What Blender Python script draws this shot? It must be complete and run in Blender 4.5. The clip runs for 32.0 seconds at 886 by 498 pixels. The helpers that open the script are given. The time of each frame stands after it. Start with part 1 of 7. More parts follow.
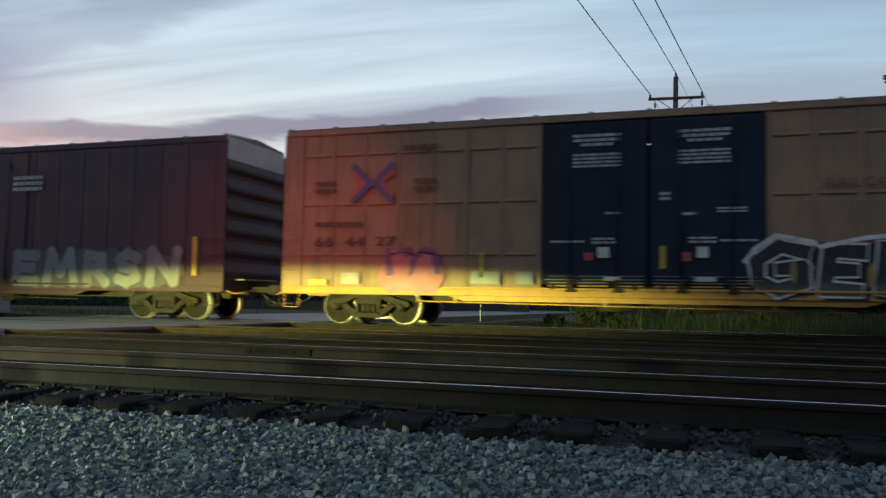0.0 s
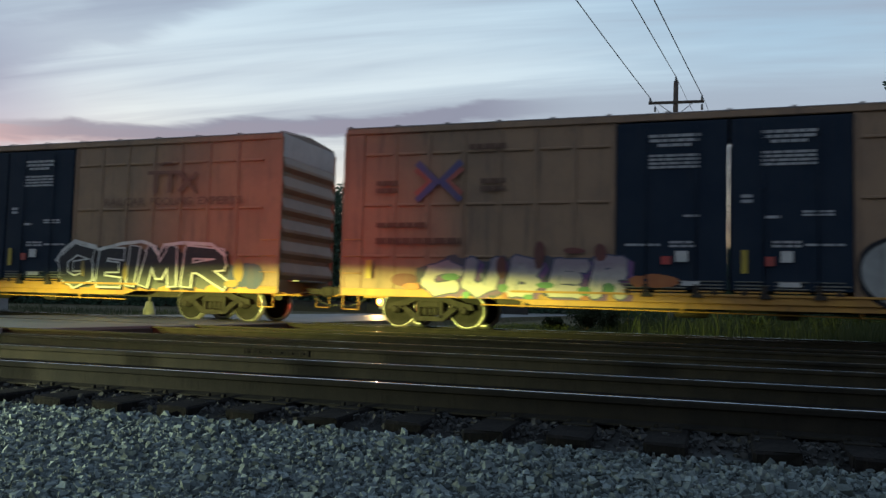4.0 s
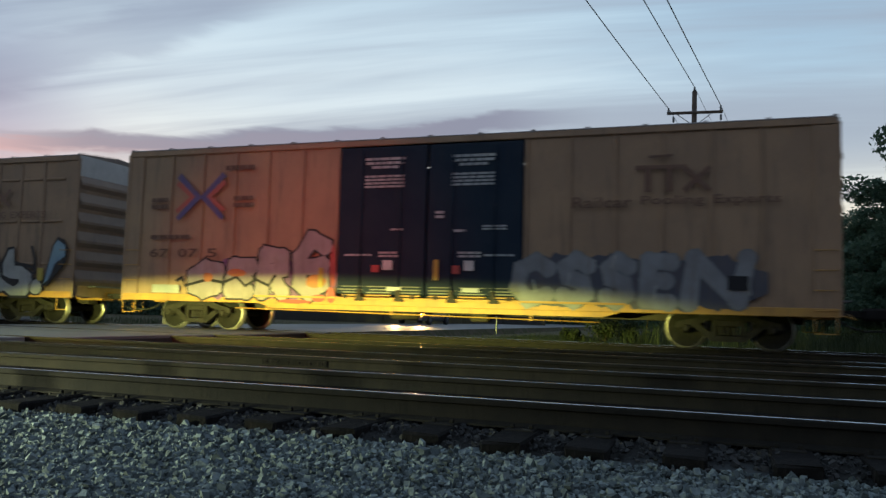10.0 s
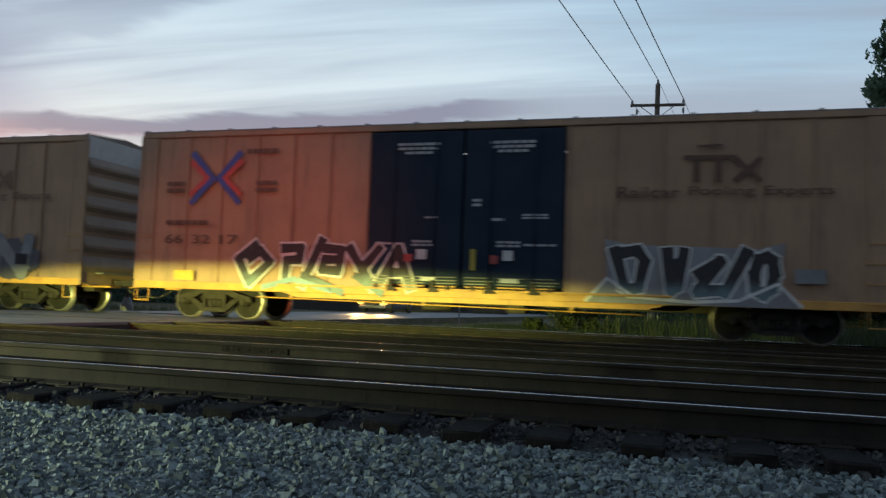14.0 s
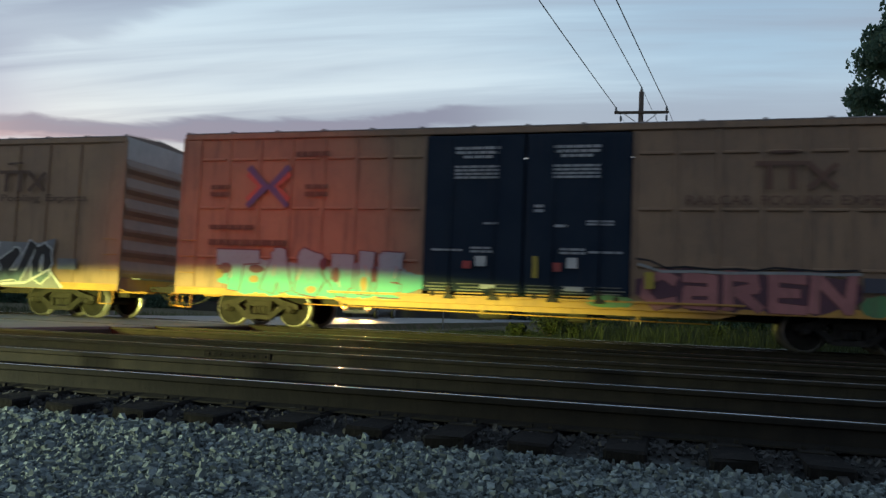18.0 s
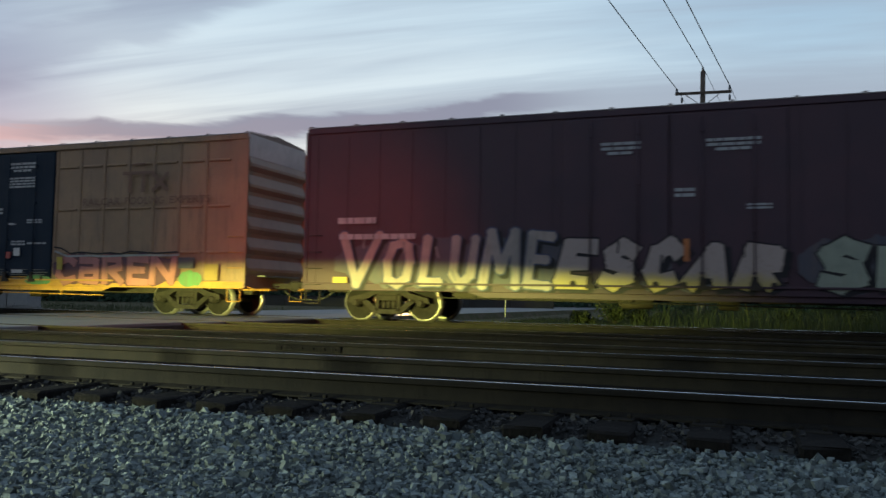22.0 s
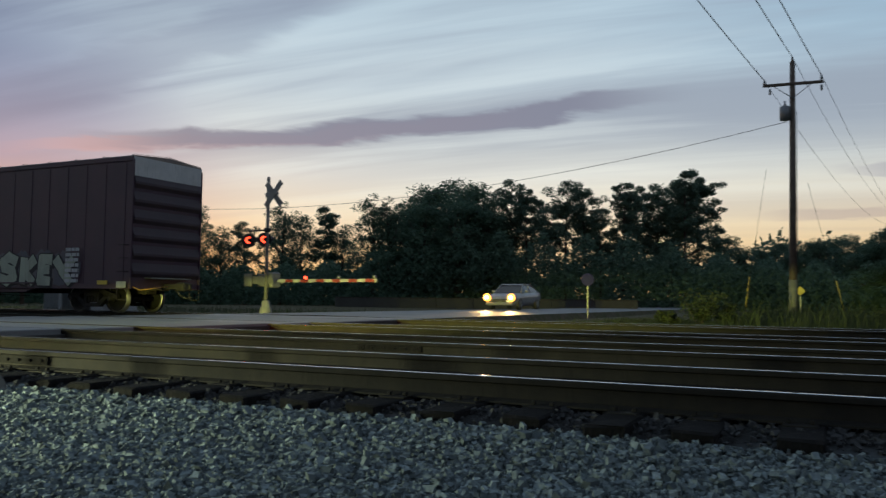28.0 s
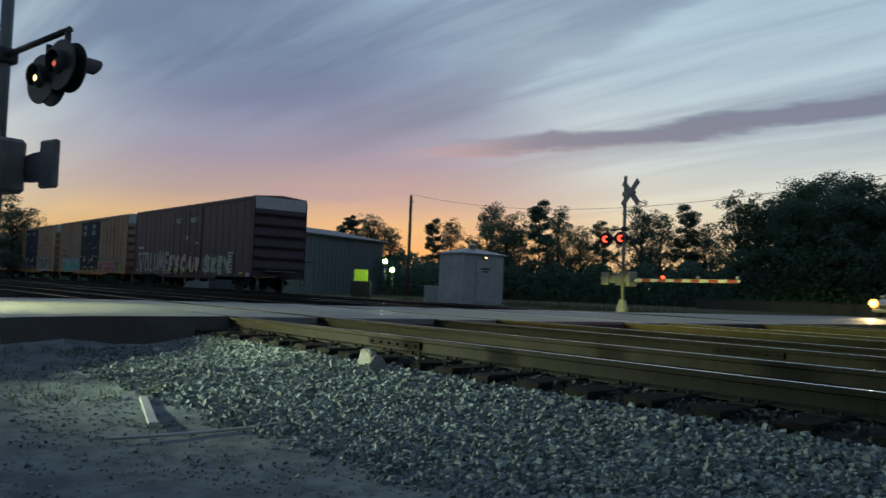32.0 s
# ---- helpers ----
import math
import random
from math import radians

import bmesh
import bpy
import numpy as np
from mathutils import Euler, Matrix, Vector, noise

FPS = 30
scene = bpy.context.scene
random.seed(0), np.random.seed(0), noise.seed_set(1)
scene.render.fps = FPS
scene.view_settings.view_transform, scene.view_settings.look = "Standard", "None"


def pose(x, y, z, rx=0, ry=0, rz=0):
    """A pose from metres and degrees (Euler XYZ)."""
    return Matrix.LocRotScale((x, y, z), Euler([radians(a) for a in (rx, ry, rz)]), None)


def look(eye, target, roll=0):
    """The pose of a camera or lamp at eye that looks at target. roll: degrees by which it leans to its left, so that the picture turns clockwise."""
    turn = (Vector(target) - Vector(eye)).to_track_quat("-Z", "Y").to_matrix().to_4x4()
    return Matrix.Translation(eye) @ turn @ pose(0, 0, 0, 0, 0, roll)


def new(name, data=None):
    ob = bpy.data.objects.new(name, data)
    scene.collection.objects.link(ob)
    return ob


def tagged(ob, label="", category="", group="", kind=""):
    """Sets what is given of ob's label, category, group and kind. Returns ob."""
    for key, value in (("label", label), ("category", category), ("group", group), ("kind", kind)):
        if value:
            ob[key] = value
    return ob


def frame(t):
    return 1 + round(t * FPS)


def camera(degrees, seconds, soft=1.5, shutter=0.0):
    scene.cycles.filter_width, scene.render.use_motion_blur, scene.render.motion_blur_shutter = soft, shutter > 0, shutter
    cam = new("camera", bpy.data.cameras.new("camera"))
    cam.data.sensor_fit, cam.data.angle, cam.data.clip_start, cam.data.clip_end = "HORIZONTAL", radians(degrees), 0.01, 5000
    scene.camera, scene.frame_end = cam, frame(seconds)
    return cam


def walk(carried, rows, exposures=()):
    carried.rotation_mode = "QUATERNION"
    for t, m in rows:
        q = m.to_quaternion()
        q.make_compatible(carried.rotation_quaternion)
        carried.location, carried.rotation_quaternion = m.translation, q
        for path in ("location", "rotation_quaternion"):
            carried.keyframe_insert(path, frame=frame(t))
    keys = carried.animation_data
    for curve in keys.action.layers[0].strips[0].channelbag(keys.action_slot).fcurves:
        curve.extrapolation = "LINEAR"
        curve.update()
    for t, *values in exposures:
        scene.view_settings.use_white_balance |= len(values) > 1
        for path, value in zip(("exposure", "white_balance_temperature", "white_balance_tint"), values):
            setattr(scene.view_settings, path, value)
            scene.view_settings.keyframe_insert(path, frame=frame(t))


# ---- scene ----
cam = camera(57.3, 32.0, soft=1.4, shutter=0.7)
# seconds, eye x, y, z, yaw to the left of +y, tilt up, lean
PATH = [
    (0, 0.000, -0.000, 0.531, 18.30, 3.71, 0.97),
    (0.5, 0.000, 0.002, 0.531, 18.26, 3.71, 0.98),
    (1, -0.006, 0.007, 0.533, 18.22, 3.61, 1.07),
    (1.5, -0.001, 0.004, 0.531, 18.23, 3.59, 1.05),
    (2, -0.007, -0.003, 0.535, 18.20, 3.56, 1.19),
    (2.5, -0.003, 0.003, 0.528, 18.22, 3.66, 1.17),
    (3, -0.002, -0.003, 0.530, 18.21, 3.74, 1.27),
    (3.5, -0.011, 0.003, 0.532, 18.17, 3.79, 1.41),
    (5.5, -0.011, -0.002, 0.533, 18.30, 4.03, 1.57),
    (6, -0.008, -0.001, 0.533, 18.30, 4.09, 1.57),
    (6.5, -0.002, -0.003, 0.530, 18.31, 4.18, 1.55),
    (7, -0.006, 0.003, 0.530, 18.30, 4.24, 1.55),
    (7.5, -0.004, -0.004, 0.535, 18.40, 4.29, 1.45),
    (8, -0.010, -0.001, 0.534, 18.56, 4.36, 1.50),
    (8.5, -0.002, -0.017, 0.534, 18.87, 4.46, 1.48),
    (9, -0.005, -0.017, 0.538, 19.16, 4.52, 1.46),
    (9.5, -0.008, -0.020, 0.535, 19.37, 4.60, 1.56),
    (10, -0.011, -0.013, 0.535, 19.46, 4.55, 1.65),
    (10.5, -0.008, -0.021, 0.534, 19.46, 4.50, 1.70),
    (11, -0.009, -0.014, 0.535, 19.33, 4.40, 1.74),
    (11.5, -0.014, -0.011, 0.535, 19.11, 4.30, 1.81),
    (12, -0.017, -0.008, 0.535, 18.75, 4.16, 1.89),
    (12.5, -0.017, -0.006, 0.530, 18.30, 4.10, 1.95),
    (13, -0.016, -0.004, 0.533, 17.73, 3.99, 1.99),
    (13.5, -0.016, 0.003, 0.535, 17.26, 3.92, 2.04),
    (14, -0.013, 0.011, 0.537, 16.88, 3.83, 2.08),
    (14.5, -0.013, 0.011, 0.534, 16.62, 3.82, 2.10),
    (15, -0.019, 0.013, 0.535, 16.44, 3.86, 2.22),
    (15.5, -0.016, 0.012, 0.534, 16.43, 3.99, 2.32),
    (17.5, -0.010, 0.006, 0.531, 16.06, 4.30, 2.30),
    (18, -0.009, 0.012, 0.534, 15.78, 4.26, 2.29),
    (18.5, -0.006, 0.012, 0.531, 15.44, 4.28, 2.22),
    (19, -0.008, 0.011, 0.534, 15.14, 4.32, 2.11),
    (19.5, -0.014, 0.006, 0.531, 14.88, 4.37, 1.85),
    (20, -0.014, 0.001, 0.536, 15.13, 4.17, 1.44),
    (20.5, -0.008, 0.006, 0.533, 15.98, 3.91, 1.09),
    (21, -0.020, -0.002, 0.539, 17.19, 3.60, 0.96),
    (21.5, -0.049, 0.020, 0.530, 18.65, 3.45, 0.95),
    (22, -0.091, 0.003, 0.535, 19.92, 3.43, 1.00),
    (22.5, -0.101, 0.013, 0.529, 20.56, 3.50, 1.20),
    (23, -0.091, 0.039, 0.533, 20.50, 3.55, 1.34),
    (23.5, -0.086, 0.065, 0.531, 19.76, 3.67, 1.31),
    (24, -0.092, 0.074, 0.529, 19.04, 3.72, 1.31),
    (24.5, -0.090, 0.067, 0.528, 18.46, 3.76, 1.09),
    (26.5, -0.074, 0.053, 0.517, 19.29, 3.49, 0.11),
    (27, -0.085, 0.045, 0.515, 20.95, 3.46, 0.23),
    (27.5, -0.079, 0.023, 0.517, 23.27, 3.45, 0.40),
    (28, -0.077, 0.024, 0.514, 25.63, 3.44, 0.64),
    (28.5, -0.077, 0.021, 0.515, 28.16, 3.49, 0.87),
    (29, -0.056, 0.012, 0.513, 31.04, 3.53, 1.16),
    (29.5, -0.047, 0.034, 0.513, 34.22, 3.44, 1.50),
    (30, -0.022, 0.033, 0.518, 37.69, 3.23, 1.76),
    (30.5, -0.014, 0.039, 0.524, 41.49, 3.00, 2.09),
    (31, -0.002, 0.046, 0.522, 45.07, 2.83, 2.40),
    (31.5, 0.003, 0.046, 0.518, 48.25, 2.76, 2.55),
    (32, 0.025, 0.058, 0.503, 50.66, 2.76, 2.19),
]
walk(cam, [(t, pose(x, y, z, 0, 0, yaw) @ pose(0, 0, 0, 90 + tilt) @ pose(0, 0, 0, 0, 0, lean))
           for t, x, y, z, yaw, tilt, lean in PATH], exposures=[(0, 0.33, 6350, 5), (24.5, 0.33, 6350, 5), (27.5, 0.10, 6350, 5), (29, 0.08, 6300, 4), (32, -0.08, 5900, 0)])

# ---- world: dusk sky, sunset towards (-0.8, 0.6) ----
world = bpy.data.worlds.new("dusk_sky")
scene.world = world
world.use_nodes = True
wt = world.node_tree
wt.nodes.clear()


class Nodes:
    """Short hand for building node trees."""

    def __init__(self, tree):
        self.tree = tree

    def add(self, kind, **values):
        n = self.tree.nodes.new(kind)
        if "operation" in values:
            n.operation = values["operation"]
        if "use_clamp" in values:
            n.use_clamp = values["use_clamp"]
        if "data_type" in values:
            n.data_type = values["data_type"]
        if "blend_type" in values:
            n.blend_type = values["blend_type"]
        if "interpolation_type" in values:
            n.interpolation_type = values["interpolation_type"]
        return n

    def put(self, socket, value):
        if isinstance(value, bpy.types.NodeSocket):
            self.tree.links.new(value, socket)
        elif value is not None:
            socket.default_value = value

    def math(self, op, a, b=None, c=None, clamp=False):
        n = self.add("ShaderNodeMath", operation=op, use_clamp=clamp)
        for i, v in enumerate((a, b, c)):
            self.put(n.inputs[i], v)
        return n.outputs[0]

    def mix(self, fac, a, b, blend="MIX"):
        n = self.add("ShaderNodeMix", data_type="RGBA", blend_type=blend)
        self.put(n.inputs[0], fac)
        self.put(n.inputs[6], a if isinstance(a, bpy.types.NodeSocket) else (*a, 1))
        self.put(n.inputs[7], b if isinstance(b, bpy.types.NodeSocket) else (*b, 1))
        return n.outputs[2]

    def ramp(self, fac, stops):
        n = self.add("ShaderNodeValToRGB")
        self.put(n.inputs[0], fac)
        while len(n.color_ramp.elements) < len(stops):
            n.color_ramp.elements.new(0.5)
        for e, (p, c) in zip(n.color_ramp.elements, stops):
            e.position = p
            e.color = (c, c, c, 1) if isinstance(c, (int, float)) else (*c, 1)
        return n.outputs[0]

    def step(self, v, lo, hi):
        n = self.add("ShaderNodeMapRange", interpolation_type="SMOOTHSTEP")
        for i, x in enumerate((v, lo, hi, 0.0, 1.0)):
            self.put(n.inputs[i], x)
        return n.outputs[0]

    def noise(self, vector, scale, detail=4.0, rough=0.55, distortion=0.0):
        n = self.add("ShaderNodeTexNoise")
        if vector is not None:
            self.put(n.inputs["Vector"], vector)
        n.inputs["Scale"].default_value = scale
        n.inputs["Detail"].default_value = detail
        n.inputs["Roughness"].default_value = rough
        n.inputs["Distortion"].default_value = distortion
        return n.outputs[0]

    def mapping(self, vector, scale=(1, 1, 1), turn=(0, 0, 0), move=(0, 0, 0)):
        n = self.add("ShaderNodeMapping")
        self.put(n.inputs["Vector"], vector)
        n.inputs["Scale"].default_value = scale
        n.inputs["Rotation"].default_value = turn
        n.inputs["Location"].default_value = move
        return n.outputs[0]

    def xyz(self, vector):
        n = self.add("ShaderNodeSeparateXYZ")
        self.put(n.inputs[0], vector)
        return n.outputs

    def vec(self, x, y, z):
        n = self.add("ShaderNodeCombineXYZ")
        for i, v in enumerate((x, y, z)):
            self.put(n.inputs[i], v)
        return n.outputs[0]


def make_sky():
    k = Nodes(wt)
    d = k.add("ShaderNodeTexCoord").outputs["Generated"]
    x, y, z = k.xyz(d)
    zc = k.math("MAXIMUM", z, 0.0)
    # how near the sunset's bearing: 1 there, 0 opposite
    toward = k.math("MULTIPLY_ADD", k.math("ADD", k.math("MULTIPLY", x, -0.87), k.math("MULTIPLY", y, 0.49)), 0.5, 0.5, clamp=True)
    west = k.ramp(zc, [(0.0, (0.48, 0.19, 0.07)), (0.045, (0.74, 0.37, 0.13)), (0.075, (0.70, 0.42, 0.22)), (0.105, (0.45, 0.31, 0.30)), (0.15, (0.31, 0.255, 0.36)),
                       (0.20, (0.24, 0.27, 0.43)), (0.27, (0.185, 0.26, 0.43)), (0.38, (0.18, 0.265, 0.42)), (0.62, (0.11, 0.17, 0.27)), (1.0, (0.10, 0.16, 0.26))])
    north = k.ramp(zc, [(0.0, (0.86, 0.52, 0.20)), (0.05, (0.86, 0.58, 0.28)), (0.10, (0.84, 0.70, 0.52)), (0.15, (0.76, 0.73, 0.68)), (0.19, (0.64, 0.655, 0.655)), (0.25, (0.51, 0.575, 0.64)),
                        (0.36, (0.45, 0.56, 0.66)), (0.50, (0.30, 0.42, 0.56)), (0.70, (0.17, 0.27, 0.42)), (1.0, (0.12, 0.20, 0.33))])
    right = k.ramp(zc, [(0.0, (0.80, 0.50, 0.24)), (0.06, (0.82, 0.57, 0.30)), (0.12, (0.68, 0.61, 0.52)), (0.20, (0.52, 0.60, 0.66)), (0.28, (0.37, 0.51, 0.64)),
                        (0.40, (0.25, 0.40, 0.56)), (0.62, (0.16, 0.28, 0.44)), (1.0, (0.12, 0.20, 0.33))])
    east = k.ramp(zc, [(0.0, (0.085, 0.10, 0.125)), (0.2, (0.105, 0.135, 0.18)), (0.6, (0.11, 0.155, 0.23)), (1.0, (0.11, 0.17, 0.27))])
    base = k.mix(k.step(toward, 0.68, 0.88), right, north)
    base = k.mix(k.step(toward, 0.953, 0.995), base, west)
    base = k.mix(k.step(toward, 0.30, 0.66), east, base)
    # cloud bands on a flat layer, drawn out along one bearing
    low = k.math("ADD", zc, 0.11)
    flat = k.vec(k.math("DIVIDE", x, low), k.math("DIVIDE", y, low), 0.0)
    along = k.mapping(flat, turn=(0, 0, radians(-4)))
    broad = k.noise(k.mapping(along, scale=(0.17, 0.95, 1), move=(3.1, 1.7, 0)), 1.0, 6.0, 0.55, 0.5)
    fine = k.noise(k.mapping(along, scale=(0.30, 2.6, 1), move=(0.4, 8.2, 0)), 1.0, 5.0, 0.55, 0.6)
    cover = k.math("MULTIPLY_ADD", fine, 0.45, k.math("MULTIPLY", broad, 0.75))
    amount = k.step(cover, 0.45, 0.70)
    amount = k.math("MAXIMUM", amount, k.math("MULTIPLY", k.math("MULTIPLY", k.step(toward, 0.955, 0.998), k.step(zc, 0.14, 0.22)), k.step(cover, 0.30, 0.58)))
    shade = k.mix(k.step(zc, 0.02, 0.22), (0.46, 0.35, 0.30), (0.27, 0.295, 0.375))
    shade = k.mix(k.math("MULTIPLY", k.step(toward, 0.90, 0.99), k.step(zc, 0.10, 0.2)), shade, (0.092, 0.125, 0.24))
    pinkish = k.math("MULTIPLY", k.step(toward, 0.90, 0.99), k.math("SUBTRACT", 1.0, k.step(zc, 0.10, 0.26)))
    shade = k.mix(k.math("MULTIPLY", pinkish, 0.45), shade, (0.48, 0.27, 0.30))
    amount = k.math("MULTIPLY", amount, k.math("MULTIPLY_ADD", k.step(zc, 0.13, 0.22), 0.65, 0.35))
    sky = k.mix(k.math("MULTIPLY", amount, 0.80), base, shade)
    lit = k.math("MULTIPLY", k.step(k.math("MULTIPLY_ADD", fine, -1.0, 1.0), 0.46, 0.74), k.math("MULTIPLY", k.step(toward, 0.45, 0.75), k.math("SUBTRACT", 1.0, k.step(toward, 0.93, 0.985))))
    sky = k.mix(k.math("MULTIPLY", k.math("MULTIPLY", lit, k.math("MULTIPLY", k.step(zc, 0.08, 0.16), k.math("SUBTRACT", 1.0, k.step(zc, 0.22, 0.62)))), 0.28), sky, (0.74, 0.77, 0.78))
    # one long mauve streak with a rosy lower edge, low in the north-west
    bearing = k.math("ARCTAN2", k.math("MULTIPLY", x, -1.0), y)
    rise = k.math("ARCSINE", z)
    ragged = k.math("MULTIPLY", k.math("SUBTRACT", k.noise(k.vec(k.math("MULTIPLY", bearing, 6.0), k.math("MULTIPLY", rise, 26.0), 0.3), 1.0, 6.0, 0.55, 0.4), 0.5), 0.05)

    def streak(b0, b1, r0, slope, half, sky, colour, strength):
        mid = k.math("MULTIPLY_ADD", k.math("SUBTRACT", bearing, 0.5 * (b0 + b1)), slope, r0)
        off = k.math("ABSOLUTE", k.math("ADD", k.math("SUBTRACT", rise, mid), ragged))
        body = k.math("SUBTRACT", 1.0, k.step(off, half * 0.45, half * 1.15))
        w = 0.22 * (b1 - b0)
        ends = k.math("MULTIPLY", k.step(bearing, b0, b0 + w), k.math("SUBTRACT", 1.0, k.step(bearing, b1 - w, b1)))
        return k.mix(k.math("MULTIPLY", k.math("MULTIPLY", body, ends), strength), sky, colour)

    sky = streak(0.30, 0.98, 0.1895, -0.118, 0.0085, sky, (0.56, 0.30, 0.31), 0.60)
    sky = streak(0.13, 0.92, 0.2045, -0.105, 0.0135, sky, (0.20, 0.20, 0.275), 0.92)
    sky = streak(0.50, 1.12, 0.268, -0.42, 0.034, sky, (0.17, 0.195, 0.30), 0.38)
    sky = streak(0.88, 1.14, 0.114, -0.05, 0.011, sky, (0.40, 0.28, 0.33), 0.7)
    sky = streak(-0.45, 0.02, 0.145, 0.0, 0.008, sky, (0.37, 0.35, 0.40), 0.7)
    sky = streak(-0.35, 0.10, 0.092, 0.02, 0.007, sky, (0.46, 0.36, 0.33), 0.6)
    nishita = k.add("ShaderNodeTexSky")
    nishita.sky_type, nishita.sun_disc = "NISHITA", False
    nishita.sun_elevation, nishita.sun_rotation = radians(1.0), radians(-53)
    day = k.add("ShaderNodeBackground")
    k.put(day.inputs[0], nishita.outputs[0])
    day.inputs[1].default_value = 0.02
    glow = k.add("ShaderNodeBackground")
    k.put(glow.inputs[0], sky)
    glow.inputs[1].default_value = 1.0
    total = k.add("ShaderNodeAddShader")
    k.put(total.inputs[0], day.outputs[0])
    k.put(total.inputs[1], glow.outputs[0])
    k.put(k.add("ShaderNodeOutputWorld").inputs[0], total.outputs[0])


make_sky()


def lamp(name, kind, m, energy, colour, size=0.05, cone=0.0, blend=0.5):
    data = bpy.data.lights.new(name, kind)
    data.energy, data.color, data.shadow_soft_size = energy, colour, size
    if kind == "SPOT":
        data.spot_size, data.spot_blend = radians(cone), blend
    ob = new(name, data)
    ob.matrix_world = m
    return ob


# low beams of the vehicle that waits on the near side of the crossing: flat main beam and dim spill
for x in (-13.35, -12.05):
    ob = lamp("low_beam", "SPOT", look((x, -1.6, 0.62), (x + 1.7, 18.0, 0.42)), 20500, (1.0, 0.98, 0.21), cone=10, blend=0.8, size=0.05)
    ob.scale = (6.4, 0.62, 1.0)
    ob = lamp("low_beam_spill", "SPOT", look((x, -1.6, 0.62), (-9.2, 4.6, 0.05)), 3000, (1.0, 0.95, 0.42), cone=48, blend=1.0, size=0.05)
    ob.scale = (1.0, 0.15, 1.0)
for x in (-13.35, -12.05):
    ob = lamp("low_beam_side", "SPOT", look((x, -1.6, 0.62), (-6.6, 3.9, -0.40)), 4000, (0.95, 1.0, 0.62), cone=46, blend=1.0, size=0.05)
    ob.scale = (1.0, 0.26, 1.0)
for x in (-13.35, -12.05):
    ob = lamp("low_beam_foot", "SPOT", look((x, -1.6, 0.62), (x - 0.8, 2.4, -0.03)), 10000, (1.0, 0.96, 0.45), cone=52, blend=1.0, size=0.05)
    ob.scale = (1.0, 0.30, 1.0)
# red flashers on the near mast that face the tracks
lamp("flasher_glow", "SPOT", look((-9.2, 2.85, 2.5), (-10.4, 18.0, 1.45)), 3000, (1.0, 0.10, 0.035), cone=38, blend=1.0, size=0.1)

# ---- materials ----
def material(name, paint, rough=0.6, metal=0.0, bump=0.0, bump_scale=30.0, spec=0.5):
    """paint(k, coords) gives the base colour; coords are the object's own metres."""
    m = bpy.data.materials.new(name)
    m.use_nodes = True
    k = Nodes(m.node_tree)
    b = m.node_tree.nodes["Principled BSDF"]
    p = k.add("ShaderNodeTexCoord").outputs["Object"]
    c = paint(k, p)
    k.put(b.inputs["Base Color"], c if isinstance(c, bpy.types.NodeSocket) else (*c, 1))
    r = rough(k, p) if callable(rough) else rough
    k.put(b.inputs["Roughness"], r)
    b.inputs["Metallic"].default_value = metal
    b.inputs["Specular IOR Level"].default_value = spec
    if bump:
        n = k.add("ShaderNodeBump")
        n.inputs["Strength"].default_value = min(1.0, bump)
        n.inputs["Distance"].default_value = 0.02
        k.put(n.inputs["Height"], k.noise(p, bump_scale, 5.0, 0.6))
        k.put(b.inputs["Normal"], n.outputs[0])
    return m


def worn(a, b, dirt=(0.06, 0.05, 0.045), scale=1.2, dirtiness=0.5, fine=18.0):
    """Paint of two shades with grime in streaks and specks."""
    def paint(k, p):
        c = k.mix(k.step(k.noise(p, scale, 5.0, 0.6), 0.35, 0.65), a, b)
        runs = k.noise(k.mapping(p, scale=(3.0, 3.0, 0.35)), scale * 2.2, 6.0, 0.65)
        c = k.mix(k.math("MULTIPLY", k.step(runs, 0.50, 0.75), dirtiness), c, dirt)
        return k.mix(k.math("MULTIPLY", k.step(k.noise(p, fine, 4.0, 0.7), 0.55, 0.8), dirtiness * 0.6), c, dirt)
    return paint


def speckle(a, b, scale=25.0, big=1.5):
    def paint(k, p):
        c = k.mix(k.step(k.noise(p, scale, 4.0, 0.65), 0.3, 0.7), a, b)
        return k.mix(k.math("MULTIPLY", k.step(k.noise(p, big, 4.0), 0.45, 0.75), 0.45), c, tuple(v * 0.55 for v in a))
    return paint


def by_piece(a, b, fine=40.0):
    """Stones, each of its own shade."""
    def paint(k, p):
        g = k.add("ShaderNodeNewGeometry").outputs["Random Per Island"]
        c = k.mix(g, a, b)
        return k.mix(k.math("MULTIPLY", k.step(k.noise(p, fine, 4.0), 0.4, 0.7), 0.35), c, tuple(v * 0.6 for v in a))
    return paint


def glow(name, colour, strength):
    m = bpy.data.materials.new(name)
    m.use_nodes = True
    b = m.node_tree.nodes["Principled BSDF"]
    b.inputs["Base Color"].default_value = (*colour, 1)
    b.inputs["Emission Color"].default_value = (*colour, 1)
    b.inputs["Emission Strength"].default_value = strength
    return m


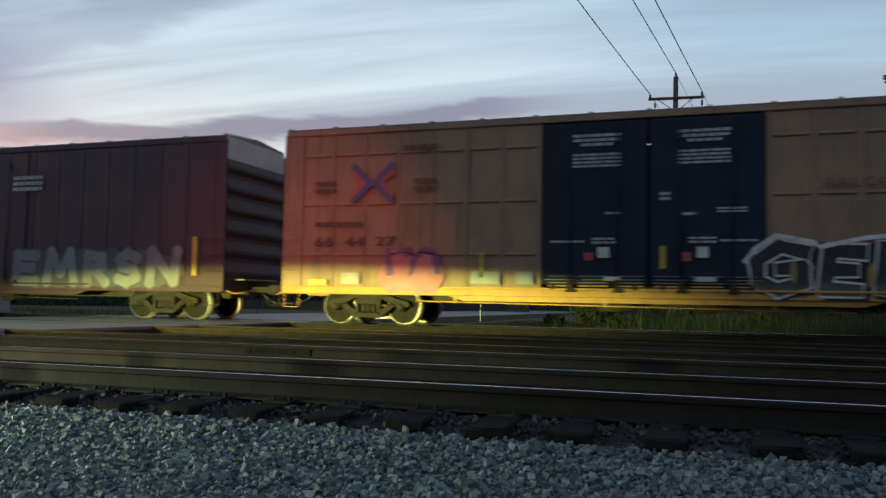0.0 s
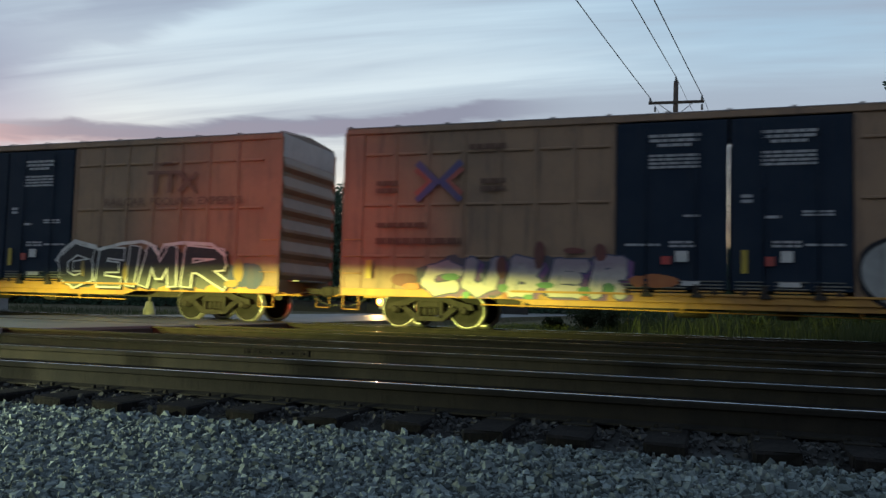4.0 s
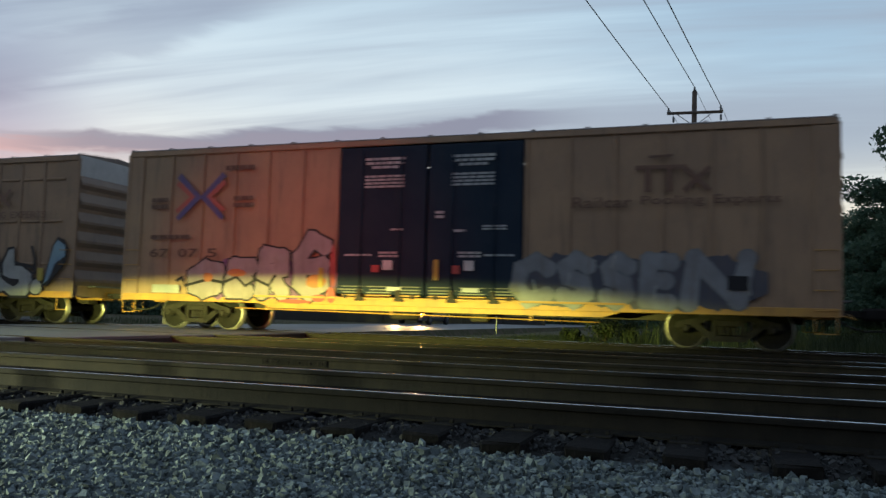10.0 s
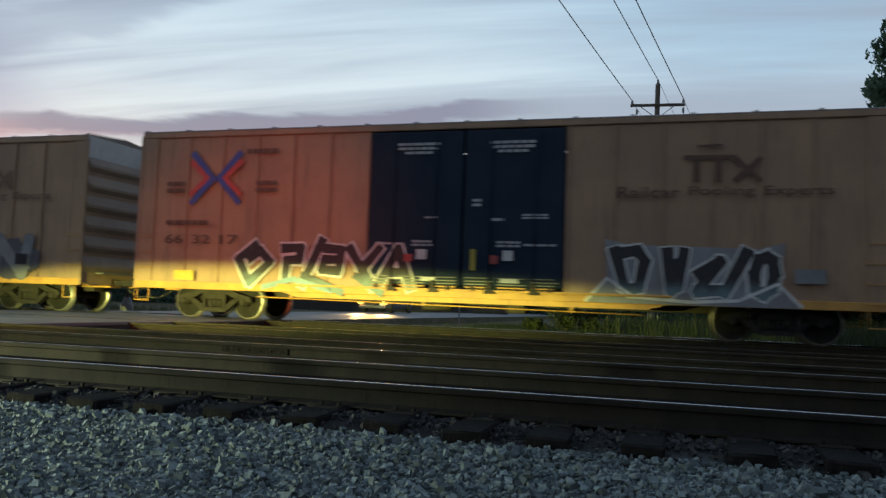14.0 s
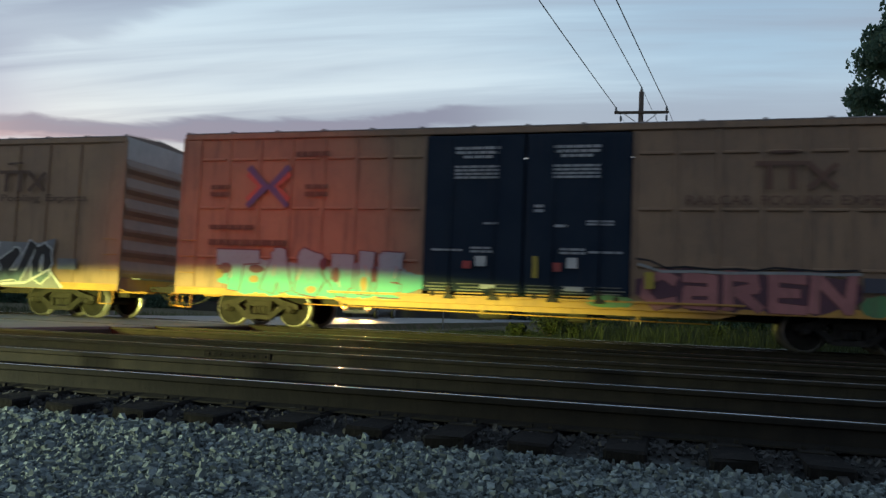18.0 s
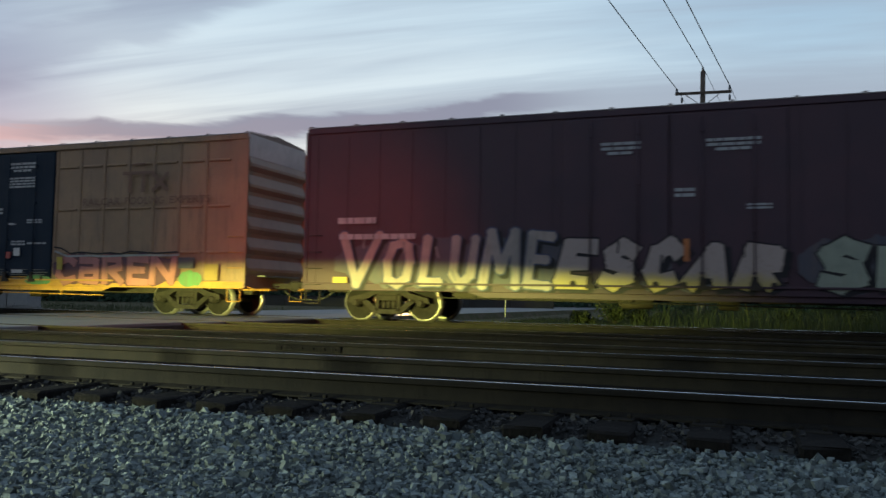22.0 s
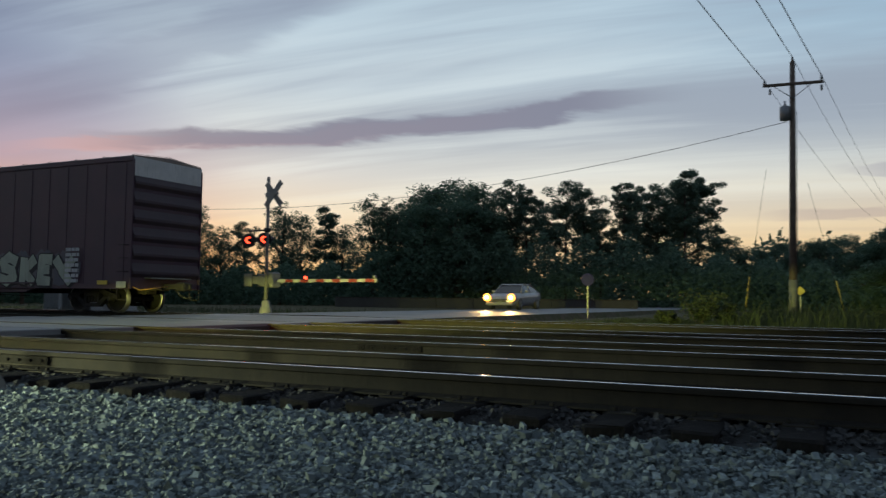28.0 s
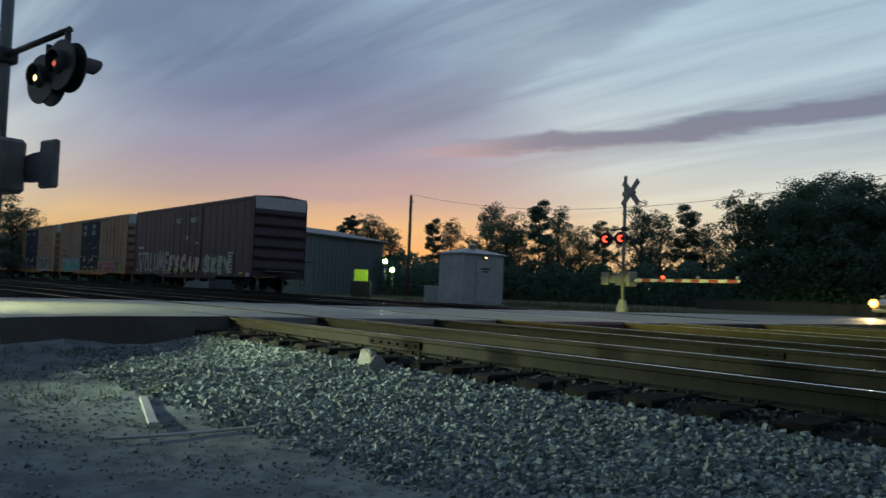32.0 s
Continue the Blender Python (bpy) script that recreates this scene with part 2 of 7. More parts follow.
M = {
    "buff": material("aged_buff_paint", worn((0.275, 0.182, 0.112), (0.215, 0.144, 0.094), (0.075, 0.058, 0.046), scale=0.8, dirtiness=0.62, fine=13.0), 0.62, bump=0.25, bump_scale=14),
    "buff_new": material("fresher_buff_paint", worn((0.305, 0.198, 0.120), (0.248, 0.162, 0.102), (0.085, 0.064, 0.050), scale=0.8, dirtiness=0.48, fine=13.0), 0.58, bump=0.2, bump_scale=14),
    "oxide": material("oxide_red_paint", worn((0.050, 0.023, 0.038), (0.039, 0.020, 0.035), (0.032, 0.025, 0.036), scale=0.8, dirtiness=0.4), 0.6, bump=0.15, bump_scale=9),
    "door_black": material("black_door_paint", worn((0.008, 0.018, 0.036), (0.013, 0.024, 0.042), (0.030, 0.032, 0.038), 0.9, 0.35), 0.7, bump=0.1, bump_scale=12, spec=0.2),
    "sill": material("yellow_sill_paint", worn((0.46, 0.25, 0.05), (0.38, 0.20, 0.05), scale=1.5, dirtiness=0.4), 0.6, bump=0.1),
    "white": material("white_paint", worn((0.55, 0.55, 0.53), (0.44, 0.45, 0.44), scale=2.0, dirtiness=0.3), 0.6),
    "end_white": material("white_end_paint", worn((0.50, 0.51, 0.50), (0.42, 0.43, 0.43), scale=1.5, dirtiness=0.35), 0.6),
    "rib_buff": material("glossy_buff_paint", worn((0.27, 0.20, 0.145), (0.23, 0.17, 0.13), scale=1.2, dirtiness=0.3), 0.46, spec=0.5),
    "rib_red": material("glossy_oxide_paint", worn((0.040, 0.022, 0.030), (0.033, 0.020, 0.028), scale=1.2, dirtiness=0.3), 0.58, spec=0.5),
    "ledge": material("scuffed_grey_steel", worn((0.20, 0.195, 0.165), (0.14, 0.14, 0.125), scale=3.0, dirtiness=0.5), 0.55),
    "cast": material("cast_steel", worn((0.022, 0.021, 0.021), (0.034, 0.032, 0.031), (0.012, 0.011, 0.011), scale=4.0, dirtiness=0.6), 0.75, bump=0.4, bump_scale=25, spec=0.12),
    "wheel": material("rusty_wheel_steel", worn((0.011, 0.011, 0.011), (0.018, 0.017, 0.017), (0.008, 0.008, 0.008), scale=5.0, dirtiness=0.6), 0.7, bump=0.2, spec=0.12),
    "tread": material("polished_tread_steel", worn((0.42, 0.41, 0.40), (0.34, 0.335, 0.33), scale=6.0, dirtiness=0.15), 0.34, metal=0.85),
    "under": material("grimy_underframe", worn((0.035, 0.03, 0.027), (0.05, 0.043, 0.036), scale=3.0, dirtiness=0.4), 0.75, spec=0.12),
    "roof": material("galvanised_roof", worn((0.16, 0.13, 0.115), (0.20, 0.165, 0.14), scale=1.5, dirtiness=0.5), 0.55),
    "rust": material("rusty_rail_web", worn((0.0215, 0.0195, 0.0160), (0.0145, 0.0138, 0.0125), (0.007, 0.007, 0.007), 3.0, 0.6), 0.85, bump=0.3, bump_scale=40, spec=0.15),
    "railtop": material("worn_rail_head", worn((0.80, 0.80, 0.80), (0.70, 0.70, 0.71), scale=5.0, dirtiness=0.06), 0.095, metal=1.0),
    "tie": material("creosoted_tie_wood", worn((0.0085, 0.0084, 0.0084), (0.0130, 0.0125, 0.0120), scale=4.0, dirtiness=0.4), 0.95, bump=0.6, bump_scale=30, spec=0.08),
    "asphalt": material("worn_asphalt", speckle((0.145, 0.149, 0.149), (0.205, 0.207, 0.202), 60.0, 0.5), 0.60, bump=0.15, bump_scale=60),
    "panel": material("crossing_panel_concrete", speckle((0.16, 0.16, 0.155), (0.21, 0.21, 0.20), 40.0, 0.8), 0.5, bump=0.2, bump_scale=40),
    "edge": material("dark_edge", speckle((0.025, 0.024, 0.022), (0.04, 0.038, 0.034), 30.0, 1.0), 0.8, bump=0.4),
    "stone": material("grey_ballast_stone", by_piece((0.036, 0.050, 0.052), (0.235, 0.288, 0.288)), 0.85, bump=0.3, bump_scale=90),
    "stone_dark": material("dark_ballast_stone", by_piece((0.015, 0.016, 0.016), (0.046, 0.047, 0.046)), 0.9, bump=0.3, bump_scale=90),
    "pole": material("weathered_pole_wood", worn((0.075, 0.056, 0.043), (0.11, 0.085, 0.066), scale=3.0, dirtiness=0.4), 0.8, bump=0.4),
    "galv": material("galvanised_steel", worn((0.20, 0.21, 0.215), (0.16, 0.17, 0.18), scale=5.0, dirtiness=0.3), 0.45, metal=0.4),
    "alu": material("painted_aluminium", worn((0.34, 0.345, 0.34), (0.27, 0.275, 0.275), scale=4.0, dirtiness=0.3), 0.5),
    # darker copies of the aluminium, with dusk and shade put into their colour
    "mid_alu": material("dimmed_aluminium", worn((0.19, 0.185, 0.18), (0.15, 0.148, 0.145), scale=4.0, dirtiness=0.4), 0.55),
    "dim_alu": material("shaded_aluminium", worn((0.13, 0.14, 0.145), (0.10, 0.11, 0.115), scale=4.0, dirtiness=0.4), 0.55),
    "black": material("matt_black_paint", worn((0.018, 0.018, 0.02), (0.026, 0.026, 0.028), scale=5.0, dirtiness=0.2), 0.55),
    "wire": material("dull_wire", worn((0.03, 0.03, 0.032), (0.04, 0.04, 0.042), scale=5.0), 0.6),
    "signred": material("red_reflective", worn((0.20, 0.026, 0.020), (0.16, 0.024, 0.02), scale=6.0, dirtiness=0.2), 0.5),
    "yellow": material("yellow_plastic", worn((0.42, 0.33, 0.04), (0.36, 0.28, 0.04), scale=5.0, dirtiness=0.2), 0.5),
    "bark": material("bark", worn((0.045, 0.036, 0.028), (0.07, 0.055, 0.043), scale=5.0, dirtiness=0.4), 0.9, bump=0.6),
    "siding": material("grey_metal_siding", worn((0.105, 0.13, 0.145), (0.09, 0.115, 0.13), scale=0.8, dirtiness=0.2), 0.5),
    "siding_white": material("white_metal_siding", worn((0.36, 0.40, 0.42), (0.31, 0.35, 0.37), scale=0.8, dirtiness=0.2), 0.5),
    "silver": material("silver_hut_paint", worn((0.33, 0.35, 0.36), (0.27, 0.29, 0.31), scale=1.5, dirtiness=0.35), 0.5),
    "red_light": glow("lit_red_lens", (1.0, 0.05, 0.02), 5.0),
    "amber_light": glow("lit_amber_lens", (1.0, 0.55, 0.16), 7.0),
    "red_dim": glow("dim_red_lens", (1.0, 0.15, 0.08), 0.7),
    "headlight": glow("lit_headlamp", (1.0, 0.52, 0.13), 40.0),
    # wide glowing disc that stands in for the halo round the headlamp
    "lamp_halo": glow("headlamp_halo", (1.0, 0.40, 0.06), 4.0),
    "flood": glow("lit_flood_lamp", (0.72, 1.0, 0.30), 12.0),
    "gauze": glow("lit_yellow_sign", (0.36, 0.55, 0.03), 0.36),
}


def leafy(name, a, b):
    """Thin leaves: they let part of the light through."""
    m = material(name, by_piece(a, b, 3.0), 0.6, spec=0.2)
    k = Nodes(m.node_tree)
    b0 = m.node_tree.nodes["Principled BSDF"]
    thin = k.add("ShaderNodeBsdfTranslucent")
    k.put(thin.inputs[0], b0.inputs["Base Color"].links[0].from_socket)
    both = k.add("ShaderNodeMixShader")
    both.inputs[0].default_value = 0.45
    k.put(both.inputs[1], b0.outputs[0])
    k.put(both.inputs[2], thin.outputs[0])
    k.put(m.node_tree.nodes["Material Output"].inputs[0], both.outputs[0])
    return m


M["leaf"] = leafy("broad_leaves", (0.070, 0.122, 0.088), (0.130, 0.205, 0.138))
M["needle"] = leafy("pine_needles", (0.066, 0.112, 0.086), (0.120, 0.182, 0.128))
M["grass"] = leafy("roadside_grass", (0.030, 0.046, 0.020), (0.068, 0.080, 0.042))


def ground_paint(k, p):
    x, y, z = k.xyz(p)
    wob = k.math("MULTIPLY", k.math("SUBTRACT", k.noise(p, 0.6, 4.0), 0.5), 1.6)
    yy = k.math("ADD", y, wob)
    dirt = k.mix(k.step(k.noise(p, 3.0, 6.0, 0.65), 0.35, 0.65), (0.078, 0.094, 0.102), (0.150, 0.172, 0.178))
    bed = k.mix(k.step(k.noise(p, 45.0, 4.0, 0.7), 0.35, 0.65), (0.012, 0.0125, 0.012), (0.029, 0.029, 0.027))
    grass = k.mix(k.step(k.noise(p, 1.3, 6.0, 0.7), 0.35, 0.65), (0.030, 0.046, 0.020), (0.070, 0.080, 0.038))
    c = k.mix(k.step(yy, 4.0, 4.6), dirt, bed)
    bare = k.mix(k.step(k.noise(p, 2.2, 5.0), 0.4, 0.6), (0.115, 0.095, 0.065), (0.070, 0.072, 0.035))
    grass = k.mix(k.step(x, -7.0, -2.5), bare, grass)
    return k.mix(k.step(yy, 21.6, 22.8), c, grass)


M["ground"] = material("ground_cover", ground_paint, 0.95, bump=0.5, bump_scale=14, spec=0.1)

# ---- mesh helpers ----
def mesh_from(name, bm, mats, smooth=False):
    me = bpy.data.meshes.new(name)
    bm.to_mesh(me)
    bm.free()
    for m in (mats if isinstance(mats, (list, tuple)) else [mats]):
        me.materials.append(m)
    if smooth:
        me.polygons.foreach_set("use_smooth", [True] * len(me.polygons))
    return me


def part(name, bm, mat, parent, label="", m=None, smooth=False):
    """One mesh object under a thing or a part; bm may be a mesh that is shared."""
    me = bm if isinstance(bm, bpy.types.Mesh) else mesh_from(name, bm, mat, smooth)
    ob = new(name, me)
    ob.parent = parent
    if m is not None:
        ob.matrix_local = m
    if label:
        ob["label"] = label
    return ob


def thing(name, label, category, m=None, group="", kind=""):
    ob = new(name)
    ob.empty_display_size = 0.2
    if m is not None:
        ob.matrix_world = m
    return tagged(ob, label, category, group, kind)


def box(bm, x0, x1, y0, y1, z0, z1, bevel=0.0, mat=0):
    vs = [bm.verts.new(p) for p in ((x0, y0, z0), (x1, y0, z0), (x1, y1, z0), (x0, y1, z0), (x0, y0, z1), (x1, y0, z1), (x1, y1, z1), (x0, y1, z1))]
    fs = [bm.faces.new([vs[i] for i in q]) for q in ((0, 3, 2, 1), (4, 5, 6, 7), (0, 1, 5, 4), (1, 2, 6, 5), (2, 3, 7, 6), (3, 0, 4, 7))]
    for f in fs:
        f.material_index = mat
    if bevel:
        es = list({e for f in fs for e in f.edges})
        bmesh.ops.bevel(bm, geom=es, offset=bevel, segments=1, affect="EDGES", profile=0.7)
    return vs


def boxed(*args, **kw):
    bm = bmesh.new()
    box(bm, *args, **kw)
    return bm


def tube(bm, a, b, r0, r1=None, n=10, mat=0, caps=True):
    """A tapered rod from a to b."""
    a, b = Vector(a), Vector(b)
    r1 = r0 if r1 is None else r1
    q = (b - a).to_track_quat("Z", "Y")
    rings = []
    for p, r in ((a, r0), (b, r1)):
        rings.append([bm.verts.new(p + q @ Vector((r * math.cos(6.28318 * i / n), r * math.sin(6.28318 * i / n), 0))) for i in range(n)])
    for i in range(n):
        f = bm.faces.new((rings[0][i], rings[0][(i + 1) % n], rings[1][(i + 1) % n], rings[1][i]))
        f.material_index = mat
        f.smooth = True
    if caps:
        bm.faces.new(rings[0][::-1]).material_index = mat
        bm.faces.new(rings[1]).material_index = mat


def tubed(*args, **kw):
    bm = bmesh.new()
    tube(bm, *args, **kw)
    return bm


def lathe(bm, profile, n=24, axis="y", centre=(0, 0, 0), mat=0, caps=True):
    """Turns a profile of (along, radius) round an axis."""
    rings = []
    for u, r in profile:
        ring = []
        for i in range(n):
            a = 6.2831853 * i / n
            c, s = r * math.cos(a), r * math.sin(a)
            p = {"x": (u, c, s), "y": (c, u, s), "z": (c, s, u)}[axis]
            ring.append(bm.verts.new((p[0] + centre[0], p[1] + centre[1], p[2] + centre[2])))
        rings.append(ring)
    for a, b in zip(rings, rings[1:]):
        for i in range(n):
            f = bm.faces.new((a[i], a[(i + 1) % n], b[(i + 1) % n], b[i]))
            f.smooth = True
            f.material_index = mat
    for ring in (rings[0], rings[-1]) if caps else ():
        bm.faces.new(ring).material_index = mat
    bmesh.ops.recalc_face_normals(bm, faces=bm.faces[:])


def plate(bm, outline, y0, y1, mat=0):
    """A flat piece with the outline (x, z), from y0 to y1."""
    a = [bm.verts.new((x, y0, z)) for x, z in outline]
    b = [bm.verts.new((x, y1, z)) for x, z in outline]
    n = len(a)
    fs = [bm.faces.new(a), bm.faces.new(b[::-1])]
    for i in range(n):
        fs.append(bm.faces.new((a[(i + 1) % n], a[i], b[i], b[(i + 1) % n])))
    for f in fs:
        f.material_index = mat
    return fs


def raw_mesh(name, verts, faces, mat):
    me = bpy.data.meshes.new(name)
    me.from_pydata(verts.tolist() if hasattr(verts, "tolist") else verts, [], faces.tolist() if hasattr(faces, "tolist") else faces)
    me.materials.append(mat)
    me.update()
    return me


# ---- plan: x along the tracks, y away from the camera, rail heads at z = 0 ----
TRACKS = [(5.067, 0.0, 0.0), (8.81, 0.0, -0.025), (13.78, -0.030, -0.07), (19.36, -0.0114, -0.085)]  # near rail's y at x = -8, slope, height
GAUGE = 1.51
ROAD = (-18.1, -10.75)


def track_pose(i):
    y, k, z = TRACKS[i]
    return pose(-8, y + GAUGE / 2, z, 0, 0, math.degrees(math.atan(k)))


def ground_height(x, y):
    h = np.interp(y, [-3000, 0.5, 2.1, 3.0, 3.9, 4.30, 4.50, 4.75, 22.3, 24.5, 40, 3000], [-0.62, -0.60, -0.56, -0.50, -0.38, -0.275, -0.235, -0.20, -0.28, -0.34, -0.40, -0.60])
    # dirt banked against the road's shoulder
    bank = np.clip((-9.75 - x) / 1.1, 0, 1) * np.clip((x + 13.0) / 1.2, 0, 1) * np.clip((3.9 - y) / 1.1, 0, 1) * np.clip((y + 30) / 20, 0, 1)
    return h + 0.30 * bank


def build_ground():
    xs = np.unique(np.concatenate([np.linspace(-40, 40, 161), np.sign(np.linspace(-1, 1, 61)) * 40 * (75 ** np.abs(np.linspace(-1, 1, 61)))]))
    ys = np.unique(np.concatenate([np.linspace(-8, 8, 81), np.linspace(8, 60, 70), 60 * (50 ** np.linspace(0, 1, 24)), -8 * (375 ** np.linspace(0, 1, 24))]))
    X, Y = np.meshgrid(xs, ys)
    Z = ground_height(X, Y)
    rng = np.random.default_rng(3)
    Z = Z + rng.normal(0, 0.006, Z.shape) * (np.abs(X) < 40) * (np.abs(Y) < 60)
    v = np.stack([X, Y, Z], -1).reshape(-1, 3)
    nx = len(xs)
    i = np.arange(len(ys) - 1)[:, None] * nx + np.arange(nx - 1)[None]
    f = np.stack([i, i + 1, i + 1 + nx, i + nx], -1).reshape(-1, 4)
    ob = new("ground", raw_mesh("ground", v, f, M["ground"]))
    ob.data.polygons.foreach_set("use_smooth", [True] * len(f))
    tagged(ob, "gravelly dirt, dark track bed and rough grass", "ground", kind="structure")


build_ground()


def build_road():
    road = thing("road", "worn grey asphalt road crossing four tracks", "road", kind="structure")
    x0, x1 = ROAD
    flange = 0.065
    cuts = []  # strips between the rails, each with a flangeway beside the rail
    ys = [-60.0]
    for y, k, z in TRACKS:
        yc = y + k * (-14.4 + 8)
        cuts += [(yc - 0.045, yc + 0.045 + flange), (yc + GAUGE - 0.045 - flange, yc + GAUGE + 0.045)]
    edges = [-60.0] + [v for c in cuts for v in c] + [160.0]
    for n in range(0, len(edges), 2):
        a, b = edges[n], edges[n + 1]
        inside = 0 < n < len(edges) - 2
        z = np.interp(0.5 * (a + b), [-60, 3, 5, 9, 14, 20, 24, 40, 160], [-0.30, -0.02, -0.012, -0.03, -0.075, -0.092, -0.10, -0.13, -0.4])
        bm = bmesh.new()
        if inside:
            box(bm, x0, x1, a, b, -0.30, z, 0.012)
            nm = "crossing_panel" if b - a < 1.6 else "asphalt_strip"
            part(nm, bm, M["panel"] if b - a < 1.6 else M["asphalt"], road, "pale worn crossing panel" if b - a < 1.6 else "")
        else:
            steps = np.linspace(a, b, 24)
            if n == 0:
                steps = np.concatenate([np.linspace(a, -4, 8), np.linspace(-3, b, 14)])
            rows = []
            for y in steps:
                z = float(np.interp(y, [-60, -6, 3, 5, 20, 24, 40, 160], [-0.55, -0.30, -0.02, -0.012, -0.092, -0.10, -0.13, -0.45]))
                rows.append([bm.verts.new((x, y, zz)) for x, zz in ((x0 - 0.42, z - 0.62), (x0, z), (0.5 * (x0 + x1), z + 0.03), (x1, z), (x1 + 0.42 + 0.07 * math.sin(3.1 * y) + 0.05 * math.sin(7.3 * y), z - 0.62))])
            for r, s in zip(rows, rows[1:]):
                for i in range(4):
                    bm.faces.new((r[i], r[i + 1], s[i + 1], s[i])).material_index = 1 if i in (0, 3) else 0
            part("road_surface", bm, [M["asphalt"], M["edge"] if n == 0 else M["ground"]], road)
    # dark strip that paints the shade on the crossing's end face
    bm = boxed(x1 + 0.004, x1 + 0.05, 4.95, 20.98, -0.32, -0.11, 0.01)
    part("panel_edge", bm, M["edge"], road, "shaded end face of the crossing, painted dark")


build_road()


def rail_mesh(x0, x1, name):
    """Rail section: foot, web and head, with a polished top."""
    half = [(0.070, -0.170), (0.070, -0.158), (0.011, -0.138), (0.009, -0.052), (0.036, -0.040), (0.037, -0.014), (0.033, -0.0065), (0.022, -0.0022), (0.010, -0.0006)]
    ring = half + [(-a, b) for a, b in half[::-1]]
    bm = bmesh.new()
    ends = [[bm.verts.new((x, a, b)) for a, b in ring] for x in (x0, x1)]
    n = len(ring)
    for i in range(n):
        f = bm.faces.new((ends[0][i], ends[1][i], ends[1][(i + 1) % n], ends[0][(i + 1) % n]))
        f.material_index = 1 if 7 <= i <= 9 else 0
        f.smooth = 5 <= i <= 11
    for x, turn in ((x0, -1), (x1, 1)):
        bm.faces.new([bm.verts.new((x, a, b)) for a, b in ring[::turn]])
    bmesh.ops.recalc_face_normals(bm, faces=bm.faces[:])
    return mesh_from(name, bm, [M["rust"], M["railtop"]])


def build_tracks():
    rail = rail_mesh(-190, 150, "rail")
    rng = random.Random(5)
    ties = []
    for _ in range(4):
        bm = bmesh.new()
        box(bm, -0.115, 0.115, -1.36 + rng.uniform(-0.04, 0.04), 1.36 + rng.uniform(-0.04, 0.04), -0.36, -0.168, 0.012)
        bmesh.ops.subdivide_edges(bm, edges=[e for e in bm.edges if e.calc_length() > 1], cuts=4)
        for v in bm.verts:
            v.co += Vector((rng.uniform(-0.006, 0.006), rng.uniform(-0.012, 0.012), rng.uniform(-0.006, 0.004)))
        ties.append(mesh_from("tie", bm, M["tie"]))
    bm = boxed(-0.09, 0.09, -0.18, 0.18, -0.172, -0.160, 0.004)
    for a, b in ((-0.06, -0.10), (0.06, -0.10), (-0.06, 0.10), (0.06, 0.10)):
        box(bm, a - 0.012, a + 0.012, b - 0.014, b + 0.014, -0.16, -0.135, 0.003)
    tie_plate = mesh_from("tie_plate", bm, M["rust"])
    bm = boxed(-0.45, 0.45, -0.034, -0.013, -0.125, -0.050, 0.006)
    for i in range(6):
        tube(bm, (-0.375 + 0.15 * i, -0.055, -0.088), (-0.375 + 0.15 * i, -0.03, -0.088), 0.016, n=6)
    joint = mesh_from("joint_bar", bm, M["tie"])
    for i in range(4):
        tr = thing("railway_track", "rusty steel rails with shiny heads on dark timber ties", "railway track", track_pose(i), "four parallel tracks")
        for s in (-1, 1):
            r = part("rail", rail, None, tr, m=pose(0, s * GAUGE / 2, 0))
        lo, hi = ((-18, 12) if i == 0 else (-14, 14) if i == 1 else (-8, 8))
        n = int((hi - lo) / 0.508)
        for j in range(n):
            px = lo + j * 0.508 + rng.uniform(-0.03, 0.03) + (8 if i == 0 else 0)
            if ROAD[0] - 0.2 < (px - 8) < ROAD[1] + 0.2:
                continue
            part("tie", ties[rng.randrange(4)], None, tr, m=pose(px, rng.uniform(-0.05, 0.05), 0, 0, 0, rng.uniform(-1.2, 1.2)))
            if i == 0:
                for s in (-1, 1):
                    part("tie_plate", tie_plate, None, tr, m=pose(px, s * GAUGE / 2, 0))
        if i < 2:
            part("joint_bar", joint, None, tr, "dark bolted joint bar", m=pose((-6.8 if i == 0 else -5.0) + 8, -GAUGE / 2, 0))


build_tracks()

# ---- the train ----
CAR_LEN, PITCH, HALF = 18.36, 20.23, 1.53
EAVE, SILL = 4.98, 0.78
DOOR = 2.43
RAIL7 = TRACKS[3]


def wheel_mesh():
    bm = bmesh.new()
    lathe(bm, [(-0.075, 0.10), (-0.075, 0.30), (-0.050, 0.37), (-0.065, 0.425)], 28)
    lathe(bm, [(-0.065, 0.425), (-0.065, 0.455), (0.045, 0.462), (0.05, 0.485), (0.075, 0.485), (0.075, 0.39)], 28, mat=1, caps=False)
    lathe(bm, [(0.02, 0.395), (0.01, 0.30), (0.075, 0.12), (0.075, 0.08)], 28)
    return bm


SHARED = {}


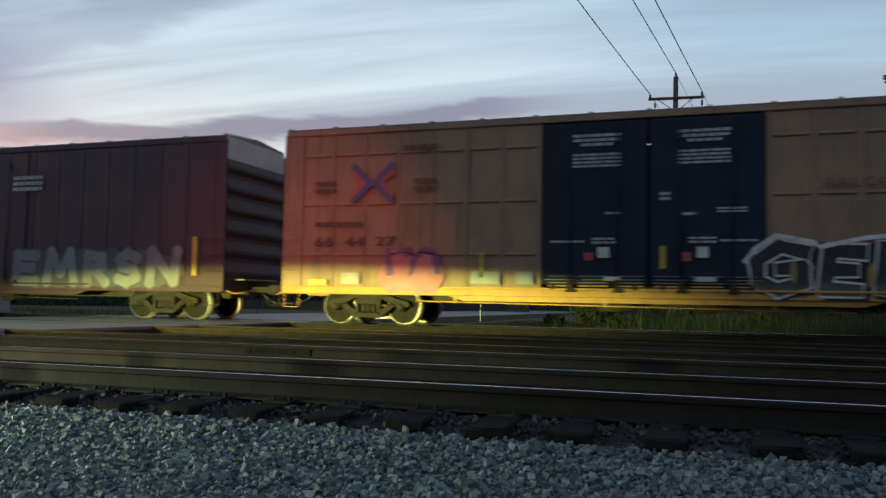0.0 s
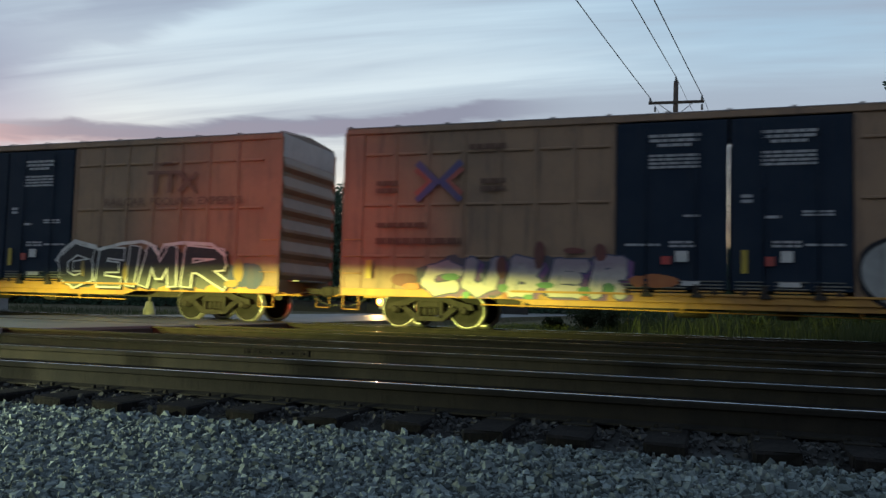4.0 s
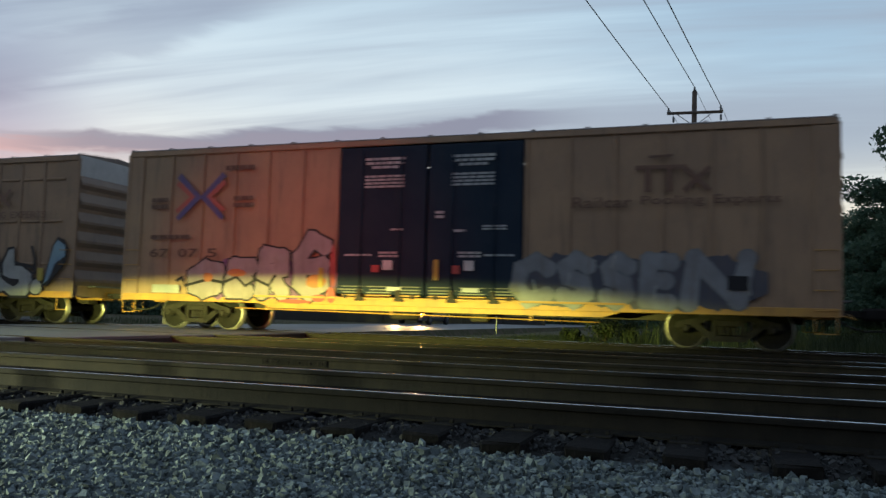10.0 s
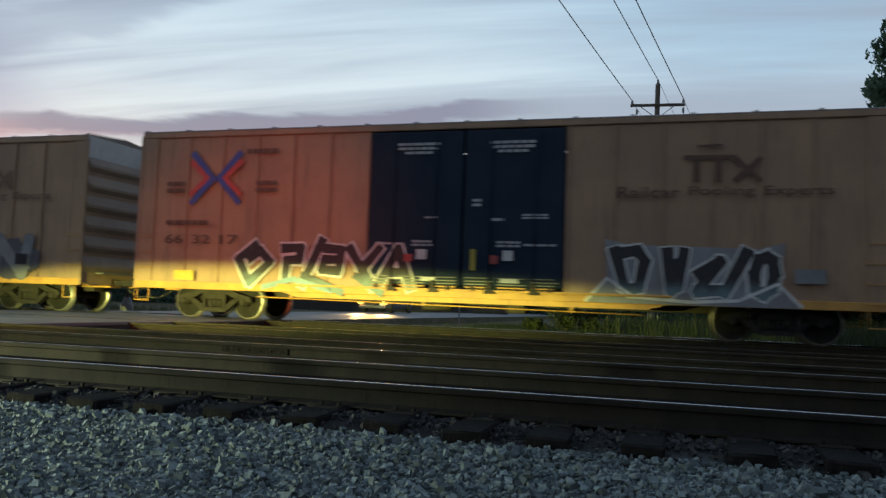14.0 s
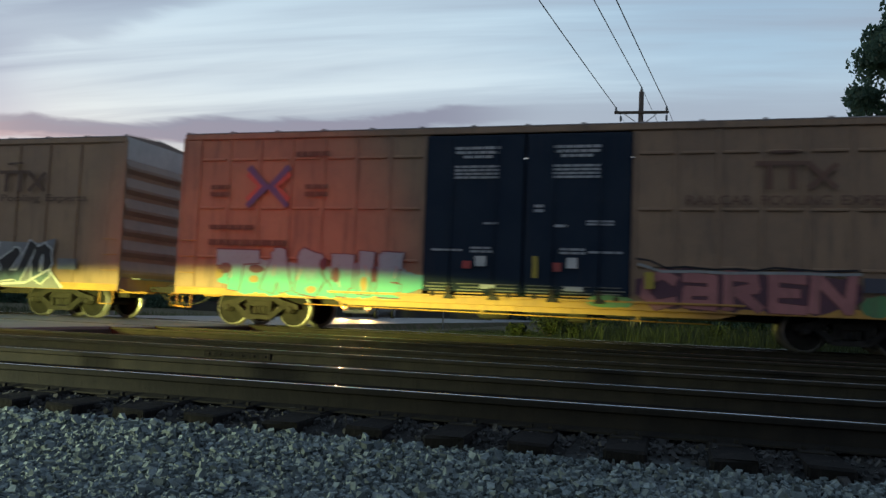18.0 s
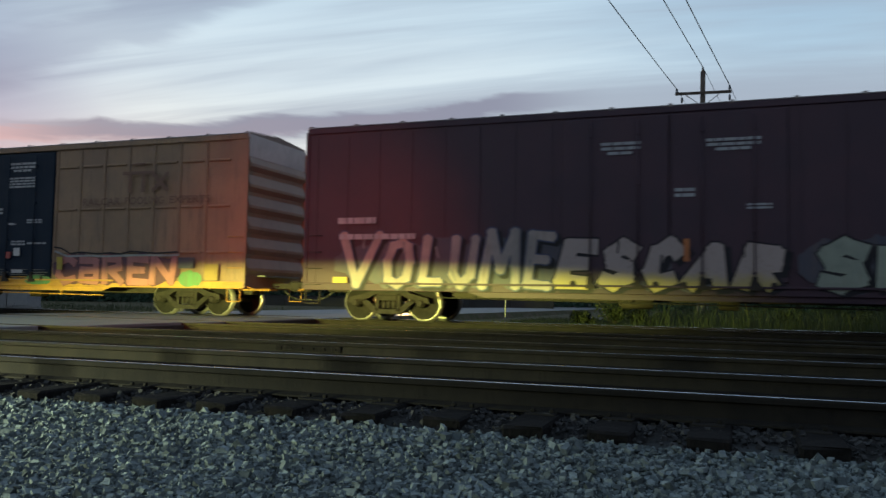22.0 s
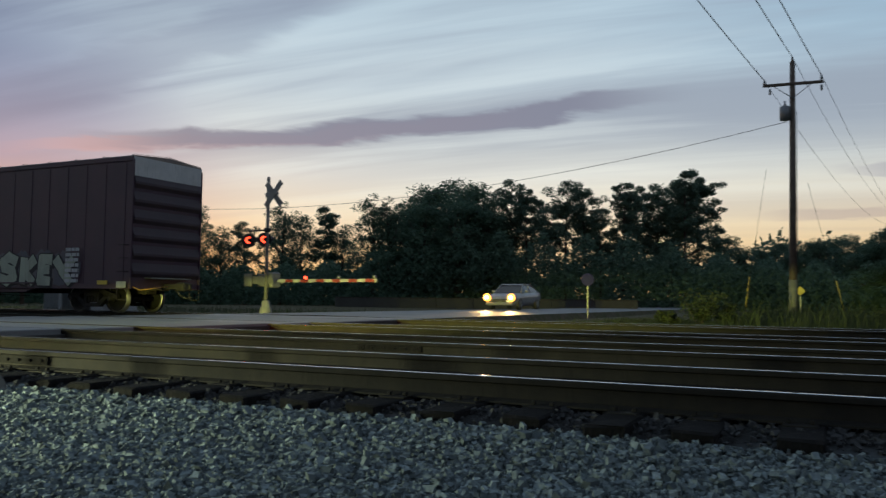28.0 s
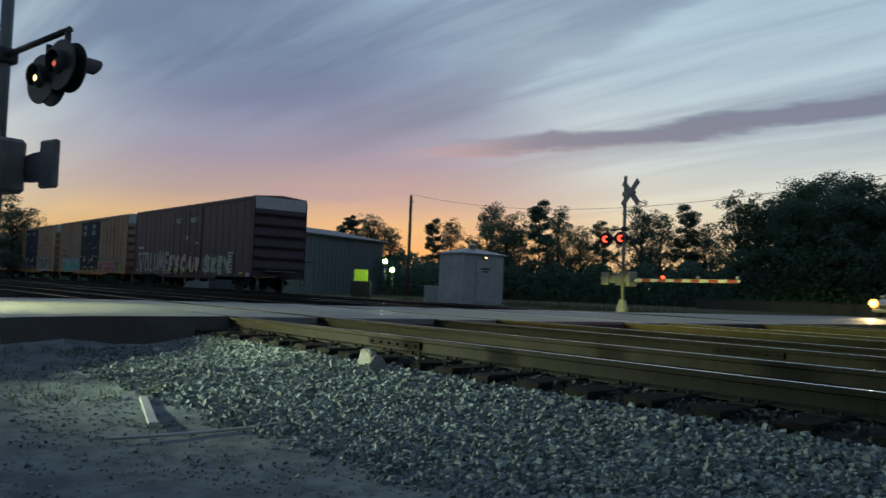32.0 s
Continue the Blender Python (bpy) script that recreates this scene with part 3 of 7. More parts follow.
def wheelset_meshes():
    bm = wheel_mesh()
    near = mesh_from("wheel", bm, [M["wheel"], M["tread"]])
    bm = tubed((0, -0.95, 0), (0, 0.95, 0), 0.085, n=12)
    tube(bm, (0, -1.12, 0), (0, 1.12, 0), 0.06, n=10)
    SHARED["wheel"], SHARED["axle"] = near, mesh_from("axle", bm, M["under"])
    # side frame: a cast truss with two pedestals, windows between
    bm = bmesh.new()
    plate(bm, [(-1.14, 0.46), (-1.10, 0.60), (-0.80, 0.66), (-0.45, 0.78), (0.45, 0.78), (0.80, 0.66), (1.10, 0.60), (1.14, 0.46),
               (0.72, 0.48), (0.40, 0.66), (-0.40, 0.66), (-0.72, 0.48)][::-1], -0.08, 0.08)
    plate(bm, [(-0.78, 0.52), (-0.62, 0.56), (-0.28, 0.30), (0.28, 0.30), (0.62, 0.56), (0.78, 0.52), (0.36, 0.18), (-0.36, 0.18)], -0.08, 0.08)
    for s in (-1, 1):
        box(bm, s * 0.30 - 0.055, s * 0.30 + 0.055, -0.08, 0.08, 0.25, 0.70, 0.01)
    SHARED["side_frame"] = mesh_from("side_frame", bm, M["cast"])
    bm = bmesh.new()
    for i in range(3):
        lathe(bm, [(0.32, 0.06), (0.34, 0.065), (0.36, 0.06), (0.38, 0.065), (0.40, 0.06), (0.42, 0.065), (0.44, 0.06), (0.46, 0.065), (0.48, 0.06), (0.52, 0.05)], 10,
              axis="z", centre=(-0.14 + 0.14 * i, 0, 0))
    box(bm, -0.26, 0.26, -0.1, 0.1, 0.52, 0.66, 0.02)
    SHARED["spring_nest"] = mesh_from("spring_nest", bm, M["cast"])
    bm = bmesh.new()
    lathe(bm, [(-0.16, 0.06), (-0.14, 0.085), (0.05, 0.09), (0.06, 0.12)], 12)
    SHARED["bearing"] = mesh_from("bearing", bm, M["cast"])
    SHARED["bolster"] = mesh_from("bolster", boxed(-0.18, 0.18, -1.0, 1.0, 0.50, 0.74, 0.03), M["under"])


wheelset_meshes()
WHEELSETS = []


def add_truck(car, x):
    tr = new("truck")
    tr.parent = car
    tr.location = (x, 0, 0)
    for s in (-1, 1):
        part("side_frame", SHARED["side_frame"], None, tr, m=pose(0, s * 1.0, 0))
        part("spring_nest", SHARED["spring_nest"], None, tr, m=pose(0, s * 1.0, 0))
        for w in (-0.9, 0.9):
            part("bearing", SHARED["bearing"], None, tr, m=pose(w, s * 1.02, 0.46, 0, 0, 180 if s > 0 else 0))
    part("bolster", SHARED["bolster"], None, tr)
    for w in (-0.9, 0.9):
        ws = part("wheelset", SHARED["axle"], None, car, m=pose(x + w, 0, 0.462))
        part("wheel", SHARED["wheel"], None, ws, m=pose(0, -0.755, 0))
        part("wheel", SHARED["wheel"], None, ws, m=pose(0, 0.755, 0, 0, 0, 180))
        WHEELSETS.append((ws, x + w))
    return tr


def side_shell(x0, x1, y, out, z0=SILL, z1=EAVE, depth=0.05):
    return boxed(x0, x1, min(y, y - out * depth), max(y, y - out * depth), z0, z1)


def boxcar(style, label):
    """style: grid (posts and shelves), post (posts alone), smooth (dark red)."""
    car = thing("boxcar", label, "boxcar", None, "cars of the freight train")
    paint = {"grid": M["buff"], "post": M["buff_new"], "smooth": M["oxide"]}[style]
    h = CAR_LEN / 2
    # box: two long sides, floor, roof, ends
    for s in (-1, 1):
        y = s * HALF
        skin = y - s * 0.045
        if style == "smooth":
            part("side_wall", side_shell(-h, h, y - s * 0.02, s), paint, car)
        else:
            for a, b in ((-h, -DOOR), (DOOR, h)):
                part("side_wall", side_shell(a, b, skin, s), paint, car)
        lo, hi = min(y - s * 0.06, y + s * 0.012), max(y - s * 0.06, y + s * 0.012)
        if style != "smooth" and s < 0:
            n = 7 if style == "grid" else 6
            w = 0.055 if style == "grid" else 0.04
            bay = (h - 0.5 - DOOR) / n
            post = mesh_from("side_post", boxed(-w, w, lo + (0.030 if style == "grid" else 0.012), hi, SILL, EAVE - 0.16, 0.012), paint)
            rib = mesh_from("panel_rib", boxed(-bay / 2 + 0.09, bay / 2 - 0.09, lo + 0.012, hi, -0.035, 0.03, 0.012), paint)
            for side in (-1, 1):
                for i in range(n + 1):
                    part("side_post", post, None, car, m=pose(side * (DOOR + 0.06 + bay * i), 0, 0))
                    if style == "grid" and i < n:
                        for z in (1.76, 3.03, 4.30):
                            part("panel_rib", rib, None, car, m=pose(side * (DOOR + 0.06 + bay * (i + 0.5)), 0, z))
        if style != "smooth":
            for side in (-1, 1):
                bm = boxed(min(side * (h - 0.5), side * h), max(side * (h - 0.5), side * h), lo + 0.02, hi - 0.006, SILL, EAVE - 0.16, 0.01)
                part("corner_plate", bm, paint, car)
        else:
            if s < 0:
                seam = mesh_from("seam", boxed(-0.012, 0.012, y + 0.008, y + 0.03, SILL + 0.15, EAVE - 0.2), paint)
                for i in range(21):
                    part("seam", seam, None, car, m=pose(-h + 0.3 + (CAR_LEN - 0.6) * i / 20, 0, 0))
        # eave angle and side sill
        part("eave", boxed(-h, h, lo, hi + 0.0, EAVE - 0.16, EAVE, 0.02), paint, car)
        bm = boxed(-h, h, min(y - s * 0.1, y + s * 0.02), max(y - s * 0.1, y + s * 0.02), SILL - 0.02, SILL + 0.17, 0.012)
        sill = M["sill"] if style != "smooth" else paint
        part("side_sill", bm, sill, car, "yellow side sill" if style != "smooth" else "")
        bm = bmesh.new()
        plate(bm, [(-4.8, SILL), (4.8, SILL), (4.3, SILL - 0.14), (-4.3, SILL - 0.14)], y - s * 0.10, y - s * 0.04)
        bmesh.ops.recalc_face_normals(bm, faces=bm.faces[:])
        part("fishbelly_sill", bm, sill, car)
        # two plug doors on rails, with locking bars
        mat = M["door_black"] if style != "smooth" else paint
        for side in (-1, 1):
            a, b = (-DOOR, -0.012) if side < 0 else (0.012, DOOR)
            z0, z1 = SILL + 0.27, EAVE - 0.20
            bm = boxed(a + 0.015, b - 0.015, min(y - s * 0.05, y + s * 0.028), max(y - s * 0.05, y + s * 0.028), z0, z1, 0.015)
            door = part("door", bm, mat, car, "black plug door" if style != "smooth" else "")
            for f in (0.28, 0.72):
                xx = a + f * (b - a)
                bm = tubed((xx, y + s * 0.075, z0 - 0.10), (xx, y + s * 0.075, z1 - 0.1), 0.016, n=8)
                for z in (z0 + 0.2, z0 + 1.1, z0 + 2.2, z1 - 0.4):
                    box(bm, xx - 0.04, xx + 0.04, min(y + s * 0.03, y + s * 0.09), max(y + s * 0.03, y + s * 0.09), z - 0.03, z + 0.03, 0.006)
                part("locking_bar", bm, mat, door)
                foot = bmesh.new()
                plate(foot, [(xx - 0.05, z0 + 0.12), (xx + 0.05, z0 + 0.12), (xx + 0.06, z0 - 0.06), (xx + 0.15, z0 - 0.10), (xx + 0.15, z0 - 0.17), (xx - 0.11, z0 - 0.17), (xx - 0.06, z0 - 0.06)], min(y + s * 0.06, y + s * 0.11), max(y + s * 0.06, y + s * 0.11))
                bmesh.ops.recalc_face_normals(foot, faces=foot.faces[:])
                part("lock_foot", foot, M["under"], door)
            for f in (0.12, 0.88):
                bm = bmesh.new()
                xx = a + f * (b - a)
                lathe(bm, [(0.03, 0.06), (0.055, 0.075), (0.07, 0.06)], 12, centre=(xx, y if s > 0 else y - 0.10, z0 - 0.06))
                part("door_roller", bm, M["under"], door)
        if style != "smooth":
            for side in (-1, 1):
                for z, w, m in ((SILL + 0.225, 0.035, "sill"), (SILL + 0.30, 0.03, "ledge"), (SILL + 0.37, 0.03, "ledge"), (SILL + 0.45, 0.025, "ledge")):
                    for q in range(3):
                        xa = side * (0.12 + 0.78 * q)
                        xb = xa + side * (0.66 - 0.1 * ((q + int(z * 9)) % 2))
                        part("door_ledge", boxed(min(xa, xb), max(xa, xb), min(y + s * 0.03, y + s * 0.062), max(y + s * 0.03, y + s * 0.062), z, z + w, 0.005), M[m], car, "worn ledge at the foot of the door")
        part("door_track", boxed(-7.0 if style == "smooth" else -DOOR - 2.4, DOOR + 2.4, min(y + s * 0.02, y + s * 0.07), max(y + s * 0.02, y + s * 0.07), SILL + 0.14, SILL + 0.19, 0.006), sill, car)
    part("floor_pan", boxed(-h + 0.1, h - 0.1, -1.42, 1.42, SILL + 0.02, SILL + 0.12), M["under"], car)
    # roof with seam caps
    bm = bmesh.new()
    prof = [(-HALF - 0.01, EAVE), (-HALF + 0.05, EAVE + 0.035), (0, EAVE + 0.15), (HALF - 0.05, EAVE + 0.035), (HALF + 0.01, EAVE), (0, EAVE - 0.02)]
    a = [bm.verts.new((-h, y, z)) for y, z in prof]
    b = [bm.verts.new((h, y, z)) for y, z in prof]
    for i in range(6):
        bm.faces.new((a[i], a[(i + 1) % 6], b[(i + 1) % 6], b[i]))
    bm.faces.new(a), bm.faces.new(b[::-1])
    bmesh.ops.recalc_face_normals(bm, faces=bm.faces[:])
    part("roof", bm, M["roof"], car)
    bm = bmesh.new()
    for sgn in (-1, 1):
        va = [bm.verts.new(p) for p in ((-0.04, sgn * (HALF + 0.012), EAVE - 0.02), (0.04, sgn * (HALF + 0.012), EAVE - 0.02), (0.04, sgn * (HALF - 0.04), EAVE + 0.065),
                                        (-0.04, sgn * (HALF - 0.04), EAVE + 0.065), (0.04, 0, EAVE + 0.18), (-0.04, 0, EAVE + 0.18))]
        bm.faces.new(va[:4]), bm.faces.new((va[3], va[2], va[4], va[5]))
    cap = mesh_from("roof_seam", bm, M["roof"])
    for i in range(15):
        part("roof_seam", cap, None, car, m=pose(-h + 0.05 + (CAR_LEN - 0.1) * i / 14, 0, 0))
    # ends with deep horizontal corrugations
    for s in (-1, 1):
        x = s * h
        end = part("end_wall", boxed(min(x, x - s * 0.06), max(x, x - s * 0.06), -HALF + 0.01, HALF - 0.01, SILL, EAVE - 0.003), paint, car)
        bm = bmesh.new()
        for i in range(6):
            z = SILL + 0.35 + i * 0.57
            va = []
            for dz, dx in ((0.0, 0.0), (0.12, 0.085), (0.20, 0.085), (0.46, 0.0)):
                va.append([bm.verts.new((x + s * dx, yy, z + dz)) for yy in (-HALF + 0.06, HALF - 0.06)])
            for p, q in zip(va, va[1:]):
                bm.faces.new((p[0], p[1], q[1], q[0]) if s > 0 else (p[1], p[0], q[0], q[1]))
        part("end_ribs", bm, M["rib_red"] if style == "smooth" else M["rib_buff"], end)
        part("end_top_panel", boxed(min(x, x + s * 0.03), max(x, x + s * 0.03), -HALF + 0.02, HALF - 0.02, EAVE - 0.62, EAVE - 0.004, 0.01), M["end_white"], end, "white-painted top of the end")
        for yy in (-HALF + 0.02, HALF - 0.02):
            part("corner_post", boxed(min(x - s * 0.05, x + s * 0.05), max(x - s * 0.05, x + s * 0.05), yy - 0.03, yy + 0.03, SILL, EAVE - 0.1, 0.01), paint, end)
        # ladder on the near left and far right corners, sill steps
        for yy, sg in ((-HALF - 0.06, -1), (HALF + 0.06, 1)):
            xm = x - s * 0.27
            bm = bmesh.new()
            tube(bm, (-0.21, 0, 0), (0.21, 0, 0), 0.011, n=6)
            for q in (-0.21, 0.21):
                tube(bm, (q, 0, 0), (q, -sg * 0.07, 0), 0.011, n=6)
            grab = mesh_from("grab_iron", bm, M["sill"] if style != "smooth" else M["under"])
            for i in range(4):
                part("grab_iron", grab, None, car, m=pose(xm, yy, SILL + 0.12 + 0.42 * i))
            bm = bmesh.new()
            for q in (-0.21, 0.21):
                tube(bm, (xm + q, yy + 0.02, SILL), (xm + q, yy + 0.02, SILL - 0.36), 0.014, n=6)
            tube(bm, (xm - 0.21, yy + 0.02, SILL - 0.36), (xm + 0.21, yy + 0.02, SILL - 0.36), 0.014, n=6)
            part("sill_step", bm, M["sill"] if style != "smooth" else M["under"], car)
        # draft gear, coupler, hand rail, brake hose
        bm = boxed(min(x, x - s * 1.2), max(x, x - s * 1.2), -0.22, 0.22, SILL - 0.06, SILL + 0.22, 0.02)
        part("draft_sill", bm, M["sill"] if style != "smooth" else M["under"], car)
        bm = boxed(min(x + s * 0.0, x + s * 0.70), max(x + s * 0.0, x + s * 0.70), -0.09, 0.09, SILL - 0.0, SILL + 0.16, 0.02)
        box(bm, min(x + s * 0.58, x + s * 0.96), max(x + s * 0.58, x + s * 0.96), -0.17, 0.15, SILL - 0.06, SILL + 0.22, 0.05)
        box(bm, min(x + s * 0.80, x + s * 0.99), max(x + s * 0.80, x + s * 0.99), 0.02, 0.22, SILL - 0.04, SILL + 0.20, 0.05)
        part("coupler", bm, M["cast"], car, "cast steel knuckle coupler")
        bm = bmesh.new()
        tube(bm, (x + s * 0.30, -1.35, SILL - 0.05), (x + s * 0.30, -0.2, SILL + 0.08), 0.014, n=6)
        tube(bm, (x + s * 0.30, -1.35, SILL - 0.05), (x + s * 0.0, -1.40, SILL + 0.05), 0.014, n=6)
        part("cut_lever", bm, M["sill"], car)
        bm = bmesh.new()
        pts = [(x + s * 0.1, 0.35, SILL - 0.02), (x + s * 0.35, 0.32, SILL - 0.20), (x + s * 0.65, 0.28, SILL - 0.30), (x + s * 0.93, 0.2, SILL - 0.28)]
        for p, q in zip(pts, pts[1:]):
            tube(bm, p, q, 0.025, n=8)
        part("brake_hose", bm, M["black"], car)
        bm = boxed(min(x, x + s * 0.28), max(x, x + s * 0.28), -0.9, 0.9, SILL + 0.32, SILL + 0.36, 0.004)
        part("end_platform", bm, M["galv"], car)
    # under the floor: centre sill, cross bearers, brake tank, pipes and the long brake rods
    part("centre_sill", boxed(-h + 0.6, h - 0.6, -0.2, 0.2, SILL - 0.18, SILL + 0.02, 0.01), M["under"], car)
    bearer = mesh_from("cross_bearer", boxed(-0.06, 0.06, -1.40, 1.40, SILL - 0.10, SILL + 0.02, 0.01), M["under"])
    for x in (-4.0, -2.0, 0.0, 2.0, 4.0):
        part("cross_bearer", bearer, None, car, m=pose(x, 0, 0))
    bm = bmesh.new()
    lathe(bm, [(0.0, 0.05), (0.05, 0.16), (0.75, 0.16), (0.80, 0.05)], 16, axis="x", centre=(-1.2, -0.8, SILL - 0.18))
    part("brake_reservoir", bm, M["under"], car)
    bm = boxed(1.0, 1.45, -0.95, -0.6, SILL - 0.34, SILL, 0.03)
    part("control_valve", bm, M["under"], car)
    bm = bmesh.new()
    tube(bm, (-5.6, -1.25, SILL - 0.16), (4.2, -1.25, SILL - 0.26), 0.018, n=6)
    for x in (-4.6, -1.0, 2.6):
        zz = SILL - 0.16 - 0.10 * (x + 5.6) / 9.8
        box(bm, x - 0.03, x + 0.03, -1.28, -1.22, zz - 0.03, SILL, 0.005)
    part("brake_rod", bm, M["sill"] if style != "smooth" else M["cast"], car)
    for x in (-7.0, 7.0):
        add_truck(car, x)
    return car


def add_bars(car, name, items, mat, label="", y=None):
    """Flat painted marks on the near side: (x0, x1, z0, z1) each, in the car's metres."""
    bm = bmesh.new()
    y = -HALF - 0.030 if y is None else y
    for x0, x1, z0, z1 in items:
        box(bm, x0, x1, y - 0.003, y, z0, z1)
    return part(name, bm, mat, car, label)


CARS = []
for style, label in (
        ("smooth", "dark oxide-red boxcar with a white end panel and graffiti"),
        ("grid", "buff boxcar with black doors, outlined graffiti and a faded cross mark"),
        ("grid", "buff boxcar with black doors and fat white graffiti letters"),
        ("post", "buff boxcar with black doors and pink and grey graffiti"),
        ("post", "buff boxcar with black doors and angular black graffiti"),
        ("grid", "buff boxcar with black doors, teal and pink graffiti"),
        ("smooth", "dark oxide-red boxcar, last of the train, with pale graffiti")):
    CARS.append(boxcar(style, label))


# ---- crossing signals ----
def flasher(parent, m, lit, size=1.0, lens=0.122, hood=1.0):
    """A round lamp: background disc, housing, hood and lens; it faces -y."""
    bm = bmesh.new()
    lathe(bm, [(0.0, 0.25), (0.012, 0.255), (0.02, 0.25)], 28)
    ob = part("background_disc", bm, M["black"], parent, "round black lamp background", m @ Matrix.Diagonal((size, size, size, 1)))
    bm = bmesh.new()
    lathe(bm, [(0.02, 0.11), (0.08, 0.115), (0.16, 0.09), (0.20, 0.04)], 20)
    part("housing", bm, M["black"], ob)
    bm = bmesh.new()
    n = 16
    outer, inner = [], []
    for i in range(n + 1):
        a = math.pi * (-0.12 + 1.24 * i / n)
        far = hood * -0.26 + 0.12 * hood * abs(2 * i / n - 1) ** 3
        for ring, r in ((outer, 0.142), (inner, 0.130)):
            ring.append((bm.verts.new((r * math.cos(a), 0, r * math.sin(a))), bm.verts.new((r * math.cos(a), far, r * math.sin(a)))))
    for p, q, u, v in zip(outer, outer[1:], inner, inner[1:]):
        bm.faces.new((p[0], q[0], q[1], p[1]))
        bm.faces.new((u[0], u[1], v[1], v[0]))
        bm.faces.new((p[1], q[1], v[1], u[1]))
    part("hood", bm, M["black"], ob)
    bm = bmesh.new()
    lathe(bm, [(-0.06, 0.02), (-0.05, lens * 0.65), (-0.002, lens)], 20)
    part("lens", bm, M[lit], ob, "lit lens")
    return ob


def crossing_signal(m, label, arm_to, arm_label, back_lit, lamps=(-0.39, 0.39), buck=0.0, gate=0.0, reach=1.0, face=0.0, size=1.0, lens=0.122, foot=1.0, skin="alu", case_y=(0.08, 0.52), arm_y=(0.03, 0.57), rise=0.0, hood=1.0, weight=0.44):
    """Mast with crossbuck, two pairs of flashers, gate mechanism and a lowered arm that runs along x to arm_to."""
    sig = thing("crossing_signal", label, "crossing signal", m, "signals of the level crossing")
    bm = bmesh.new()
    lathe(bm, [(-0.75, 0.22 * foot), (0.06, 0.22 * foot), (0.10, 0.18 * foot), (0.30, 0.14 * foot), (0.34, 0.09)], 16, axis="z")
    part("mast_base", bm, M[skin], sig)
    bm = tubed((0, 0, 0.1), (0, 0, 4.88), 0.062, n=14)
    tube(bm, (0, 0, 4.88), (0, 0, 4.94), 0.068, 0.03, n=14)
    part("mast", bm, M[skin], sig)
    for a in (45, -45):
        bm = boxed(-0.61, 0.61, -0.012, 0.012, -0.115, 0.115, 0.004)
        blade = part("crossbuck_blade", bm, M[skin], sig, "white crossbuck blade", pose(buck, -0.09 if a > 0 else -0.115, 4.25, 0, a, 0))
    part("crossbuck_bracket", boxed(-0.09, 0.09 + buck, -0.07, 0.07, 4.17, 4.33, 0.01), M["galv"], sig)
    bm = tubed((min(0, lamps[0]) - 0.03, 0, 2.95), (max(0, lamps[1]) + 0.03, 0, 2.95 + rise), 0.032, n=10)
    box(bm, -0.10, 0.10, -0.1, 0.1, 2.87, 3.03, 0.02)
    for i, x in enumerate(lamps):
        tube(bm, (x, 0, 2.95 + rise * i), (x, 0, 2.62 + rise * i), 0.03, n=8)
    part("lamp_arm", bm, M["black"], sig)
    for i, x in enumerate(lamps):
        flasher(sig, pose(x, -0.07, 2.60 + rise * i, 0, 0, face), back_lit[i], size, lens, hood)
        flasher(sig, pose(x, 0.07, 2.60 + rise * i, 0, 0, 180), "red_light", size)
    # gate mechanism, counterweights, arm
    s = 1 if arm_to > 0 else -1
    g = gate
    part("gate_mechanism", boxed(-0.20, 0.20, case_y[0], case_y[1], 0.82 + g, 1.38 + g, 0.04), M[skin], sig, "pale gate mechanism case")
    for y in arm_y:
        bm = bmesh.new()
        plate(bm, [(s * 0.35, 0.98 + g), (s * 0.35, 1.14 + g), (-s * 0.45 * reach, 1.24 + g), (-s * 1.05 * reach, 1.26 + g), (-s * 1.05 * reach, 0.96 + g), (-s * 0.45 * reach, 0.94 + g)], y - 0.02, y + 0.02)
        bmesh.ops.recalc_face_normals(bm, faces=bm.faces[:])
        part("counterweight_arm", bm, M[skin], sig)
        xa, xb = -s * (0.17 + 1.05 * reach), -s * (0.17 + 1.05 * reach - weight)
        y = y - 0.06 if y < 0.3 else y + 0.06
        part("counterweight", boxed(min(xa, xb), max(xa, xb), y - 0.035, y + 0.035, 0.86 + g, 1.34 + g, 0.02), M[skin], sig)
    arm = part("gate_arm", boxed(min(s * 0.3, arm_to), max(s * 0.3, arm_to), 0.27, 0.31, 1.01 + g, 1.12 + g, 0.006), M["alu"], sig, arm_label)
    for i in range(12):
        x = s * (0.95 + 0.80 * i)
        if abs(x) + 0.2 > abs(arm_to):
            break
        part("red_stripe", boxed(x - 0.20, x + 0.20, 0.262, 0.318, 1.014 + g, 1.116 + g), M["signred"], arm, "red reflective stripe")
    for i, f in enumerate((0.34, 0.66, 0.98)):
        x = arm_to * f
        bm = bmesh.new()
        lathe(bm, [(0.24, 0.02), (0.25, 0.055), (0.33, 0.055), (0.34, 0.02)], 12, centre=(x, 0, 1.18 + g))
        part("arm_lamp", bm, M["red_light"] if i == 0 else M["galv"], arm, "lit red arm lamp" if i == 0 else "")
    return sig


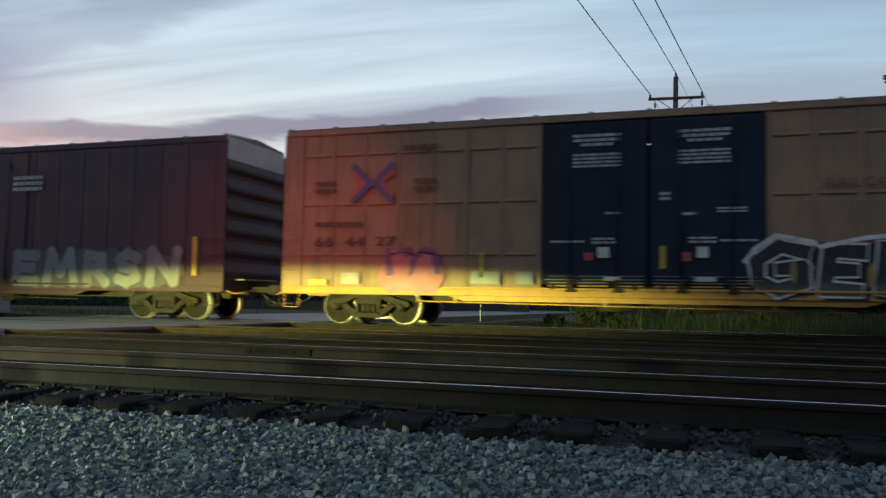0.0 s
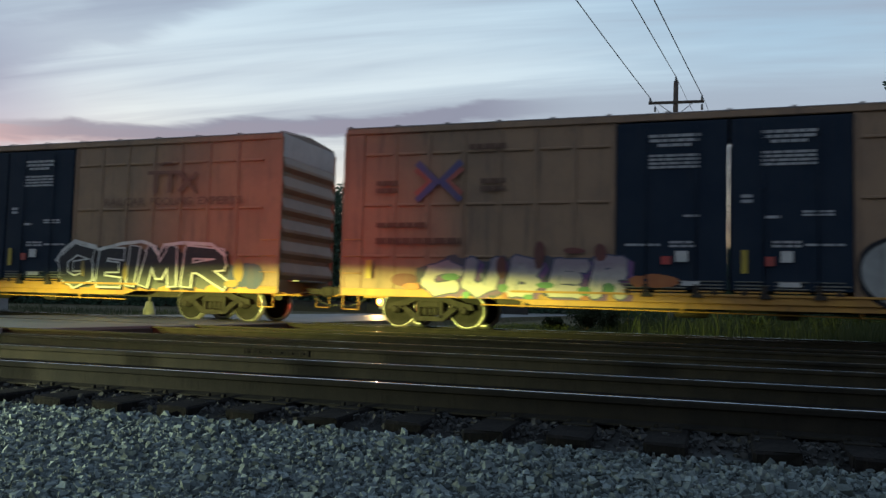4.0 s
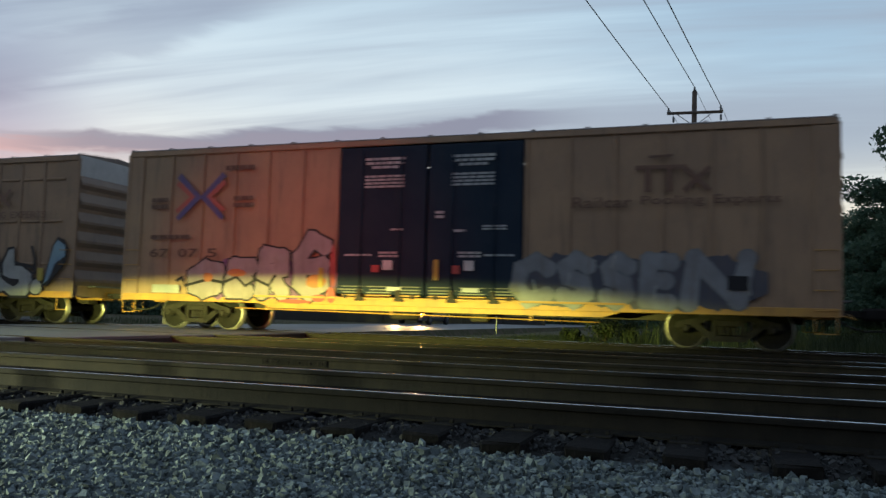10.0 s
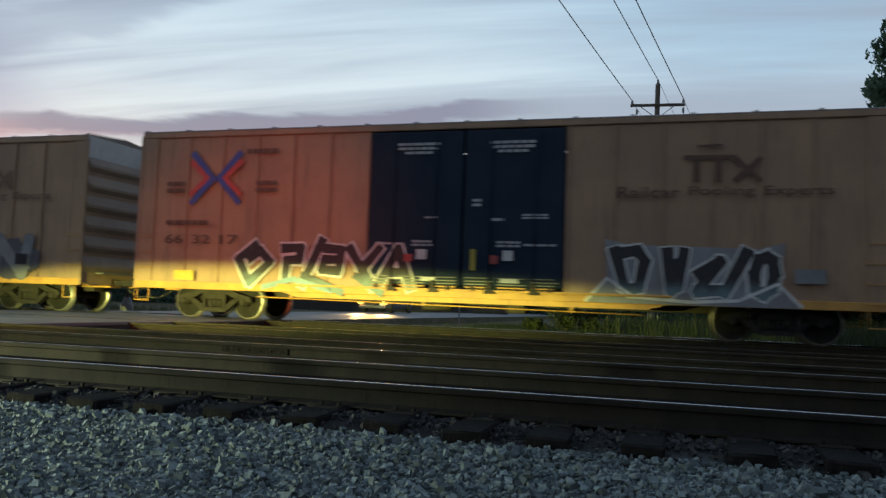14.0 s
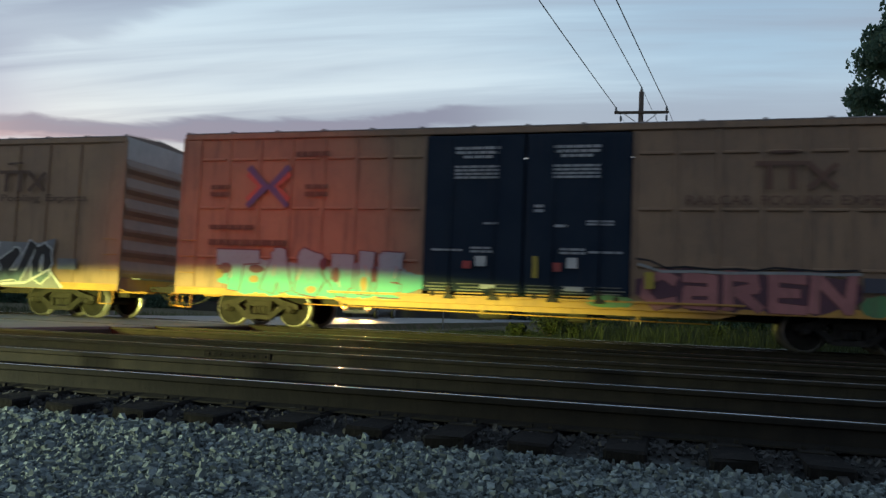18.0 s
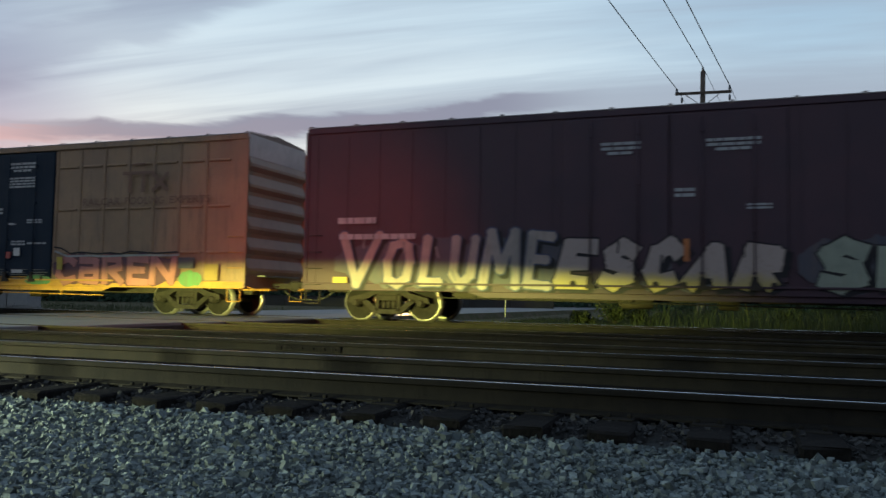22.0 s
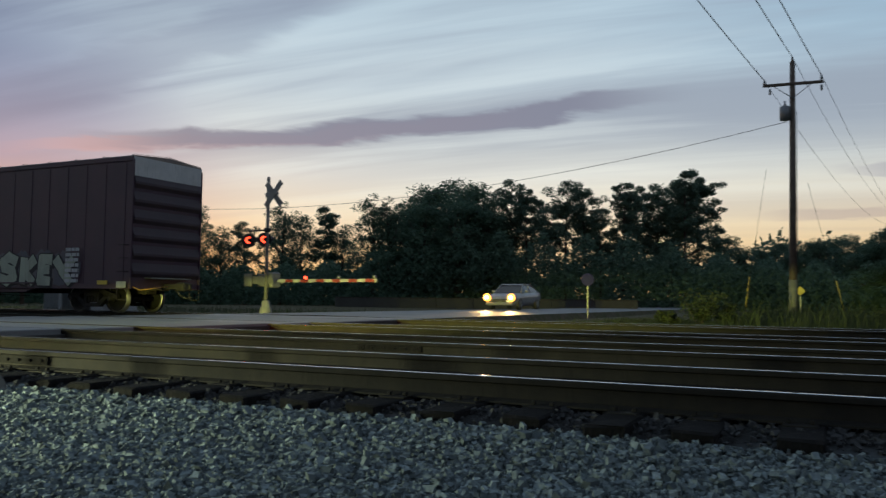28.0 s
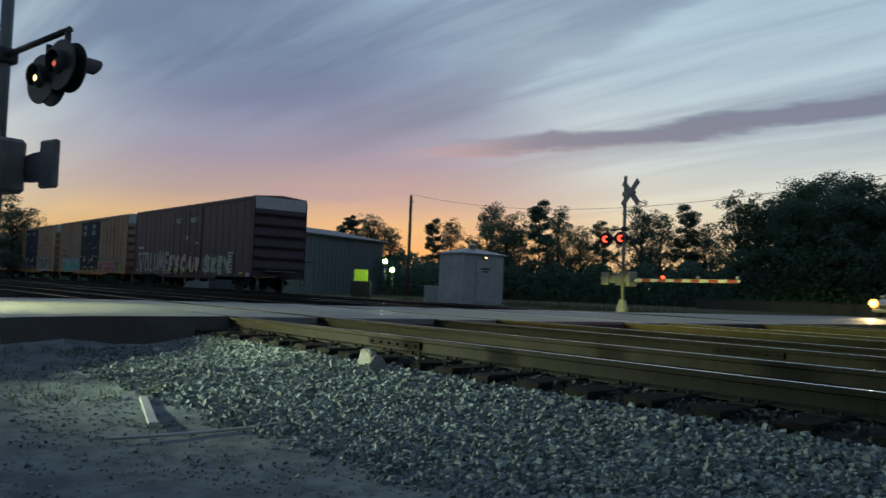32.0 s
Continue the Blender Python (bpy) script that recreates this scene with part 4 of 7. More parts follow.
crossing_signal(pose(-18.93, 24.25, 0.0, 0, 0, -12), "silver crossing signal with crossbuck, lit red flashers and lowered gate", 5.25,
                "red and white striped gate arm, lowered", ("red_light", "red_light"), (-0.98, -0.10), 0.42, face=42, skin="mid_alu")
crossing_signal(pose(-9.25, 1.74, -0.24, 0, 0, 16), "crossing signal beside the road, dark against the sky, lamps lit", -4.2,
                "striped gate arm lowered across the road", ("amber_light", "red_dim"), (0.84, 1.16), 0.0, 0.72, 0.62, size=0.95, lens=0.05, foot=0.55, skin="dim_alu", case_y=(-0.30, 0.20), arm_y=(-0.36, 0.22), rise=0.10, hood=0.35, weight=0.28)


# ---- poles and wires ----
def wire(name, a, b, sag, r, label):
    a, b = Vector(a), Vector(b)
    bm = bmesh.new()
    n = 24
    pts = [a.lerp(b, i / n) - Vector((0, 0, 4 * sag * (i / n) * (1 - i / n))) for i in range(n + 1)]
    side = (b - a).cross(Vector((0, 0, 1))).normalized()
    rings = [[bm.verts.new(p + side * (r * math.cos(q)) + Vector((0, 0, r * math.sin(q)))) for q in (0.0, 1.2566, 2.5133, 3.7699, 5.0265)] for p in pts]
    for p, q in zip(rings, rings[1:]):
        for i in range(5):
            bm.faces.new((p[i], p[(i + 1) % 5], q[(i + 1) % 5], q[i]))
    ob = new(name, mesh_from(name, bm, M["wire"]))
    tagged(ob, label, "wire", "overhead wires")


def insulator(parent, x, y, z):
    bm = bmesh.new()
    lathe(bm, [(0.0, 0.02), (0.05, 0.07), (0.08, 0.04), (0.12, 0.065), (0.15, 0.035), (0.19, 0.05), (0.22, 0.02)], 12, axis="z", centre=(x, y, z))
    part("insulator", bm, M["galv"], parent)


M["lit_foot"] = material("lit_pole_foot", worn((0.15, 0.15, 0.105), (0.11, 0.11, 0.08), scale=4.0, dirtiness=0.4), 0.7)


def utility_pole():
    px, py = -1.6, 38.1
    pole = thing("utility_pole", "tall weathered wooden utility pole with crossarm and transformer", "utility pole", pose(px, py, 0))
    bm = tubed((0, 0, -0.6), (0.12, 0.0, 11.0), 0.17, 0.11, n=14)
    part("shaft", bm, M["pole"], pole)
    # pale sleeve added to paint the headlight beam on the pole's foot
    part("beam_lit_sleeve", tubed((0, 0, -0.5), (0.02, 0, 1.45), 0.178, 0.172, n=14), M["lit_foot"], pole, "pale band painted for beam light on the pole's foot")
    bm = boxed(-1.22, 1.22, -0.16, -0.05, 9.93, 10.05, 0.01)
    part("crossarm", bm, M["pole"], pole, m=pose(0.12, 0.0, 0, 0, 0, 4))
    for s in (-1, 1):
        part("brace", tubed((0.12 + s * 0.75, -0.12, 9.93), (0.12, -0.14, 9.35), 0.018, n=6), M["galv"], pole)
    for x in (-1.02, 1.26):
        insulator(pole, x, -0.08, 10.05)
        bm = bmesh.new()
        lathe(bm, [(-0.34, 0.02), (-0.30, 0.05), (-0.10, 0.05), (-0.06, 0.02)], 10, axis="z", centre=(x + (0.22 if x < 0 else 0.0), -0.08, 9.92))
        part("cutout", bm, M["galv"], pole)
    insulator(pole, 0.12, 0, 11.0)
    bm = bmesh.new()
    lathe(bm, [(8.36, 0.05), (8.40, 0.22), (8.98, 0.22), (9.03, 0.12), (9.05, 0.05)], 18, axis="z", centre=(-0.20, -0.16, 0))
    tf = part("transformer", bm, M["galv"], pole, "grey can transformer")
    bm = bmesh.new()
    lathe(bm, [(9.03, 0.04), (9.10, 0.05), (9.14, 0.03), (9.22, 0.045), (9.26, 0.02)], 10, axis="z", centre=(-0.20, -0.16, 0))
    part("bushing", bm, M["galv"], tf)
    ground_wire = tubed((0.26, -0.02, 8.8), (0.19, -0.02, 0.2), 0.012, n=5)
    part("ground_wire", ground_wire, M["wire"], pole)
    ends = ((-2.62, 38.0, 10.24), (-1.48, 38.1, 11.2), (-0.32, 38.1, 10.24))
    for i, (x, y, z) in enumerate(ends):
        wire("overhead_wire", (x, y, z), (x - 5.7, -14.0, z + 1.0), 0.35, 0.019, "thin dark overhead power wire above the tracks")
        wire("overhead_wire", (x, y, z), (x + 9.0, 112.0, z - 0.3), 1.4, 0.010, "thin dark overhead wire leading off along the road")
    wire("service_wire", (-1.75, 38.05, 8.35), (-60.0, 45.2, 9.1), 2.65, 0.013, "long dark wire slung between two wooden poles")


utility_pole()


def plain_pole():
    pole = thing("wooden_pole", "bare dark wooden pole beyond the tracks", "utility pole", pose(-60.0, 45.2, -0.4))
    part("shaft", tubed((0, 0, -0.3), (0, 0, 9.4), 0.17, 0.13, n=12), M["pole"], pole)
    bm = boxed(0.05, 0.38, -0.05, 0.05, 8.75, 8.85, 0.01)
    part("bracket", bm, M["galv"], pole)


plain_pole()


M["signback"] = material("dull_sign_back", worn((0.030, 0.030, 0.095), (0.038, 0.038, 0.11), scale=6.0), 0.9, spec=0.05)


def signs():
    s = thing("road_sign", "round grey-backed road sign on a pale post", "road sign", pose(-10.35, 37.1, -0.35, 0, 0, 6))
    part("post", boxed(-0.03, 0.03, -0.03, 0.03, -0.1, 1.50, 0.008), M["galv"], s, "pale reflective post")
    bm = bmesh.new()
    lathe(bm, [(-0.045, 0.28), (-0.04, 0.30), (-0.032, 0.30)], 28, centre=(0, 0, 1.78))
    part("sign_disc", bm, M["signback"], s)
    d = thing("diamond_sign", "small yellow diamond marker on a short post", "road sign", pose(-1.43, 42.0, -0.4, 0, 0, 0))
    part("post", boxed(-0.03, 0.03, 0.0, 0.04, -0.1, 1.4, 0.006), M["galv"], d)
    part("sign_plate", boxed(-0.16, 0.16, -0.016, -0.004, -0.16, 0.16, 0.004), M["yellow"], d, "yellow diamond plate", pose(0, 0, 1.42, 0, 45, 0))
    for (x, y), (x2, z2), in (((-3.95, 41.9), (-3.66, 2.1)), ((0.5, 42.0), (0.12, 1.9))):
        g = thing("guy_marker", "leaning yellow plastic guy-wire marker", "guy marker", pose(x, y, -0.4), "guy markers")
        bm = tubed((0, 0, 0), (x2 - x, 0, z2), 0.028, n=8)
        part("sleeve", bm, M["yellow"], g)
        part("guy_wire", tubed((0, 0, 0), ((x2 - x) * 4.0, -1.0, z2 * 3.4), 0.008, n=5), M["wire"], g)


signs()


def signal_hut():
    hut = thing("signal_hut", "silver-grey metal signal hut with a hipped roof", "equipment hut", pose(-29.65, 24.2, -0.3))
    w, d, h = 1.75, 2.5, 2.42
    part("plinth", boxed(-0.05, w + 0.05, -0.05, d + 0.05, -0.2, 0.12, 0.02), M["panel"], hut)
    for name, a in (("wall", (0, w, 0, 0.05)), ("wall", (0, w, d - 0.05, d)), ("wall", (0, 0.05, 0.052, d - 0.052)), ("wall", (w - 0.05, w, 0.052, d - 0.052))):
        part(name, boxed(*a, 0.12, h, 0.006), M["silver"], hut)
    door = part("door", boxed(w + 0.003, w + 0.035, 0.75, 1.75, 0.2, 2.15, 0.008), M["silver"], hut)
    part("door_handle", boxed(w + 0.035, w + 0.07, 0.84, 0.90, 1.05, 1.25, 0.008), M["galv"], door)
    part("notice", boxed(w + 0.036, w + 0.040, 1.05, 1.60, 1.72, 1.80), M["black"], door, "dark line of small lettering")
    part("notice", boxed(w + 0.036, w + 0.040, 1.12, 1.50, 1.60, 1.66), M["black"], door, "dark line of small lettering")
    bm = bmesh.new()
    o = 0.10
    base = [bm.verts.new(p) for p in ((-o, -o, h), (w + o, -o, h), (w + o, d + o, h), (-o, d + o, h))]
    rim = [bm.verts.new((v.co.x, v.co.y, h + 0.05)) for v in base]
    ridge = [bm.verts.new((w / 2, 0.9, h + 0.30)), bm.verts.new((w / 2, d - 0.9, h + 0.30))]
    bm.faces.new(base[::-1])
    for i in range(4):
        bm.faces.new((base[i], base[(i + 1) % 4], rim[(i + 1) % 4], rim[i]))
    bm.faces.new((rim[0], rim[1], ridge[0])), bm.faces.new((rim[1], rim[2], ridge[1], ridge[0]))
    bm.faces.new((rim[2], rim[3], ridge[1])), bm.faces.new((rim[3], rim[0], ridge[0], ridge[1]))
    part("roof", bm, M["silver"], hut)
    bm = bmesh.new()
    lathe(bm, [(h + 0.24, 0.16), (h + 0.42, 0.16), (h + 0.43, 0.24), (h + 0.50, 0.18), (h + 0.55, 0.03)], 14, axis="z", centre=(w / 2, d / 2, 0))
    part("roof_vent", bm, M["silver"], hut)
    bm = boxed(w + 0.003, w + 0.10, 1.18, 1.34, 2.22, 2.34, 0.01)
    lampbox = part("door_lamp", bm, M["galv"], hut)
    part("bulb", boxed(w + 0.103, w + 0.115, 1.22, 1.30, 2.25, 2.31, 0.004), M["amber_light"], lampbox, "small lit bulb")
    ob = thing("equipment_cabinet", "low grey trackside cabinet", "cabinet", pose(-33.2, 26.8, -0.35))
    part("case", boxed(-0.5, 0.5, -0.3, 0.3, 0.0, 0.9, 0.03), M["silver"], ob)
    part("case_lid", boxed(-0.54, 0.54, -0.34, 0.34, 0.903, 0.96, 0.02), M["silver"], ob)


signal_hut()


def sheds():
    b = thing("metal_building", "long grey metal-sided building with a low gable roof", "building", pose(-61.5, 34.0, -0.45, 0, 0, 22))
    # local: x along the gable front, y along the ridge
    w, l, h, r = 13.0, 14.0, 5.3, 1.1
    bm = bmesh.new()
    front = [(-w, 0), (0, 0), (0, h), (-w / 2, h + r), (-w, h)]
    plate(bm, front, 0.0, 0.15)
    bmesh.ops.recalc_face_normals(bm, faces=bm.faces[:])
    part("front_wall", bm, M["siding_white"], b, "white metal gable wall")
    part("side_wall", boxed(-0.15, 0.0, 0.153, l, 0, h, 0.01), M["siding"], b)
    part("side_wall", boxed(-w, -w + 0.15, 0.153, l, 0, h, 0.01), M["siding"], b)
    bm = bmesh.new()
    plate(bm, front, l, l + 0.15)
    bmesh.ops.recalc_face_normals(bm, faces=bm.faces[:])
    part("back_wall", bm, M["siding"], b)
    for i in range(21):
        part("siding_rib", boxed(0.003, 0.03, 0.4 + 0.64 * i, 0.46 + 0.64 * i, 0.05, h - 0.05), M["siding"], b)
    for s in (0, 1):
        bm = bmesh.new()
        x0, x1 = (0.35, -w / 2) if s == 0 else (-w - 0.35, -w / 2)
        za, zb = h - 0.06, h + r
        vs = [bm.verts.new(p) for p in ((x0, -0.3, za), (x1, -0.3, zb), (x1, l + 0.4, zb), (x0, l + 0.4, za), (x0, -0.3, za + 0.12), (x1, -0.3, zb + 0.12), (x1, l + 0.4, zb + 0.12), (x0, l + 0.4, za + 0.12))]
        for q in ((0, 1, 2, 3), (4, 7, 6, 5), (0, 4, 5, 1), (1, 5, 6, 2), (2, 6, 7, 3), (3, 7, 4, 0)):
            bm.faces.new([vs[i] for i in q])
        bmesh.ops.recalc_face_normals(bm, faces=bm.faces[:])
        part("roof_slope", bm, M["siding"], b)
    lean = part("lean_to", boxed(-6.0, 2.0, -3.6, -0.004, 0, 2.7, 0.03), M["siding"], b, "low grey annexe")
    part("lean_to_roof", boxed(-6.2, 2.2, -3.8, -0.002, 2.703, 2.85, 0.02), M["siding"], lean)
    bm = boxed(-1.9, -1.3, -0.35, -0.004, 3.75, 4.2, 0.05)
    tube(bm, (-1.6, -0.2, 4.0), (-1.6, -0.9, 4.25), 0.06, n=8)
    part("wall_lamp", bm, M["black"], b)
    s = thing("lit_sign", "small lit yellow-green sign on a dark stand", "sign", pose(-50.3, 33.6, -0.4, 0, 0, 40))
    part("stand", boxed(-0.75, 0.75, -0.15, 0.15, 0, 1.15, 0.03), M["black"], s)
    part("sign_face", boxed(-0.52, 0.52, -0.18, -0.10, 1.2, 2.05, 0.01), M["gauze"], s, "glowing yellow-green panel")
    for x, y, z in ((-48.9, 34.7, 2.31), (-48.6, 35.15, 1.70)):
        f = thing("flood_lamp", "bright greenish-white flood lamp on a thin pole", "lamp", pose(x, y, -0.4), "flood lamps")
        part("lamp_pole", tubed((0, 0.06, -0.1), (0, 0.06, z + 0.3), 0.024, n=8), M["black"], f)
        head = part("lamp_head", boxed(-0.2, 0.2, 0.0, 0.14, z + 0.24, z + 0.54, 0.03), M["black"], f)
        bm = bmesh.new()
        lathe(bm, [(-0.03, 0.05), (-0.02, 0.15), (-0.002, 0.17)], 14, centre=(0, 0, z + 0.4))
        part("lamp_glass", bm, M["flood"], head, "lit glass")
        head.rotation_euler = (0, 0, radians(52))
        lamp("flood_light", "POINT", pose(x + 0.45, y - 0.35, z), 120, (0.80, 1.0, 0.50), size=0.15)


sheds()


# ---- the waiting sedan beyond the tracks ----
def sedan():
    car = thing("sedan_car", "pale silver sedan with lit headlamps, waiting on the road", "car", pose(-16.3, 40.9, -0.10, 0, 0, 0))
    L, W = 4.7, 1.82
    # y runs from the nose (0) to the tail; half-width and height stations
    secs = [(0.0, 0.62, 0.34, 0.58), (0.12, 0.80, 0.24, 0.70), (0.5, 0.89, 0.22, 0.80), (1.25, 0.91, 0.22, 0.92), (2.3, 0.91, 0.22, 0.95), (3.5, 0.91, 0.22, 0.98), (4.3, 0.87, 0.26, 1.00), (4.6, 0.78, 0.34, 0.92), (4.7, 0.70, 0.42, 0.80)]
    bm = bmesh.new()
    rings = []
    for y, hw, zb, zt in secs:
        zm = 0.5 * (zb + zt)
        pr = [(-hw * 0.86, zb), (-hw, zm), (-hw * 0.97, zt - 0.06), (-hw * 0.82, zt), (hw * 0.82, zt), (hw * 0.97, zt - 0.06), (hw, zm), (hw * 0.86, zb)]
        rings.append([bm.verts.new((x, y, z)) for x, z in pr])
    for a, b in zip(rings, rings[1:]):
        for i in range(8):
            bm.faces.new((a[i], b[i], b[(i + 1) % 8], a[(i + 1) % 8]))
    bm.faces.new(rings[0]), bm.faces.new(rings[-1][::-1])
    bmesh.ops.recalc_face_normals(bm, faces=bm.faces[:])
    body = part("body", bm, M["carpaint"], car, "silver car body", smooth=True)
    bm = bmesh.new()
    rings = []
    for y, hw, zt in ((1.25, 0.74, 0.93), (2.0, 0.62, 1.36), (2.5, 0.60, 1.42), (3.2, 0.60, 1.40), (4.25, 0.70, 1.0)):
        rings.append([bm.verts.new((x, y, z)) for x, z in ((-0.82, 0.92), (-hw, zt), (hw, zt), (0.82, 0.92))])
    for a, b in zip(rings, rings[1:]):
        for i in range(3):
            f = bm.faces.new((a[i], b[i], b[i + 1], a[i + 1]))
    bmesh.ops.recalc_face_normals(bm, faces=bm.faces[:])
    part("cabin_glass", bm, M["carglass"], car, "dark cabin windows")
    bm = bmesh.new()
    vs = [bm.verts.new(p) for p in ((-0.63, 1.95, 1.365), (0.63, 1.95, 1.365), (0.62, 3.3, 1.415), (-0.62, 3.3, 1.415), (-0.58, 2.1, 1.43), (0.58, 2.1, 1.43), (0.56, 3.2, 1.44), (-0.56, 3.2, 1.44))]
    for q in ((0, 1, 5, 4), (1, 2, 6, 5), (2, 3, 7, 6), (3, 0, 4, 7), (4, 5, 6, 7)):
        bm.faces.new([vs[i] for i in q])
    part("roof", bm, M["carpaint"], car)
    for s in (-1, 1):
        bm = bmesh.new()
        for a, b in (((s * 0.79, 1.28, 0.93), (s * 0.635, 2.0, 1.38)), ((s * 0.63, 2.0, 1.39), (s * 0.62, 3.25, 1.41)), ((s * 0.62, 3.2, 1.40), (s * 0.73, 4.25, 1.0)), ((s * 0.80, 2.7, 0.95), (s * 0.62, 2.75, 1.40))):
            tube(bm, a, b, 0.035, n=6)
        part("window_frame", bm, M["carpaint"], car)
        part("door_mirror", boxed(s * 0.98 - 0.08, s * 0.98 + 0.08, 1.62, 1.72, 0.95, 1.08, 0.02), M["carpaint"], car)
        bm = bmesh.new()
        lathe(bm, [(-0.045, 0.15), (-0.03, 0.205), (0.04, 0.22)], 18, centre=(s * 0.70, -0.03, 0.66))
        head = part("headlamp", bm, M["lamp_halo"], car, "warm headlamp, a wide glowing disc for its halo")
        bm = bmesh.new()
        lathe(bm, [(-0.085, 0.03), (-0.07, 0.085), (-0.046, 0.10)], 14, centre=(s * 0.70, -0.03, 0.66))
        part("bulb", bm, M["headlight"], head, "bright bulb")
        for y in (0.95, 3.75):
            bm = bmesh.new()
            lathe(bm, [(-0.11, 0.20), (-0.11, 0.30), (-0.08, 0.325), (0.08, 0.325), (0.11, 0.30), (0.11, 0.20)], 20, axis="x", centre=(s * 0.80, y, 0.325))
            tyre = part("wheel", bm, M["black"], car, "black tyre")
            bm = bmesh.new()
            lathe(bm, [(s * 0.09, 0.20), (s * 0.115, 0.17), (s * 0.11, 0.05)], 16, axis="x", centre=(s * 0.80, y, 0.325))
            part("rim", bm, M["galv"], tyre)
    part("grille", boxed(-0.42, 0.42, -0.03, 0.02, 0.42, 0.58, 0.02), M["black"], car)
    part("front_bumper", boxed(-0.78, 0.78, -0.04, 0.1, 0.24, 0.40, 0.04), M["carpaint"], car)
    part("number_plate", boxed(-0.15, 0.15, -0.056, -0.044, 0.34, 0.44, 0.004), M["galv"], car, "plain pale plate")
    for s in (-1, 1):
        lamp("headlamp_beam", "SPOT", look((-16.3 + s * 0.70, 40.70, 0.57), (-6.5 + s * 0.70, 16.0, 0.75)), 4200, (1.0, 0.60, 0.22), size=0.07, cone=17, blend=0.5)


M["carpaint"] = material("silver_car_paint", worn((0.30, 0.30, 0.32), (0.26, 0.26, 0.28), scale=2.0, dirtiness=0.15), 0.30, metal=0.5)
M["carglass"] = material("dark_car_glass", worn((0.02, 0.022, 0.025), (0.03, 0.032, 0.035), scale=3.0, dirtiness=0.1), 0.08)
sedan()


# ---- ground clutter beside the near track ----
def rock_shape():
    """An angular block: eight corners, twelve faces."""
    v = np.array([(x, y, z) for z in (-1, 1) for y in (-1, 1) for x in (-1, 1)], float) * 0.66
    f = np.array([(0, 2, 1), (1, 2, 3), (4, 5, 6), (5, 7, 6), (0, 1, 4), (1, 5, 4), (2, 6, 3), (3, 6, 7), (0, 4, 2), (2, 4, 6), (1, 3, 5), (3, 7, 5)])
    return v, f


def stones(name, label, mat, count, area, size, seed, lift=0.0):
    rng = np.random.default_rng(seed)
    v, f = rock_shape()
    x = rng.uniform(area[0], area[1], count)
    y = rng.uniform(area[2], area[3], count)
    keep = ~((x > ROAD[0] - 0.1) & (x < ROAD[1] + 0.15))
    # thin out towards the near and side edges
    fade = np.clip((y - area[2]) / 0.6, 0.04, 1) * np.clip((area[1] - x) / 0.9, 0.04, 1)
    keep &= rng.uniform(0, 1, count) < fade
    x, y = x[keep], y[keep]
    n = len(x)
    s = size * rng.lognormal(0, 0.28, n)
    z = ground_height(x, y) + s * rng.uniform(-0.1, 0.45, n) + lift
    stretch = rng.uniform(0.45, 1.35, (n, 1, 3))
    pts = v[None] * stretch * (1 + rng.uniform(-0.40, 0.40, (n, 8, 3)))
    a, b = rng.uniform(0, 6.283, n), rng.uniform(-1.2, 1.2, n)
    ca, sa, cb, sb = np.cos(a), np.sin(a), np.cos(b), np.sin(b)
    px, py, pz = pts[..., 0], pts[..., 1], pts[..., 2]
    py, pz = py * cb[:, None] - pz * sb[:, None], py * sb[:, None] + pz * cb[:, None]
    px, py = px * ca[:, None] - py * sa[:, None], px * sa[:, None] + py * ca[:, None]
    pts = np.stack([px, py, pz], -1) * (s * 0.5)[:, None, None] + np.stack([x, y, z], -1)[:, None]
    faces = (f[None] + 8 * np.arange(n)[:, None, None]).reshape(-1, 3)
    ob = new(name, raw_mesh(name, pts.reshape(-1, 3), faces, M[mat]))
    tagged(ob, label, "ballast", kind="stuff")


stones("ballast_shoulder", "loose grey crushed-stone ballast beside the near track", "stone", 92000, (-10.2, 3.2, 2.55, 4.46), 0.030, 11)
stones("ballast_shoulder", "more grey crushed stone further along the track", "stone", 12000, (2.4, 16.0, 2.7, 4.44), 0.042, 12)
stones("scattered_gravel", "small gravel scattered on the dirt lot", "stone", 16000, (-10.4, 4.0, -1.0, 3.0), 0.017, 13, -0.004)
stones("ballast_crib", "dark ballast packed between the ties", "stone_dark", 20000, (-10.4, 5.0, 4.34, 5.35), 0.030, 14, -0.002)
stones("ballast_crib", "dark ballast beyond the road along the track", "stone_dark", 1500, (-32.0, -18.2, 3.6, 5.4), 0.07, 15, 0.01)


